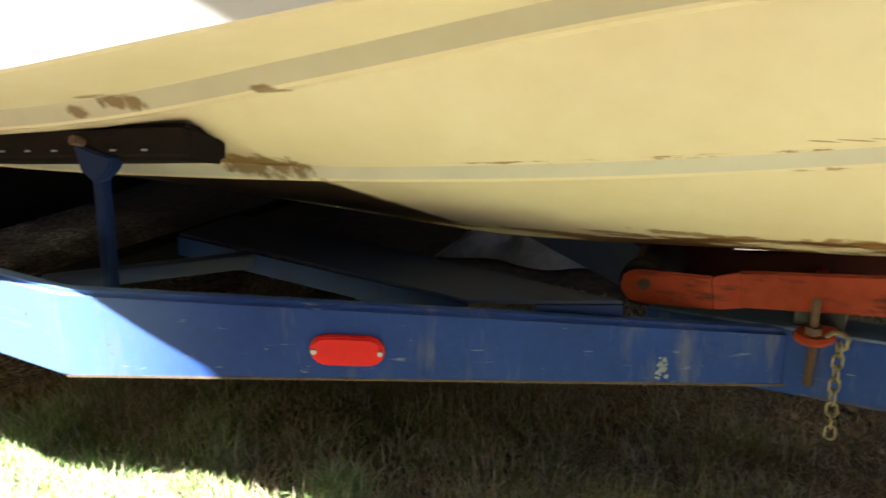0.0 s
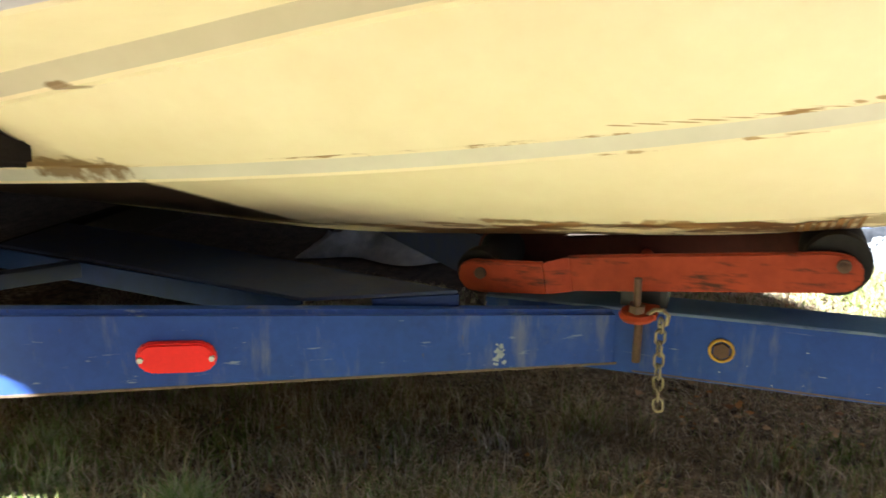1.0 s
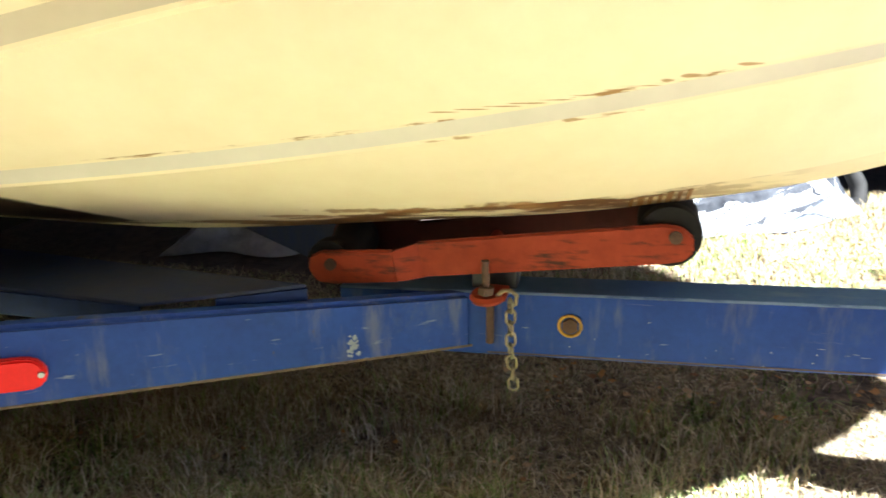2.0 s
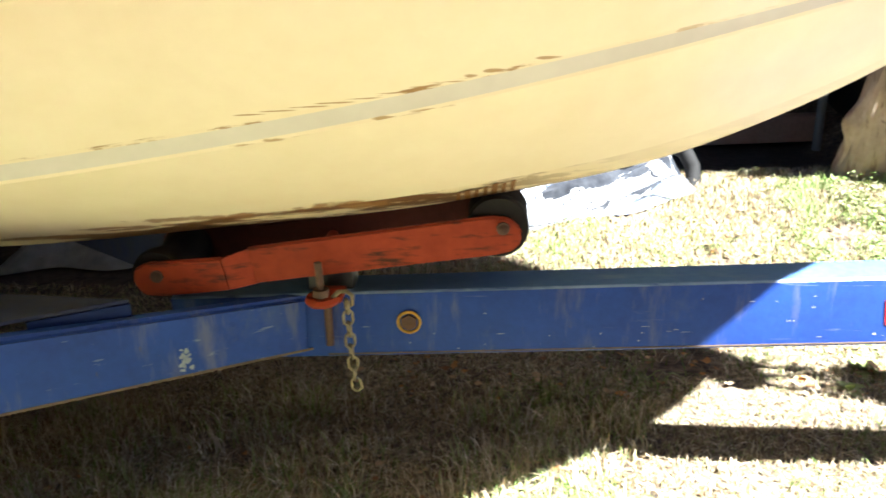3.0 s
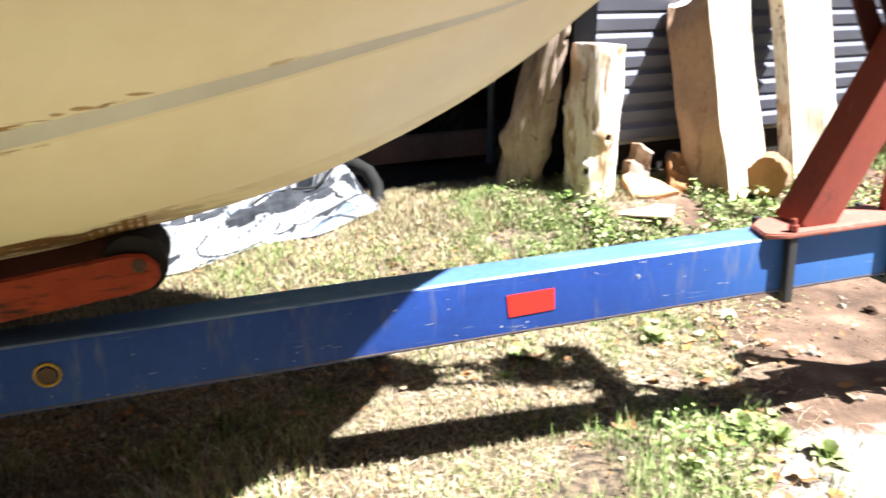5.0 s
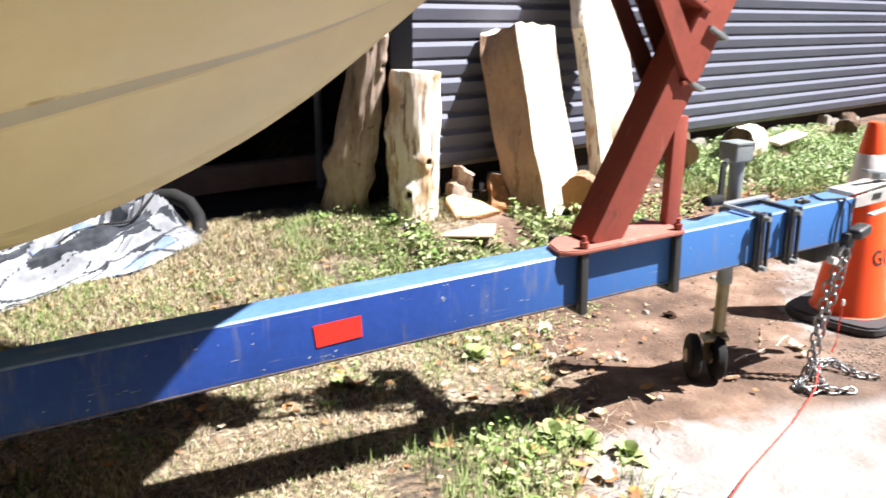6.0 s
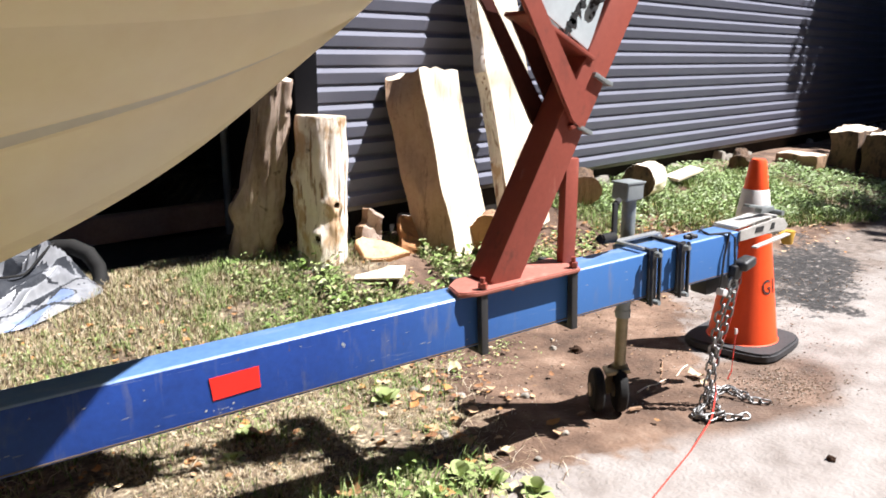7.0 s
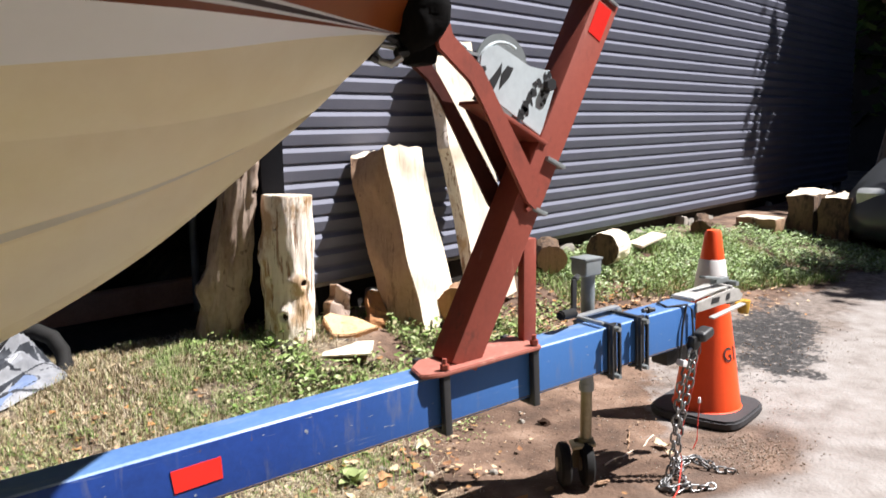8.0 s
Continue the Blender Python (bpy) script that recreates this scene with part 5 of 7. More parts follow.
part("latch", shape(bar((1.64, MID, 0.596), (1.70, MID, 0.600), 0.026, 0.016, bevel=0.004), bar((1.585, MID, 0.618), (1.665, MID, 0.604), 0.024, 0.008, bevel=0.003), rod((1.70, 0.0, 0.590), (1.70, 0.085, 0.590), 0.008)), GREY_METAL, coupler, "dark coupler latch")
part("lock_cap", shape(lathe([(0.012, 0.0), (0.016, 0.0), (0.021, 0.038), (0.020, 0.040), (0.012, 0.040)], 20, pose(1.765, 0.02, 0.487)), bar((1.72, 0.02, 0.522), (1.77, 0.02, 0.528), 0.01, 0.004, bevel=0.001)), YELLOW, coupler, "yellow plastic cap")
hook = part("chain_hook", shape(box(0.066, 0.042, 0.030, pose(1.520, -0.016, 0.468, 0, -10, 10), 0.013, 4), box(0.030, 0.032, 0.042, pose(1.486, -0.008, 0.446), 0.010)), BLACK, trailer, "black plug holder under the tongue")
part("wiring", shape(pipe([(1.40, 0.02, 0.558), (1.455, -0.006, 0.562), (1.475, -0.008, 0.545), (1.483, -0.010, 0.47), (1.49, -0.012, 0.44)], 0.0032), pipe([(1.455, -0.004, 0.56), (1.437, -0.007, 0.50), (1.435, -0.006, 0.43), (1.44, 0.0, 0.40)], 0.0032), pipe([(1.40, 0.02, 0.558), (1.41, 0.06, 0.562), (1.46, 0.09, 0.56)], 0.0032)), BLACK, trailer, "black cable looped round the tongue")
part("wiring_plug", box(0.03, 0.024, 0.02, pose(1.445, -0.004, 0.392, 0, 20, 10), 0.005), CONE_WHITE, trailer)
part("under_box", box(0.16, 0.06, 0.05, pose(1.50, 0.06, 0.405, 0, -3, 0), 0.008), BLACK, trailer)
safety = part("safety_chain_ring", pipe([(1.478 + 0.016 * math.cos(a), -0.012, 0.415 + 0.018 * math.sin(a)) for a in (k * math.tau / 14 for k in range(14))], 0.0045, 8, closed=True), STEEL, trailer, "steel safety chains hanging onto the drive")
chain([(1.470, -0.012, 0.40), (1.440, -0.004, 0.32), (1.428, 0.0, 0.20), (1.42, 0.0, 0.10), (1.405, 0.0, 0.056), (1.345, -0.035, 0.052), (1.39, -0.07, 0.052), (1.44, -0.10, 0.052), (1.475, -0.11, 0.052)], 0.038, 0.0066, safety, CHAIN_STEEL)
chain([(1.492, -0.010, 0.410), (1.490, 0.0, 0.33), (1.468, 0.01, 0.22), (1.45, 0.01, 0.10), (1.455, 0.02, 0.056), (1.53, 0.06, 0.052), (1.58, 0.05, 0.054), (1.585, 0.0, 0.052), (1.57, -0.05, 0.052), (1.60, -0.085, 0.052)], 0.038, 0.0066, safety, CHAIN_STEEL)
chain([(1.40, 0.0, 0.052), (1.35, -0.02, 0.052), (1.35, -0.06, 0.052), (1.40, -0.075, 0.066), (1.42, -0.03, 0.064), (1.50, 0.03, 0.064), (1.55, 0.02, 0.066), (1.56, -0.02, 0.052)], 0.038, 0.0066, safety, CHAIN_STEEL)

from mathutils.bvhtree import BVHTree


# ---- cone ----
def traffic_cone():
    c = Vector((1.975, 0.29, ground_z(1.975, 0.29)))
    cone = thing("traffic_cone", c, "bright orange traffic cone with a white collar and black base", "traffic cone")
    at = Matrix.Translation(c)

    def r(z):
        return 0.118 - (0.118 - 0.026) * (z - 0.03) / 0.63
    part("cone_body", lathe([(r(0.03) + 0.012, 0.03), (r(0.04), 0.036), (r(0.25), 0.25), (r(0.45), 0.45), (r(0.56), 0.56), (r(0.65), 0.65), (0.022, 0.66), (0.012, 0.66)], 48, at), CONE_ORANGE, cone)
    part("collar", lathe([(r(0.452) + 0.0005, 0.452), (r(0.452) + 0.003, 0.454), (r(0.556) + 0.003, 0.556), (r(0.56) + 0.0005, 0.56)], 48, at), CONE_WHITE, cone, "white reflective collar")
    rim = []
    for k in range(32):
        a = (k + 0.5) * math.tau / 32
        q = (abs(math.cos(a)) ** 5 + abs(math.sin(a)) ** 5) ** -0.2
        rim.append((0.165 * q * math.cos(a), 0.165 * q * math.sin(a), 0.0))
    bm = slab(rim, 0.034, (0, 0, 1), 0.008)
    bmesh.ops.transform(bm, matrix=at @ pose(0, 0, 0, 0, 0, 14), verts=bm.verts)
    part("base", bm, material("grey_black_rubber", (0.045, 0.043, 0.045), (0.03, 0.028, 0.03), rough=0.7, scale=12, fine=90, bump=0.2), cone, "black rubber base")
    # the one letter that can be read, and a bar for the next, bent round the cone
    first = math.atan2(-0.98, -0.14)
    for text, turn in (("G", 0.0), (None, 22.0)):
        if text:
            curve = bpy.data.curves.new("letter", "FONT")
            curve.body, curve.size, curve.extrude = text, 0.070, 0.0006
            tmp = bpy.data.objects.new("letter", curve)
            me = bpy.data.meshes.new_from_object(tmp)
            bpy.data.objects.remove(tmp)
            bm = bmesh.new()
            bm.from_mesh(me)
            middle = sum((v.co.x for v in bm.verts), 0.0) / len(bm.verts)
        else:
            bm = box(0.009, 0.050, 0.0012, pose(0, 0.025, 0), 0)
            middle = 0.0
        for v in bm.verts:
            z = 0.21 + v.co.y
            a = first + radians(turn) + (v.co.x - middle) * 0.8 / r(z)
            out = r(z) + 0.0012 + v.co.z
            v.co = c + Vector((out * math.cos(a), out * math.sin(a), z))
        part("letter", bm, BLACK, cone, "stencilled black letter", smooth=None)


traffic_cone()


# ---- firewood ----
def log_mesh(a, b, r0, r1, seed, knots=6, sides=96, rings=120, bulge=0.22, flat=1.0, scars=()):
    """A crooked round log from a to b with knots, swellings and long grooves; scars: height, turn in degrees, rise, spread and depth of its knots; faces 0 side, 1 ends, 2 hollows."""
    rnd = random.Random(seed)
    a, b = Vector(a), Vector(b)
    t = (b - a).normalized()
    ref = Vector((0, 1, 0)) if abs(t.y) < 0.9 else Vector((1, 0, 0))
    u = t.cross(ref).normalized()
    v = t.cross(u)
    bumps = [(rnd.uniform(0.08, 0.92), rnd.uniform(0, math.tau), rnd.uniform(0.008, 0.022), rnd.uniform(0.10, 0.24), 0.0) for _ in range(knots)]
    bumps += [(h, radians(turn), rise, wide, deep) for h, turn, rise, wide, deep in scars]
    bm = bmesh.new()
    grid, pits = [], []
    for j in range(rings + 1):
        s = j / rings
        mid = a.lerp(b, s) + u * 0.009 * math.sin(3 * s + seed) + v * 0.010 * math.sin(4.3 * s + seed * 2)
        row = []
        sunk = set()
        for k in range(sides):
            ang = k * math.tau / sides
            rr = r0 + (r1 - r0) * s
            d = u * math.cos(ang) + v * math.sin(ang) * flat
            rr *= 1 + bulge * noise.noise(Vector((math.cos(ang) * 1.4, math.sin(ang) * 1.4, s * 3.2 + seed * 7.1))) + 0.16 * bulge / 0.22 * noise.noise(Vector((math.cos(ang) * 3.2, math.sin(ang) * 3.2, s * 7 + seed)))
            rr *= 1 + 0.045 * noise.noise(Vector((math.cos(ang) * 9, math.sin(ang) * 9, s * 2.2 + seed))) + 0.02 * noise.noise(Vector((math.cos(ang) * 24, math.sin(ang) * 24, s * 5 + seed)))
            for ks, ka, kh, kw, kd in bumps:
                wave = 0.35 * noise.noise(Vector((math.cos(ang) * 5, math.sin(ang) * 5, s * 16 + seed)))
                da = (ang - ka + math.pi) % math.tau - math.pi
                q = (da / (kw * 1.9)) ** 2 + ((s - ks) / (kw * 0.32)) ** 2
                q = max(0.0, q * (1 + wave) + 0.25 * wave)
                rr += kh * math.exp(-q)
                if kd and q < 1.2:
                    rr -= kd * math.exp(-q * 5)
                    if q < 0.13:
                        sunk.add(k)
            if j in (0, rings):
                rr *= 0.97
            row.append(bm.verts.new(mid + d * rr + t * 0.006 * noise.noise(Vector((k, j, seed)))))
        grid.append(row)
        pits.append(sunk)
    for j, (p, q) in enumerate(zip(grid, grid[1:])):
        for k in range(sides):
            f = bm.faces.new((p[k], p[(k + 1) % sides], q[(k + 1) % sides], q[k]))
            f.material_index = 2 if k in pits[j] else 0
    for row, way in ((grid[0], -t), (grid[-1], t)):
        c = bm.verts.new(sum((w.co for w in row), Vector()) / sides + way * 0.004)
        for k in range(sides):
            f = bm.faces.new((row[k], row[(k + 1) % sides], c))
            f.material_index = 1
    bmesh.ops.recalc_face_normals(bm, faces=bm.faces)
    return bm


def split_mesh(a, b, outline, seed, rings=28, taper=0.15, rough=0.024, slope=(0.0, 0.0), nub=None):
    """A split billet: a section outline (across, deep, material) carried from a to b; slope: how the top falls away to either side; nub: height, spread and size of a swelling on one edge."""
    a, b = Vector(a), Vector(b)
    t = (b - a).normalized()
    u = Vector((math.cos(WALL_TURN), math.sin(WALL_TURN), 0))
    u = (u - t * u.dot(t)).normalized()
    v = t.cross(u)
    dense = []
    for (x0, y0, m0), (x1, y1, _) in zip(outline, outline[1:] + outline[:1]):
        for k in range(7):
            dense.append((x0 + (x1 - x0) * k / 7, y0 + (y1 - y0) * k / 7, m0))
    bm = bmesh.new()
    grid = []
    for j in range(rings + 1):
        s = j / rings
        sc = 1 - taper * s
        mid = a.lerp(b, s) + u * 0.02 * math.sin(2.6 * s + seed)
        row = []
        for x, y, _ in dense:
            n1 = noise.noise(Vector((x * 7, y * 7, s * 4 + seed))) * rough * 1.5 + noise.noise(Vector((x * 25, y * 25, s * 14 + seed))) * rough * 0.3
            jag = 0.028 * min(1.0, (b - a).length / 0.7) ** 2 * noise.noise(Vector((x * 16, y * 16, seed))) * max(0, 2 * abs(s - 0.5) - 0.6) / 0.4
            jag -= s ** 8 * (slope[0] * max(0.0, -x - 0.07) + slope[1] * max(0.0, x + 0.07))
            if nub and x < -0.08:
                n1 -= nub[2] * math.exp(-((s - nub[0]) / nub[1]) ** 2) - 0.05 * max(0.0, 0.55 - s)
            row.append(bm.verts.new(mid + u * (x * sc + n1) + v * (y * sc + n1 * 0.7) + t * jag))
        grid.append(row)
    n = len(dense)
    for p, q in zip(grid, grid[1:]):
        for k in range(n):
            f = bm.faces.new((p[k], p[(k + 1) % n], q[(k + 1) % n], q[k]))
            f.material_index = dense[k][2]
    for row in (grid[0], grid[-1]):
        c = bm.verts.new(sum((w.co for w in row), Vector()) / n)
        for k in range(n):
            f = bm.faces.new((row[k], row[(k + 1) % n], c))
            f.material_index = 2
    bmesh.ops.recalc_face_normals(bm, faces=bm.faces)
    return bm


def billet(outline, thick, way, seed, rough=0.008):
    """A rough sawn piece: an outline pushed along way; faces 0 the two sawn sides, 1 the edges all round."""
    bm = slab(outline, thick, way, 0.004)
    axis = Vector(way).normalized()
    for f in bm.faces:
        f.material_index = 0 if abs(f.normal.dot(axis)) > 0.8 else 1
    bmesh.ops.subdivide_edges(bm, edges=[e for e in bm.edges if e.calc_length() > 0.03], cuts=7, use_grid_fill=True)
    bmesh.ops.triangulate(bm, faces=bm.faces)
    for v in bm.verts:
        q = v.co * 9 + Vector((seed * 3.1, 0, 0))
        v.co += Vector((noise.noise(q), noise.noise(q + Vector((7, 0, 0))), noise.noise(q + Vector((0, 7, 0))))) * rough * 1.6
    bm.normal_update()
    return bm


LOG_MATS = [BARK_FREE, CUT_WOOD, KNOT]
whole("log", log_mesh((0.735, 1.80, 0.13), (0.797, 1.660, 0.952), 0.095, 0.070, 2.0, knots=5, bulge=0.20, scars=((0.86, 118, 0.016, 0.13, 0.022), (0.36, 5, 0.030, 0.22, 0.0), (0.30, 140, 0.026, 0.18, 0.0), (0.62, 60, 0.012, 0.12, 0.0))), [LOG_BROWN, CUT_WOOD, KNOT], "peeled crooked log standing at the dark corner", "log", "stored firewood", smooth=40)
whole("log", log_mesh((0.955, 1.60, 0.13), (0.99, 1.615, 0.80), 0.106, 0.100, 5.0, knots=4, bulge=0.10, scars=((0.80, 35, 0.014, 0.09, 0.024), (0.62, -8, 0.016, 0.16, 0.0), (0.47, 98, 0.020, 0.15, 0.030), (0.27, 55, 0.024, 0.16, 0.030), (0.34, 110, 0.016, 0.20, 0.0), (0.42, 20, -0.014, 0.20, 0.0))), LOG_MATS, "peeled knotty log standing upright by the wall", "log", "stored firewood", smooth=40)
whole("log", split_mesh((1.647, 1.572, 0.15), (1.532, 1.690, 0.985), [(-0.165, 0.10, 1), (-0.145, 0.03, 1), (-0.10, -0.075, 0), (0.172, -0.04, 0), (0.135, 0.09, 1), (-0.08, 0.14, 1)], 3.0, taper=0.03, rough=0.03, slope=(0.22, 0.16)), [CUT_WOOD, PALE_BARK, CUT_WOOD], "split log with a fresh pale face leaning on the siding", "log", "stored firewood", smooth=30)
whole("log", split_mesh((2.08, 1.66, 0.2), (1.966, 1.83, 1.46), [(-0.19, 0.0, 1), (-0.17, -0.06, 0), (0.14, -0.05, 0), (0.15, 0.03, 0), (0.0, 0.08, 1)], 8.0, taper=0.05, rough=0.034, nub=(0.615, 0.046, 0.055)), [CUT_WOOD, BARK_FREE, CUT_WOOD], "tall pale split slab of wood leaning on the siding", "log", "stored firewood", smooth=30)
whole("log", log_mesh((1.735, 1.48, 0.242), (1.835, 1.61, 0.25), 0.086, 0.086, 9.0, knots=1, rings=10, bulge=0.1), [BARK, ORANGE_WOOD], "short cut log lying in the weeds", "log", "stored firewood", smooth=40)
whole("wood_chunk", billet([(1.105, 1.520, 0.185), (1.22, 1.500, 0.178), (1.345, 1.545, 0.182), (1.30, 1.60, 0.20), (1.17, 1.645, 0.245), (1.115, 1.60, 0.24)], 0.030, (0.05, -0.35, 0.94), 12, 0.014), [TAN_WOOD, ORANGE_WOOD], "pale orange split chunk of wood on the ground", "firewood", "wood chunks", smooth=30)
whole("wood_chunk", split_mesh((1.36, 1.62, 0.17), (1.41, 1.68, 0.325), [(-0.07, -0.05, 1), (0.05, -0.07, 0), (0.06, 0.04, 0), (-0.02, 0.05, 1)], 14.0, rings=20, taper=0.5, rough=0.026), [CUT_WOOD, ORANGE_WOOD, CUT_WOOD], "orange-barked wood chunk standing in the weeds", "firewood", "wood chunks", smooth=30)
whole("wood_chunk", split_mesh((1.20, 1.69, 0.19), (1.29, 1.72, 0.345), [(-0.06, -0.03, 0), (0.05, -0.05, 0), (0.06, 0.03, 1), (-0.05, 0.04, 1)], 15.0, rings=20, taper=0.3, rough=0.034), [LOG_BROWN, BARK, LOG_BROWN], "greyish wood chunk against the wall", "firewood", "wood chunks", smooth=30)
whole("plank", box(0.20, 0.17, 0.009, pose(1.135, 1.415, ground_z(1.13, 1.41) + 0.010, 2, -2, -34), 0.003), CUT_WOOD, "short pale plank lying in the weeds", "plank")
# Dark wood on this pale log's end paints in the shade there.
whole("log", log_mesh((3.05, 1.80, 0.33), (3.33, 1.98, 0.33), 0.098, 0.10, 21.0, knots=0, rings=10, bulge=0.06), [CUT_WOOD, DARK_BARK], "pale round log lying by the wall footing", "log", "stored firewood", smooth=40)
whole("log", log_mesh((2.66, 1.84, 0.32), (2.80, 2.02, 0.33), 0.085, 0.08, 23.0, knots=2, rings=10, bulge=0.12), [DARK_BARK, BARK], "rough brown log end by the wall footing", "log", "stored firewood", smooth=40)
whole("plank", box(0.42, 0.10, 0.02, pose(3.74, 2.06, ground_z(3.74, 2.06) + 0.06, 9, -3, 18), 0.004), CUT_WOOD, "pale board lying by the wall footing", "plank")
whole("log", billet([(5.12, 2.01, 0.20), (5.30, 2.03, 0.20), (5.32, 2.37, 0.20), (5.14, 2.35, 0.20)], 0.125, (0, 0, 1), 31, 0.010), [CUT_WOOD, BARK], "squared timber lying by the wall", "log", "stored firewood", smooth=30)
whole("wood_block", billet([(5.38, 2.07, 0.15), (5.43, 1.88, 0.15), (6.00, 2.02, 0.15), (5.95, 2.32, 0.15)], 0.345, (0, 0, 1), 33, 0.018), [CUT_WOOD, DARK_BARK], "thick sawn wood block with a pale top near the car", "firewood", "sawn blocks", smooth=30)
whole("wood_block", billet([(5.44, 1.85, 0.15), (5.50, 1.63, 0.15), (5.84, 1.76, 0.15), (6.03, 1.97, 0.15)], 0.335, (0, 0, 1), 37, 0.018), [CUT_WOOD, DARK_BARK], "thick sawn wood block with a pale top near the car", "firewood", "sawn blocks", smooth=30)
whole("wood_lump", log_mesh((4.45, 2.18, 0.30), (4.58, 2.25, 0.36), 0.07, 0.05, 41.0, knots=2, rings=8), [DARK_BARK, DARK_BARK], "dark lump of wood by the wall", "firewood", smooth=40)


# ---- tarp ----
def tarp_sheet(x0, x1, y0, y1, lean, seed, height, lift=0.0, nx=150, ny=110):
    """A crumpled sheet with long folds, lying on the ground and falling to its edges."""
    bm = bmesh.new()
    grid = []
    for j in range(ny + 1):
        row = []
        for i in range(nx + 1):
            s, t = i / nx, j / ny
            x = x0 + (x1 - x0) * s + 0.06 * noise.noise((s * 3, t * 3, seed))
            y = y0 + (y1 - y0) * t + lean * s + 0.10 * noise.noise((s * 2.5 + 9, t * 2.5, seed))
            edge = min(1, 6 * min(s, 1 - s)) * min(1, 5 * min(t, 1 - t))
            q = Vector((s * 2.6 + t * 3.5, t * 2.6 - s * 1.8, seed))
            q += Vector((noise.noise(q * 1.5), noise.noise(q * 1.5 + Vector((5, 0, 0))), 0)) * 0.5
            ridge = max(0, 1 - abs(noise.noise(q * 1.2)) * 3.2) ** 1.6
            across = (1 - t) * 1.15 + 0.30 * s + 0.16 * noise.noise(Vector((s * 2.2, t * 2.2, seed + 3)))
            fold = max(0, 1 - abs(noise.noise(Vector((across * 6.5, s * 1.1, seed + 11)))) * 2.6) ** 1.4
            tuck = max(0, 1 - abs(noise.noise(Vector((across * 17, s * 2.6, seed + 17)))) * 2.4) ** 1.3
            h = edge * (height * (0.30 + 0.35 * noise.noise(Vector((s * 2, t * 2, seed + 5))) + 0.55 * ridge) + 0.070 * fold + 0.024 * tuck)
            row.append(bm.verts.new((x, y, ground_z(x, y) + 0.012 + lift + max(h, 0))))
        grid.append(row)
    for rank, (p, q) in enumerate(zip(grid, grid[1:])):
        for i in range(nx):
            f = bm.faces.new((p[i], p[i + 1], q[i + 1], q[i]))
            s, t = i / nx, rank / ny
            across = (1 - t) * 1.15 + 0.30 * s + 0.16 * noise.noise(Vector((s * 2.2, t * 2.2, seed + 3)))
            band = noise.noise((across * 9.5, s * 2.4, seed + 8)) + 0.35 * noise.noise((across * 24, s * 9, seed + 2))
            crease = min(abs(noise.noise((across * 5.5, s * 2.2 + t, seed + 30))), abs(noise.noise((across * 11, s * 3.5 - t, seed + 37))))
            # creases and bands go near-black, as the shade between folds
            if band > 0.34 or crease < 0.030 - 0.035 * noise.noise((s * 5, t * 5, seed)):
                f.material_index = 1
            elif noise.noise((across * 7.0, s * 6.5, seed + 21)) > 0.42:
                f.material_index = 2
    bmesh.ops.recalc_face_normals(bm, faces=bm.faces)
    return bm


tarp = thing("tarp", (-0.2, 1.8, 0.13), "crumpled white and silver tarpaulin lying on the lawn", "tarpaulin")
cloth = tarp_sheet(-0.80, 0.13, 1.20, 2.10, 0.50, 2.0, 0.15, nx=240, ny=200)
cloth_top = BVHTree.FromBMesh(cloth)


def over_cloth(points):
    """Points of the plan, laid on the sheet."""
    laid = []
    for x, y in points:
        hit = cloth_top.ray_cast(Vector((x, y, 2.0)), Vector((0, 0, -1)))[0]
        laid.append(hit + Vector((0, 0, 0.006)) if hit else Vector((x, y, ground_z(x, y) + 0.02)))
    high = [max(p.z for p in laid[max(0, k - 3):k + 4]) for k in range(len(laid))]
    for k, p in enumerate(laid):
        near = high[max(0, k - 4):k + 5]
        p.z = sum(near) / len(near)
    return laid


def dense_line(points, n=8):
    return [(a[0] + (b[0] - a[0]) * k / n, a[1] + (b[1] - a[1]) * k / n) for a, b in zip(points, points[1:]) for k in range(n)] + [points[-1]]


part("strap", pipe(over_cloth(dense_line([(-0.654, 1.44), (-0.553, 1.494), (-0.436, 1.549), (-0.312, 1.616), (-0.197, 1.711), (-0.099, 1.793), (-0.003, 1.892)])), 0.0045, 7), RUBBER, tarp, "black strap over the sheet")
part("sheet", cloth, [TARP, TARP_FOLD_SHADE, TARP_BLUE], tarp, smooth=60)
part("rolled_edge", pipe([(-0.04, 2.08, 0.265), (0.02, 2.05, 0.290), (0.075, 2.02, 0.292), (0.125, 1.98, 0.265), (0.150, 1.95, 0.215), (0.155, 1.93, 0.165), (0.14, 1.90, 0.13)], 0.032, 12), RUBBER, tarp, "black rolled hem")
tarp2 = thing("tarp", (-1.8, 1.2, 0.13), "crumpled grey tarpaulin in the shade behind the boat", "tarpaulin")
part("sheet", tarp_sheet(-2.20, -1.52, 0.94, 1.30, 0.14, 5.0, 0.06, nx=90, ny=60), [TARP, TARP, TARP], tarp2, smooth=60)

part("rolled_edge", pipe([(x, 1.42 + 0.03 * math.sin(5 * x), ground_z(x, 1.42) + 0.018) for x in (-2.0, -1.88, -1.76, -1.64, -1.55)], 0.02, 9), RUBBER, tarp2, "black rolled hem")

# ---- cord ----
cord_pts = [(1.512, -0.012, 0.43), (1.50, 0.0, 0.30), (1.475, 0.02, 0.15), (1.45, -0.01, 0.09), (1.36, -0.07, 0.056), (1.18, -0.15, 0.046), (0.90, -0.265, 0.05), (0.68, -0.38, 0.07)]
cord = thing("cord", (1.2, -0.1, 0.0), "thin red cord running from the coupler across the drive", "cord")
part("line", pipe([Vector(p) for p in cord_pts], 0.0022, 6), ROPE_RED, cord)
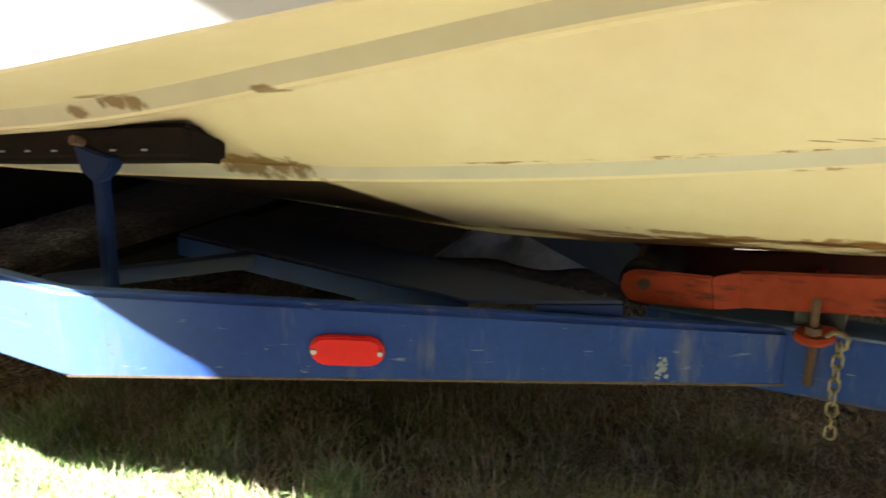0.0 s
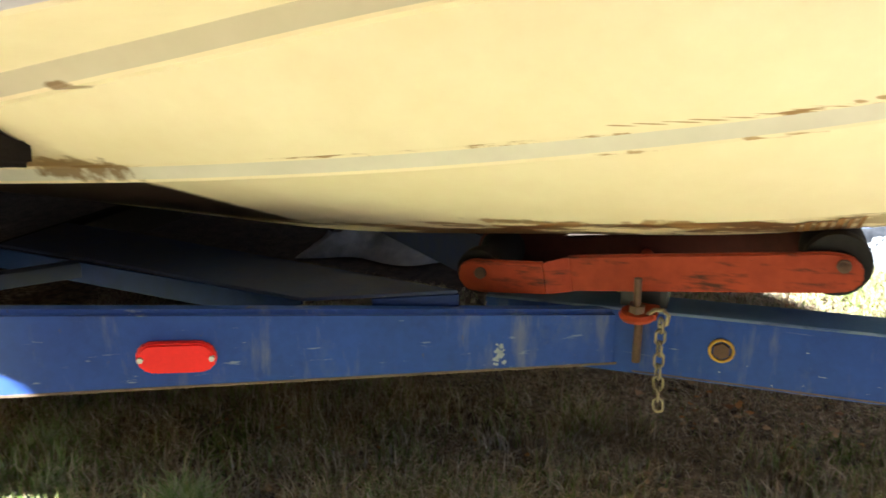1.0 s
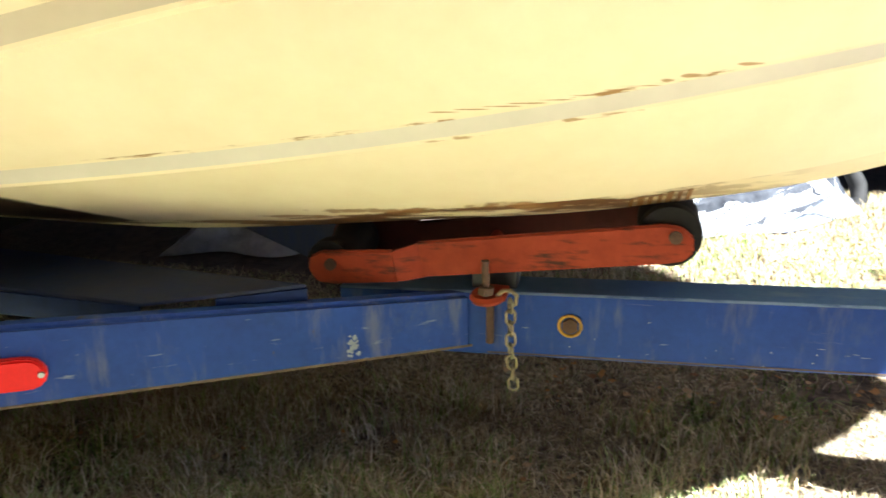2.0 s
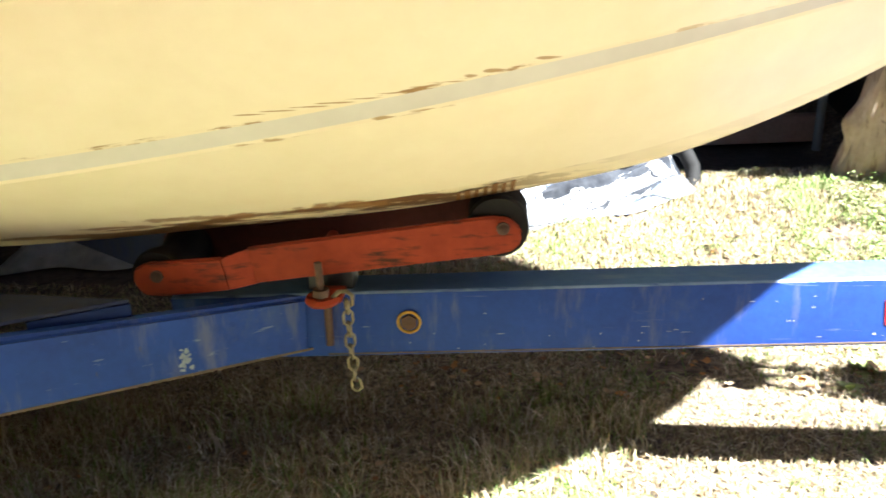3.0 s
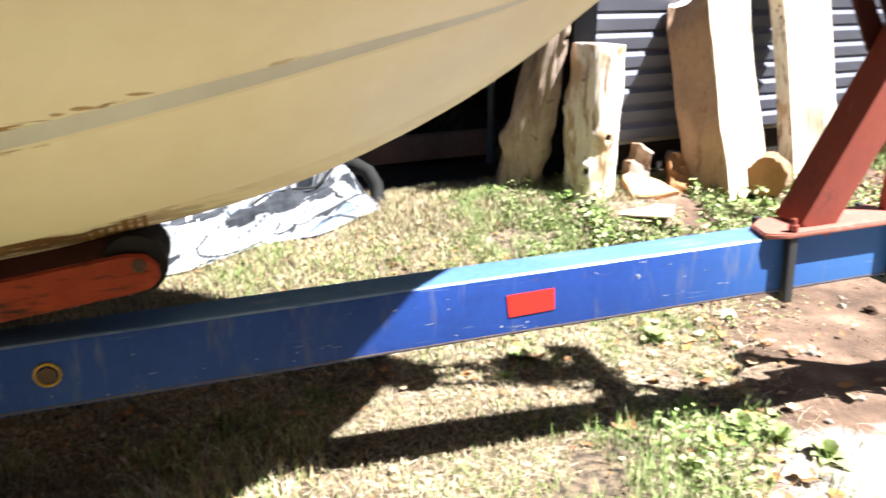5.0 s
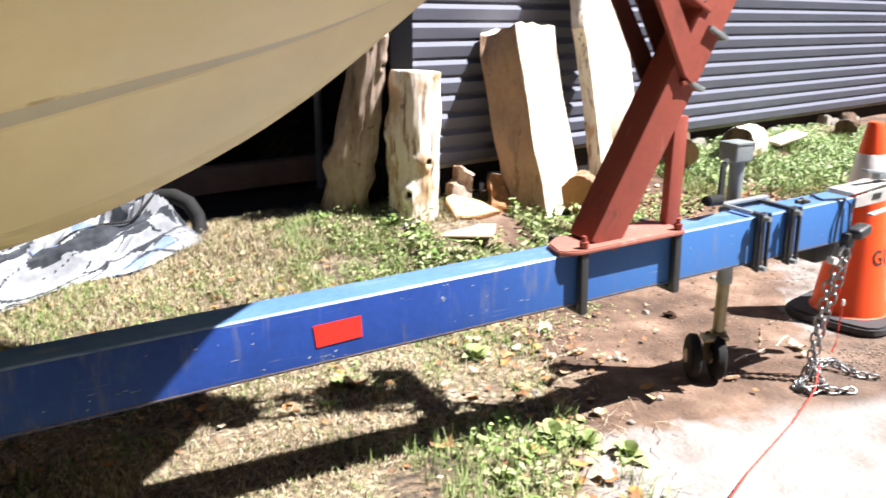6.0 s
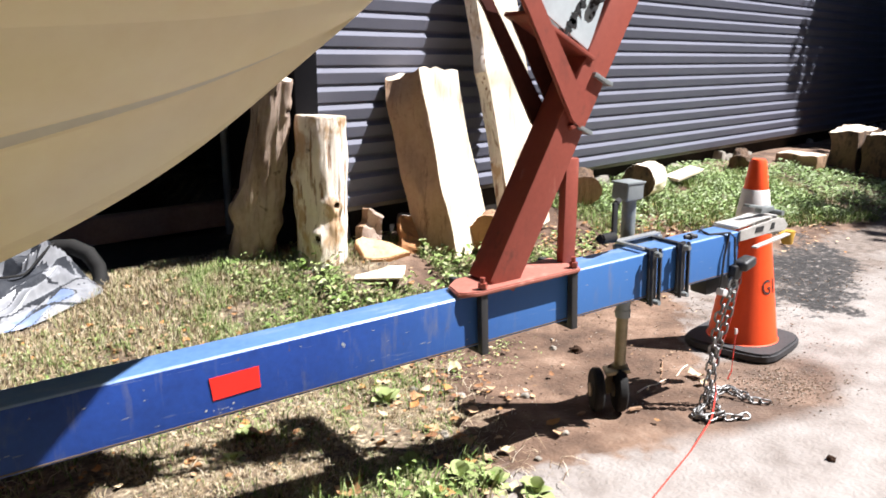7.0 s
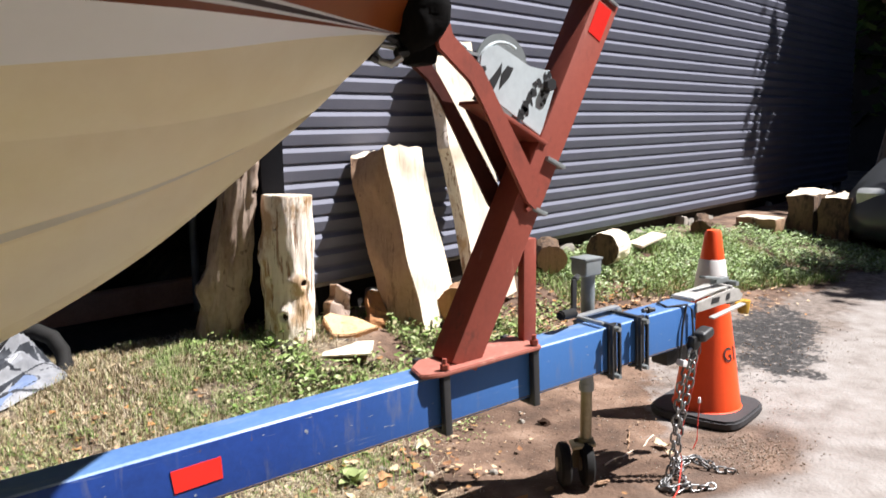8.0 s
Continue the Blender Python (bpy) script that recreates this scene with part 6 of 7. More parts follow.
part("loose_end", pipe([(1.70, 0.12, 0.19), (1.69, 0.115, 0.12), (1.668, 0.10, 0.07), (1.65, 0.10, 0.046)], 0.002, 6), ROPE_RED, cord)
part("knot", box(0.008, 0.008, 0.02, pose(1.70, 0.12, 0.19), 0.003), CONE_WHITE, cord)


# ---- parked car ----
def car():
    c = Vector((5.47, 0.80, 0.0))
    ob = thing("car", c, "dark grey parked car beside the log pile", "car")
    paint = material("dark_grey_car_paint", (0.060, 0.063, 0.068), (0.050, 0.053, 0.058), rough=0.35, metal=0.35, bump=0.0, coat=0.25)
    glass = material("dark_car_glass", (0.02, 0.025, 0.03), (0.018, 0.02, 0.025), rough=0.05, bump=0.0, coat=0.5)
    m = Matrix.Translation(c) @ pose(0, 0, 0, 0, 0, 192)
    # side outline as (length back from the nose, height)
    low = [(0.0, 0.27), (0.01, 0.46), (0.10, 0.58), (0.50, 0.72), (1.10, 0.84), (1.9, 0.88), (3.9, 0.92), (4.25, 0.85), (4.30, 0.35), (4.2, 0.22), (0.15, 0.18)]
    bm = bmesh.new()
    rows = []
    for k in range(9):
        y = -0.86 + 1.72 * k / 8
        round_in = 0.16 * (abs(y) / 0.86) ** 4
        rows.append([bm.verts.new((-(x + round_in * (1 if x < 2 else -1) * (1.6 if x < 0.3 else 1.0)), y * (1 - 0.05 * (h > 0.6)), h - 0.05 * (abs(y) / 0.86) ** 3 * (h > 0.5))) for x, h in low])
    for a, b in zip(rows, rows[1:]):
        for k in range(len(low)):
            bm.faces.new((a[k], a[(k + 1) % len(low)], b[(k + 1) % len(low)], b[k]))
    bm.faces.new(rows[0]), bm.faces.new(rows[-1][::-1])
    bmesh.ops.recalc_face_normals(bm, faces=bm.faces)
    bmesh.ops.subdivide_edges(bm, edges=[e for e in bm.edges], cuts=1, use_grid_fill=True, smooth=0.35)
    bmesh.ops.transform(bm, matrix=m, verts=bm.verts)
    part("body", bm, paint, ob, smooth=50)
    cab = [(1.05, 0.84), (1.75, 1.36), (2.9, 1.42), (3.75, 1.0), (3.7, 0.9)]
    bm = bmesh.new()
    rows = [[bm.verts.new((-x, y * (1.0 if h < 1.1 else 0.80), h)) for x, h in cab] for y in (-0.78, -0.4, 0.0, 0.4, 0.78)]
    for a, b in zip(rows, rows[1:]):
        for k in range(len(cab) - 1):
            bm.faces.new((a[k], a[k + 1], b[k + 1], b[k]))
    bm.faces.new(rows[0]), bm.faces.new(rows[-1][::-1])
    bmesh.ops.recalc_face_normals(bm, faces=bm.faces)
    bmesh.ops.transform(bm, matrix=m, verts=bm.verts)
    part("cabin", bm, glass, ob, "dark glazed cabin", smooth=50)
    for y in (-0.62, 0.62):
        b2 = shape(box(0.10, 0.30, 0.14, pose(-0.19, y, 0.50, 0, 25, 0), 0.04))
        bmesh.ops.transform(b2, matrix=m, verts=b2.verts)
        part("headlight", b2, STEEL, ob, "glossy headlight")
    for x in (-0.85, -3.45):
        for y in (-0.80, 0.80):
            b2 = lathe([(0.05, -0.09), (0.27, -0.09), (0.31, -0.06), (0.315, 0.0), (0.31, 0.06), (0.27, 0.09), (0.05, 0.09)], 28, Matrix.Translation((x, y, 0.315)) @ pose(0, 0, 0, 90, 0, 0))
            bmesh.ops.transform(b2, matrix=m, verts=b2.verts)
            wheel = part("wheel", b2, RUBBER, ob, "black tyre")
            b2 = lathe([(0.02, -0.095), (0.18, -0.095), (0.19, 0.0), (0.18, 0.095), (0.02, 0.095)], 24, Matrix.Translation((x, y, 0.315)) @ pose(0, 0, 0, 90, 0, 0))
            bmesh.ops.transform(b2, matrix=m, verts=b2.verts)
            part("rim", b2, STEEL, wheel)


car()


# ---- small litter ----
def leaf_outline(c, size, rnd, curl=0.25):
    """A small curled leaf as a fan of faces."""
    ang = rnd.uniform(0, math.tau)
    tilt = rnd.uniform(-0.5, 0.5)
    u = Vector((math.cos(ang), math.sin(ang), tilt * 0.4))
    v = Vector((-math.sin(ang), math.cos(ang), tilt * 0.5))
    pts = []
    for k in range(9):
        a = k * math.tau / 9
        rr = size * (0.75 + 0.35 * rnd.random()) * (1.0 if k % 2 else 0.72)
        pts.append(c + u * rr * math.cos(a) + v * rr * 0.7 * math.sin(a) + Vector((0, 0, size * curl * (math.cos(a) ** 2) + size * 0.15 * rnd.random())))
    return pts


def litter(name, mat, n, zone, size, label, seed, up=0.004):
    rnd = random.Random(seed)
    verts, faces = [], []
    for _ in range(n):
        x, y = zone(rnd)
        c = Vector((x, y, ground_z(x, y) + up + rnd.random() * 0.012))
        pts = leaf_outline(c, rnd.uniform(*size), rnd)
        b = len(verts)
        verts += [tuple(c)] + [tuple(p) for p in pts]
        faces += [(b, b + 1 + k, b + 1 + (k + 1) % 9) for k in range(9)]
    me = bpy.data.meshes.new(name)
    me.from_pydata(verts, [], faces)
    me.materials.append(mat)
    finish(me, 0)
    return tagged(new(name, me), label, "leaves", kind="stuff")


def slab_line(x):
    return -0.15 + 1.1 * step((x - 0.8) / 1.6) + 0.15 * max(x - 2.4, 0)


DRY_TONES = blade_material("dead_leaves", [(0.42, 0.20, 0.07), (0.36, 0.25, 0.14), (0.50, 0.33, 0.19), (0.24, 0.12, 0.06), (0.55, 0.42, 0.27), (0.30, 0.16, 0.07)])
litter("fallen_leaves", DRY_TONES, 150, lambda r: (lambda y: (0.60 + 0.42 * y + r.gauss(0, 0.11), y))(r.uniform(-0.5, 1.2)), (0.010, 0.030), "brown and orange fallen leaves at the lawn's edge", 1)
litter("fallen_leaves", DRY_TONES, 170, lambda r: (r.uniform(-1.0, 1.3), r.uniform(0.4, 1.9)), (0.008, 0.022), "scattered brown fallen leaves on the lawn", 2)
litter("fallen_leaves", DRY_TONES, 700, lambda r: (r.uniform(-0.9, 1.2), r.uniform(0.3, 1.5)), (0.005, 0.015), "crumbs of brown leaf in the lawn", 6)
litter("fallen_leaves", DRY_TONES, 500, lambda r: (r.uniform(-1.8, 0.7), r.uniform(-0.9, 0.1)), (0.004, 0.012), "crumbs of brown leaf in the near lawn", 7)
litter("fallen_leaves", DRY_TONES, 14, lambda r: (r.uniform(1.2, 2.6), slab_line(r.uniform(1.2, 2.6)) + r.gauss(0.0, 0.16)), (0.005, 0.013), "bits of dry leaf along the drive", 3)
litter("fallen_leaves", DRY_TONES, 1500, lambda r: (lambda x: (x, 1.12 + 0.07 * x + r.gauss(0.12, 0.20)))(r.uniform(1.75, 4.2)), (0.006, 0.020), "brown leaf litter below the wall", 4)
SOIL_TONES = blade_material("soil_crumbs", [(0.16, 0.10, 0.06), (0.24, 0.15, 0.09), (0.10, 0.06, 0.035), (0.30, 0.21, 0.14)])
litter("fallen_leaves", SOIL_TONES, 60, lambda r: (r.uniform(1.0, 2.6), r.uniform(0.25, 1.0)), (0.004, 0.012), "crumbs of dry leaf on the soil", 5)
for k, (x, y, s) in enumerate(((0.33, 0.12, 0.045), (0.75, 0.50, 0.035), (0.27, 0.48, 0.05))):
    rnd = random.Random(50 + k)
    bm = bmesh.new()
    c = Vector((x, y, ground_z(x, y) + 0.012))
    mid = bm.verts.new(c)
    ring = [bm.verts.new(p) for p in leaf_outline(c, s, rnd, 0.45)]
    for j in range(9):
        bm.faces.new((mid, ring[j], ring[(j + 1) % 9]))
    bmesh.ops.subdivide_edges(bm, edges=list(bm.edges), cuts=1)
    whole("fallen_leaf", bm, LEAF_DRY, "large dry brown leaf curled on the ground", "leaf", "large fallen leaves", smooth=0)
rnd = random.Random(9)
for k in range(9):
    x, y = (rnd.gauss(0.85, 0.3), rnd.uniform(0.0, 0.9)) if k % 2 else (rnd.uniform(0.6, 2.4), rnd.uniform(0.2, 1.5))
    r = rnd.uniform(0.005, 0.016)
    bm = bmesh.new()
    bmesh.ops.create_icosphere(bm, subdivisions=2, radius=r)
    for v in bm.verts:
        v.co *= 1 + 0.35 * noise.noise(v.co * (1.2 / r) + Vector((k, 0, 0)))
        v.co.z *= 0.65
    bmesh.ops.translate(bm, vec=(x, y, ground_z(x, y) + r * 0.4), verts=bm.verts)
    whole("stone", bm, STONE, "small pale stone on the soil", "stone", "small stones", smooth=40)


PALE_LEAF = material("bleached_leaf", (0.64, 0.56, 0.38), (0.48, 0.38, 0.22), rough=0.8, scale=30, fine=80, bump=0.3)
for k, (x, y, s) in enumerate(((1.587, 0.169, 0.034), (1.554, 0.12, 0.022), (0.974, 0.633, 0.040), (0.774, 0.106, 0.032))):
    rnd = random.Random(80 + k)
    bm = bmesh.new()
    c = Vector((x, y, ground_z(x, y) + 0.008))
    mid = bm.verts.new(c)
    ring = [bm.verts.new(p) for p in leaf_outline(c, s, rnd, 0.5)]
    for j in range(9):
        bm.faces.new((mid, ring[j], ring[(j + 1) % 9]))
    bmesh.ops.subdivide_edges(bm, edges=list(bm.edges), cuts=2)
    for v in bm.verts:
        v.co.z += 0.010 * noise.noise(v.co * 45)
    whole("fallen_leaf", bm, PALE_LEAF, "bleached crumpled leaf on the bare soil", "leaf", "bleached leaves", smooth=0)


def lump(x, y, r, squash, seed):
    """A rough lump, half sunk in the ground."""
    bm = bmesh.new()
    bmesh.ops.create_icosphere(bm, subdivisions=3, radius=r)
    for v in bm.verts:
        v.co *= 1 + 0.55 * noise.noise(v.co * (1.4 / r) + Vector((seed, 0, 0))) + 0.25 * noise.noise(v.co * (4 / r) + Vector((0, seed, 0)))
        v.co.z *= squash
    bmesh.ops.translate(bm, vec=(x, y, ground_z(x, y) + r * squash * 0.55), verts=bm.verts)
    return bm


whole("soil_clod", lump(1.428, 0.552, 0.020, 0.6, 3.0), KNOT, "dark clod of soil and rotten leaf on the bare ground", "soil clod", "dark clods", smooth=30)
whole("soil_clod", lump(1.443, -0.371, 0.011, 0.7, 6.0), KNOT, "small dark clod lying on the concrete drive", "soil clod", "dark clods", smooth=30)
whole("stone", lump(1.375, 0.612, 0.011, 0.8, 9.0), STONE, "small pale stone on the soil", "stone", "small stones", smooth=40)
whole("stone", lump(0.696, 0.278, 0.015, 0.7, 12.0), STONE, "rounded pale stone at the lawn's edge", "stone", "small stones", smooth=40)
whole("bark_chip", billet([(1.215, 0.100, 0.046), (1.255, 0.088, 0.046), (1.268, 0.104, 0.046), (1.225, 0.116, 0.046)], 0.006, (0, 0, 1), 41, 0.003), [BARK, BARK], "flat brown chip of bark on the soil", "bark chip", "bark chips", smooth=30)
whole("bark_chip", billet([(1.075, 0.150, 0.046), (1.108, 0.160, 0.046), (1.100, 0.172, 0.046), (1.070, 0.164, 0.046)], 0.005, (0, 0, 1), 43, 0.003), [BARK, BARK], "flat brown chip of bark on the soil", "bark chip", "bark chips", smooth=30)
for k, (ax, ay, bx, by, wood) in enumerate(((1.597, 0.317, 1.482, 0.220, BARK), (1.643, 0.252, 1.543, 0.214, CUT_WOOD), (1.341, 0.187, 1.494, 0.212, CUT_WOOD))):
    way = [Vector((ax + (bx - ax) * j / 6 + 0.006 * noise.noise((j * 0.9, k, 3)), ay + (by - ay) * j / 6 + 0.006 * noise.noise((j * 0.9, k, 8)), 0)) for j in range(7)]
    for j, q in enumerate(way):
        q.z = ground_z(q.x, q.y) + 0.004 + 0.004 * math.sin(j)
    whole("twig", pipe(way, [0.0028 - 0.0002 * j for j in range(7)], 7), wood, "thin dry twig lying by the jack wheel", "twig", "dry twigs", smooth=40)


def gravel(n, zone, size, label, seed):
    """Loose grit: small uneven eight-sided stones."""
    r = np.random.default_rng(seed)
    verts, faces = [], []
    for _ in range(n):
        x, y = zone(r)
        g, b, z = r.uniform(*size), len(verts), ground_z(x, y)
        for dx, dy, dz in ((1, 0, 0), (0, 1, 0), (-1, 0, 0), (0, -1, 0), (0, 0, 0.8), (0, 0, -0.5)):
            verts.append((x + g * (dx + r.normal(0, 0.25)), y + g * (dy + r.normal(0, 0.25)), z + g * (0.3 + dz + r.normal(0, 0.12))))
        for j in range(4):
            faces += [(b + j, b + (j + 1) % 4, b + 4), (b + (j + 1) % 4, b + j, b + 5)]
    me = bpy.data.meshes.new("gravel")
    me.from_pydata(verts, [], faces)
    me.materials.append(GRIT_TONES)
    finish(me, 0)
    return tagged(new("gravel", me), label, "gravel", kind="stuff")


GRIT_TONES = blade_material("grit_stones", [(0.30, 0.24, 0.19), (0.20, 0.14, 0.10), (0.42, 0.36, 0.30), (0.13, 0.09, 0.065), (0.26, 0.18, 0.12)])
gravel(900, lambda r: (r.normal(1.78, 0.10), r.normal(-0.02, 0.075)), (0.0012, 0.0042), "brown grit spilled on the drive round the chains", 51)
gravel(1400, lambda r: (r.uniform(0.75, 2.3), r.uniform(0.05, 0.95)), (0.0010, 0.0036), "fine grit in the bare soil", 52)
gravel(500, lambda r: (r.normal(2.75, 0.35), r.normal(0.62, 0.16)), (0.0015, 0.0050), "grit scattered over the worn tar", 53)


# ---- grass ----
def blades(name, mat, n, zone, length, width, label, seed, droop=0.6, up=0.0):
    """Many bent blades, each two quads and a tip."""
    rnd = np.random.default_rng(seed)
    verts, faces = [], []
    made = 0
    while made < n:
        got = zone(rnd)
        if got is None:
            continue
        x, y = got
        made += 1
        L = rnd.uniform(*length)
        a = rnd.uniform(0, math.tau)
        lean = rnd.uniform(0.15, 1.0) * droop
        w = rnd.uniform(*width)
        dx, dy = math.cos(a), math.sin(a)
        sx, sy = -dy * w, dx * w
        z = ground_z(x, y) - 0.004 + up
        b = len(verts)
        for s, ww in ((0.0, 1.0), (0.55, 0.8), (1.0, 0.12)):
            fx, fz = L * lean * s * s, L * s * (1 - 0.45 * lean * s)
            px, py, pz = x + dx * fx, y + dy * fx, z + fz
            verts.append((px - sx * ww, py - sy * ww, pz))
            verts.append((px + sx * ww, py + sy * ww, pz))
        faces.append((b, b + 1, b + 3, b + 2))
        faces.append((b + 2, b + 3, b + 5, b + 4))
    me = bpy.data.meshes.new(name)
    me.from_pydata(verts, [], faces)
    me.materials.append(mat)
    return tagged(new(name, me), label, "grass", kind="stuff")


def lawn_zone(x0, x1, y0, y1, thin=0.0):
    def pick(r):
        x, y = r.uniform(x0, x1), r.uniform(y0, y1)
        n1 = noise.noise((x * 2.6, y * 2.6, 4.0)) + 0.5 * noise.noise((x * 8, y * 8, 1.0))
        if x + 0.30 * n1 > 0.62 + 0.42 * y or y > 2.38 - 0.62 * x + 0.12 * n1:
            return None
        if n1 < -0.6 + thin or (x > 1 and y > wall_y(x) + 0.4):
            return None
        return x, y
    return pick


blades("lawn_grass", GRASS, 90000, lawn_zone(-2.6, 0.9, -1.1, 0.9, 0.32), (0.008, 0.030), (0.0007, 0.0018), "patchy dry lawn with green tufts", 1, 1.3)
blades("lawn_grass", GRASS, 45000, lawn_zone(-1.2, 1.4, 0.8, 2.6, 0.45), (0.015, 0.045), (0.0010, 0.0022), "patchy dry lawn behind the trailer", 2, 0.9)
STRAW = blade_material("dead_blades", [(0.42, 0.34, 0.225), (0.50, 0.42, 0.30), (0.32, 0.24, 0.15), (0.38, 0.30, 0.19), (0.22, 0.145, 0.085), (0.60, 0.53, 0.41)])
blades("dead_grass", STRAW, 30000, lawn_zone(-2.6, 0.9, -1.1, 0.6, 0.4), (0.014, 0.042), (0.0005, 0.0013), "matted dead straw in the lawn", 21, 1.8)
blades("dead_grass", STRAW, 9000, lawn_zone(-1.0, 1.3, 0.5, 2.4), (0.018, 0.05), (0.0008, 0.0017), "matted dead straw behind the trailer", 22, 1.6)
# Extra pale straw, laid here to brighten the shaded lawn by its colour.
blades("dead_grass", STRAW, 24000, lawn_zone(-2.6, -0.95, -0.9, 0.3, 0.1), (0.016, 0.045), (0.0007, 0.0016), "matted dead straw in the shade of the boat", 23, 1.5)
GREEN_GRASS = blade_material("green_blades", [(0.15, 0.22, 0.055), (0.20, 0.27, 0.08), (0.11, 0.17, 0.04), (0.30, 0.31, 0.15)])


def tufts(x0, x1, y0, y1, count, spread, seed):
    r0 = np.random.default_rng(seed)
    mids = [(r0.uniform(x0, x1), r0.uniform(y0, y1)) for _ in range(count)]

    def pick(r):
        c = mids[r.integers(len(mids))]
        x, y = c[0] + r.normal(0, spread), c[1] + r.normal(0, spread)
        if x > 0.66 + 0.42 * y:
            return None
        return x, y
    return pick


blades("grass_tufts", GREEN_GRASS, 9500, tufts(-2.4, 0.7, -1.0, 0.0, 110, 0.055, 5), (0.02, 0.062), (0.0008, 0.0017), "green grass tufts in the lawn", 3, 1.3)
blades("grass_tufts", GREEN_GRASS, 4200, tufts(-0.6, 1.0, 0.0, 1.4, 60, 0.05, 6), (0.02, 0.065), (0.0009, 0.0020), "green grass tufts in the lawn", 4, 1.3)

TUFT = blade_material("standing_blades", [(0.54, 0.45, 0.31), (0.40, 0.44, 0.19), (0.27, 0.35, 0.12), (0.66, 0.57, 0.43), (0.50, 0.40, 0.26), (0.30, 0.22, 0.13)])
blades("grass_tufts", TUFT, 16000, tufts(-2.5, -0.35, -0.66, 0.30, 260, 0.032, 31), (0.025, 0.070), (0.0010, 0.0022), "pale and green standing grass tufts in the lawn", 31, 0.9)
blades("grass_tufts", TUFT, 14000, tufts(-2.5, -0.2, -0.80, -0.10, 240, 0.045, 32), (0.020, 0.055), (0.0009, 0.0020), "pale and green standing grass tufts in the lawn", 32, 1.2)


GREEN_TUFT = blade_material("fresh_green_blades", [(0.34, 0.46, 0.17), (0.46, 0.53, 0.27), (0.62, 0.56, 0.43), (0.23, 0.35, 0.10), (0.40, 0.45, 0.22)])
blades("grass_tufts", GREEN_TUFT, 8000, tufts(-2.4, -0.55, -0.74, -0.26, 75, 0.026, 33), (0.040, 0.095), (0.0011, 0.0024), "fresh green grass tufts in the shade of the boat", 33, 0.9)
GREEN_LIGHT = blade_material("pale_green_blades", [(0.18, 0.25, 0.07), (0.25, 0.31, 0.12), (0.33, 0.34, 0.17), (0.12, 0.19, 0.045)])


# ---- weeds ----
def weeds(name, n, zone, size, height, label, seed, mat=WEEDS):
    """Broad little leaves on short stems, each of four faces with a fold along its middle."""
    r = np.random.default_rng(seed)
    verts, faces = [], []
    made = 0
    while made < n:
        got = zone(r)
        if got is None:
            continue
        x, y = got
        made += 1
        h = r.uniform(*height)
        base = Vector((x, y, ground_z(x, y) + h))
        a, tilt = r.uniform(0, math.tau), r.uniform(-0.1, 0.7)
        s = r.uniform(*size)
        u = Vector((math.cos(a) * math.cos(tilt), math.sin(a) * math.cos(tilt), math.sin(tilt)))
        v = Vector((-math.sin(a), math.cos(a), r.uniform(-0.3, 0.3)))
        b = len(verts)
        fold = Vector((0, 0, s * 0.18))
        for p in (base, base + u * s * 0.45 - v * s * 0.30 + fold, base + u * s * 0.5, base + u * s * 0.45 + v * s * 0.30 + fold, base + u * s * 0.85 - v * s * 0.2 + fold * 0.4, base + u * s * 0.85 + v * s * 0.2 + fold * 0.4, base + u * s - fold * 0.6):
            verts.append(tuple(p))
        faces += [(b, b + 1, b + 2), (b, b + 2, b + 3), (b + 1, b + 4, b + 6, b + 2), (b + 2, b + 6, b + 5, b + 3)]
    me = bpy.data.meshes.new(name)
    me.from_pydata(verts, [], faces)
    me.materials.append(mat)
    finish(me, 0)
    return tagged(new(name, me), label, "weeds", kind="stuff")


def weed_zone(x0, x1, y0, y1, cut, sc=3.0, slope=0.0):
    def pick(r):
        x, y = r.uniform(x0, x1), r.uniform(y0, y1)
        y += slope * x
        if (y > wall_y(x) - 0.03 and x > 0.95) or (0.99 < x < 1.40 and 1.31 < y < 1.67):
            return None
        if noise.noise((x * sc, y * sc, 7.0)) + 0.4 * noise.noise((x * 9, y * 9, 2.0)) < cut:
            return None
        return x, y
    return pick


weeds("ground_weeds", 2300, weed_zone(0.55, 2.1, 0.95, 1.75, -0.05, 13.0), (0.009, 0.026), (0.0, 0.05), "green broadleaf weeds by the wall", 11)
weeds("ground_weeds", 1700, weed_zone(0.80, 2.0, 0.95, 1.6, -0.10, 11.0), (0.014, 0.040), (0.0, 0.07), "green broadleaf weeds by the wall", 15)
blades("grass_tufts", GREEN_LIGHT, 15000, weed_zone(0.35, 2.1, 0.85, 1.75, -0.12, 10.0), (0.02, 0.065), (0.0008, 0.0018), "pale green grass by the wall", 16, 1.3)
weeds("ground_weeds", 2600, weed_zone(-0.4, 1.3, 0.55, 1.45, 0.05, 12.0), (0.006, 0.016), (0.0, 0.025), "sparse green weeds in the lawn", 12)
weeds("ground_cover", 17000, weed_zone(2.7, 5.6, 2.03, 3.1, -0.22, 3.4, -0.17), (0.010, 0.030), (0.0, 0.055), "pale green ground cover along the wall", 13, COVER)
blades("grass_tufts", GREEN_LIGHT, 11000, weed_zone(2.5, 4.6, 1.95, 2.9, -0.25, 3.0, -0.17), (0.03, 0.095), (0.0012, 0.0030), "pale green grass along the wall", 41, 1.2)
weeds("ground_weeds", 130, weed_zone(0.34, 0.66, -0.24, 0.10, 0.0, 6.0), (0.010, 0.026), (0.0, 0.07), "leafy green weeds at the lawn's edge", 17, WEEDS)
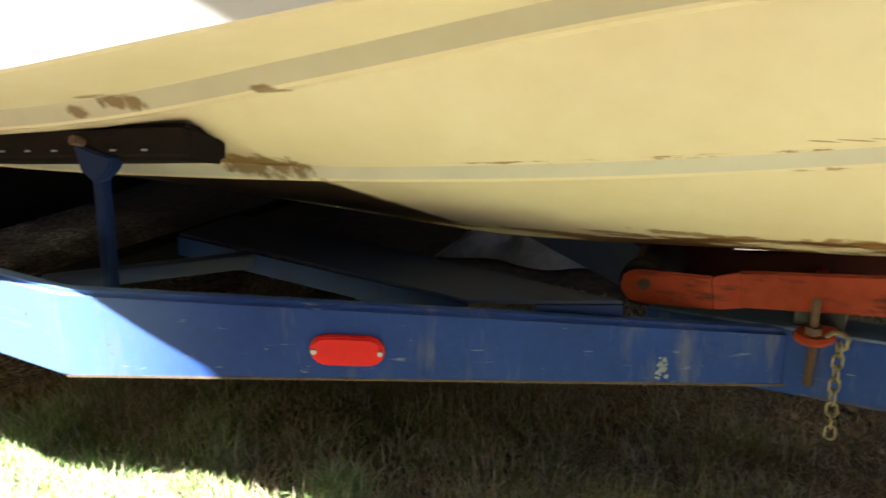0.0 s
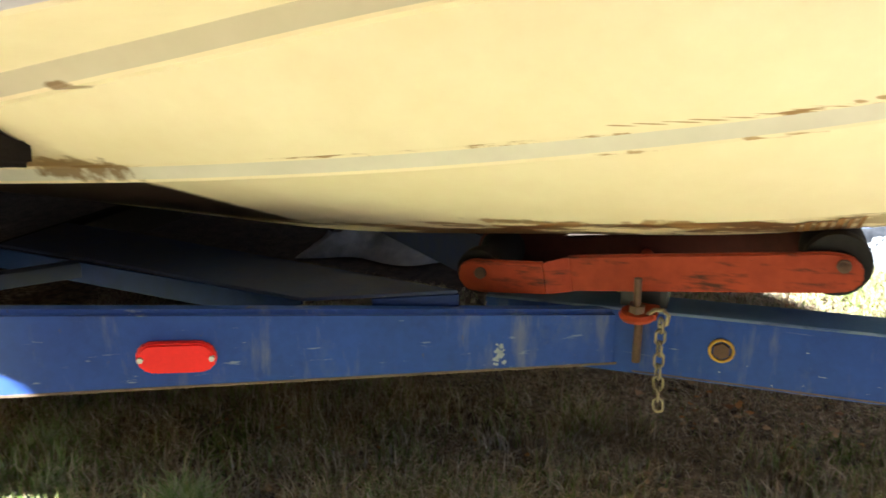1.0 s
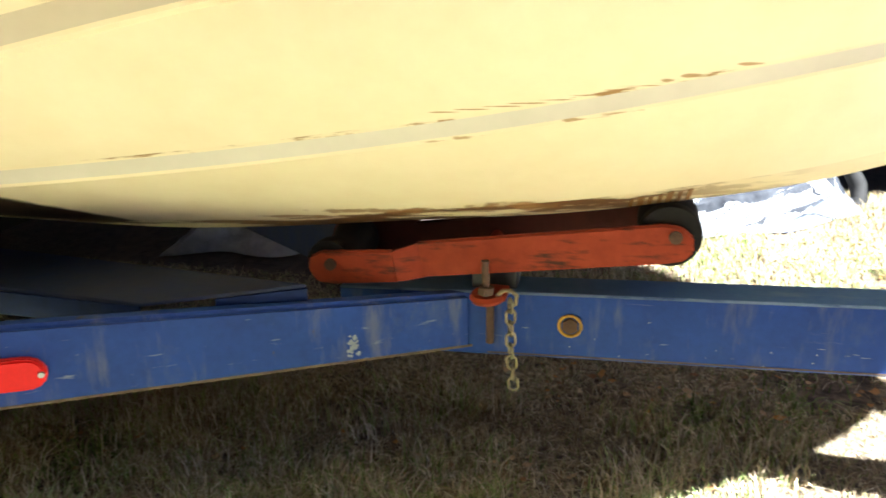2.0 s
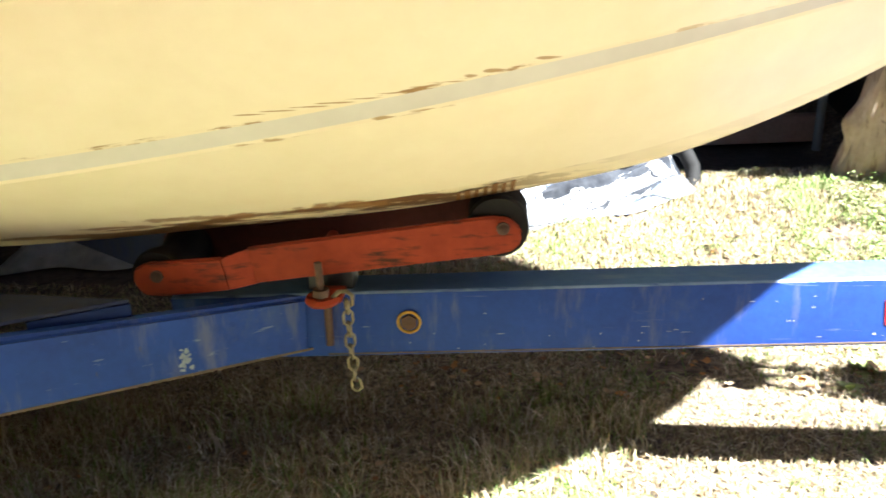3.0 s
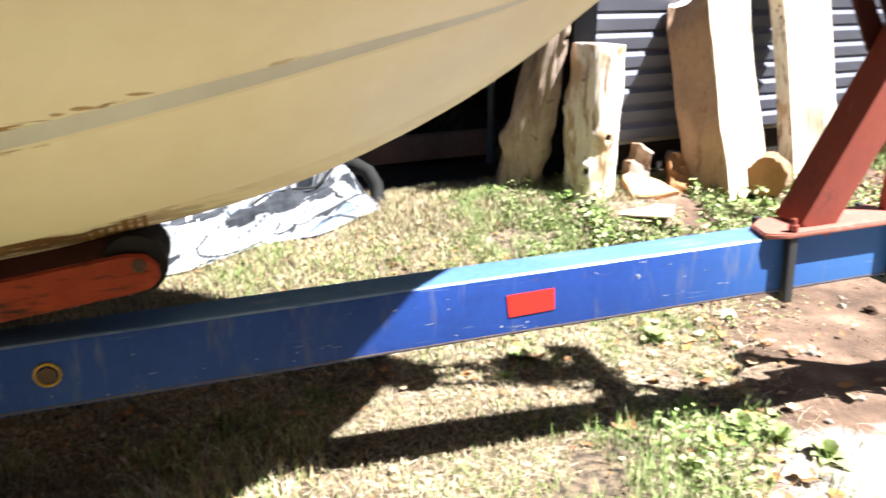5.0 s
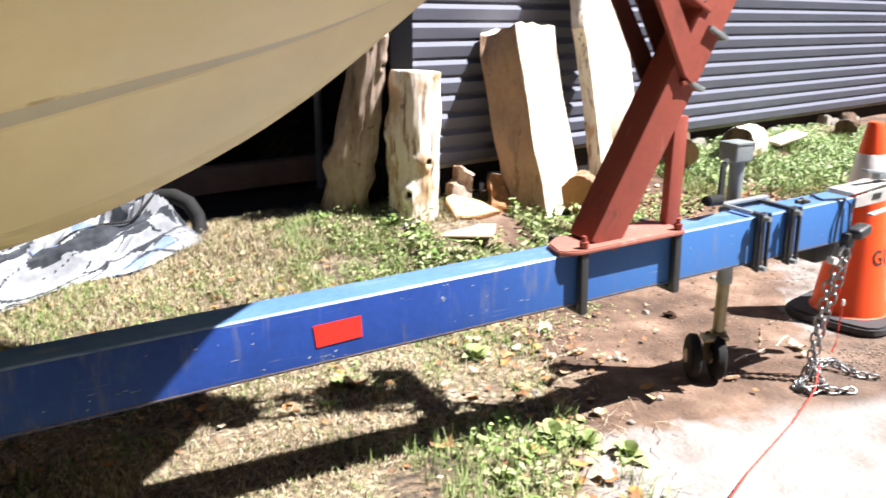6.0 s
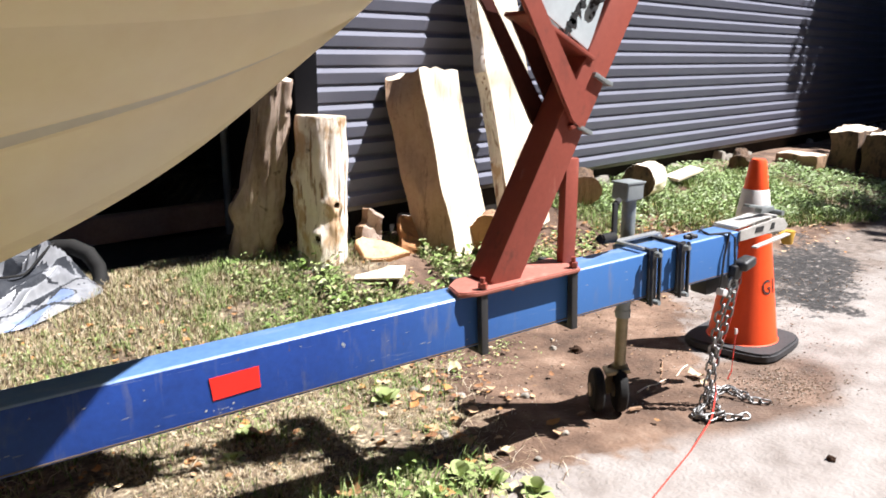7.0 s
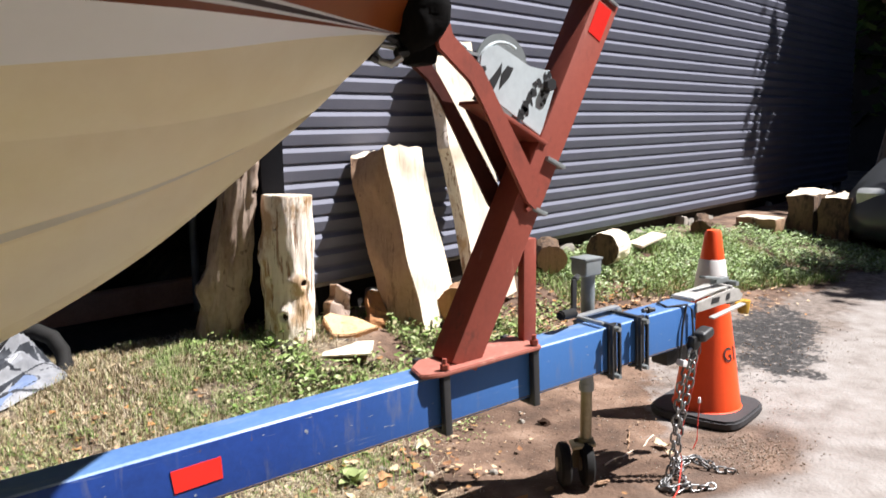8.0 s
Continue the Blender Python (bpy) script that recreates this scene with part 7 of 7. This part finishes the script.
blades("grass_tufts", GREEN_LIGHT, 900, weed_zone(0.22, 0.68, -0.30, 0.14, -0.2, 6.0), (0.03, 0.10), (0.0008, 0.0020), "long pale green grass at the lawn's edge", 18, 0.9)
blades("grass_tufts", GREEN_GRASS, 5000, weed_zone(-2.5, -1.45, -0.85, -0.42, -0.1, 5.0), (0.03, 0.08), (0.0008, 0.0018), "green grass tufts below the rail", 19, 0.8)
blades("straw_bits", STRAW, 900, lambda r: (lambda y: (0.64 + 0.42 * y + r.normal(0, 0.10), y))(r.uniform(-0.45, 1.0)), (0.015, 0.06), (0.0006, 0.0015), "loose straw at the lawn's edge", 25, 2.6)
weeds("ground_weeds", 900, weed_zone(1.7, 2.6, 1.0, 1.9, 0.15), (0.014, 0.03), (0.0, 0.03), "sparse green weeds by the wall", 14)
rnd = random.Random(77)
for k, (x, y, s, n) in enumerate(((0.67, 0.545, 0.085, 12), (0.53, 0.17, 0.075, 11), (0.60, 0.06, 0.085, 14), (0.66, 0.00, 0.07, 12), (0.50, 0.02, 0.07, 10), (0.23, 0.50, 0.06, 8), (0.16, 0.40, 0.05, 7), (1.70, 1.45, 0.08, 12), (0.40, -0.06, 0.06, 9), (-1.22, -0.62, 0.03, 4), (0.72, -0.08, 0.07, 10))):
    plant = thing("weed_plant", (x, y, ground_z(x, y)), "leafy green weed growing at the lawn's edge", "weed", "broadleaf weeds")
    base = Vector((x, y, ground_z(x, y)))
    s *= 0.85
    for j in range(n + 5):
        a = j * 2.4 + rnd.random()
        rise = rnd.uniform(0.2, 1.35)
        d = Vector((math.cos(a) * math.cos(rise), math.sin(a) * math.cos(rise), math.sin(rise)))
        L = s * rnd.uniform(0.7, 1.15)
        side = Vector((-math.sin(a), math.cos(a), 0))
        bm = bmesh.new()
        rows = []
        for q in range(7):
            t = q / 6
            w = L * 0.26 * math.sin(math.pi * min(1, t * 0.93 + 0.07)) ** 0.8 * (1 + 0.12 * math.sin(q * 2.5))
            p = base + d * L * t - Vector((0, 0, L * 0.35 * t * t))
            rows.append([bm.verts.new(p - side * w + Vector((0, 0, w * 0.35))), bm.verts.new(p), bm.verts.new(p + side * w + Vector((0, 0, w * 0.35)))])
        for r0, r1 in zip(rows, rows[1:]):
            bm.faces.new((r0[0], r0[1], r1[1], r1[0])), bm.faces.new((r0[1], r0[2], r1[2], r1[1]))
        part("leaf", bm, WEEDS, plant, smooth=0)


# ---- trees by the drive and behind the house ----
def tree(place, height, crown, seed, n, label, leaf=0.16, low=0.45):
    rnd = random.Random(seed)
    c = Vector(place)
    ob = thing("tree", c, label, "tree", "shade trees")
    limbs, tips = [], []
    trunk = [c + Vector((0.1 * math.sin(k), 0.1 * math.cos(k * 1.3), height * 0.6 * k / 6)) for k in range(7)]
    limbs.append(pipe(trunk, [0.16 - 0.014 * k for k in range(7)], 10))
    for k in range(11):
        start = trunk[3 + k % 4]
        a = k * 2.4 + rnd.random()
        end = c + Vector((math.cos(a) * crown[0] * rnd.uniform(0.45, 0.9), math.sin(a) * crown[1] * rnd.uniform(0.45, 0.9), height * rnd.uniform(low + 0.1, 0.95)))
        mid = start.lerp(end, 0.5) + Vector((0, 0, 0.25))
        limbs.append(pipe([start, mid, end], [0.06, 0.04, 0.015], 7))
        tips += [mid, end, start.lerp(end, 0.8)]
    part("trunk", shape(*limbs), BARK, ob)
    verts, faces = [], []
    for _ in range(n):
        t = rnd.choice(tips)
        p = t + Vector((rnd.gauss(0, crown[0] * 0.2), rnd.gauss(0, crown[1] * 0.2), rnd.gauss(0, height * 0.07)))
        if p.z < c.z + height * low:
            continue
        a, e = rnd.uniform(0, math.tau), rnd.uniform(-0.9, 0.9)
        u = Vector((math.cos(a) * math.cos(e), math.sin(a) * math.cos(e), math.sin(e))) * leaf * rnd.uniform(0.5, 1.1)
        v = Vector((-math.sin(a), math.cos(a), rnd.uniform(-0.6, 0.6))) * leaf * 0.4
        b = len(verts)
        verts += [tuple(p), tuple(p + u * 0.5 + v), tuple(p + u), tuple(p + u * 0.5 - v)]
        faces.append((b, b + 1, b + 2, b + 3))
    me = bpy.data.meshes.new("crown")
    me.from_pydata(verts, [], faces)
    me.materials.append(TREE_LEAF)
    crown_ob = new("crown", me)
    crown_ob.parent = ob
    crown_ob.matrix_parent_inverse = Matrix.Translation(c).inverted()
    crown_ob["kind"] = "stuff"


tree((10.75, 2.35, 0.0), 6.6, (2.3, 1.7), 3, 40000, "leafy shade tree beside the drive", 0.2)
tree((11.5, 4.2, 0.1), 6.0, (2.6, 2.6), 5, 9000, "dense dark tree past the end of the house", 0.22, 0.05)
tree((13.5, 1.5, 0.1), 7.0, (3.0, 3.0), 8, 9000, "dense dark tree across the drive", 0.22, 0.05)
# Unseen tree, added only to put shade on the drive by the car.
tree((8.1, -0.85, 0.0), 5.6, (0.95, 0.6), 12, 9000, "unseen slim tree added to shade the drive by the car", 0.15, 0.6)
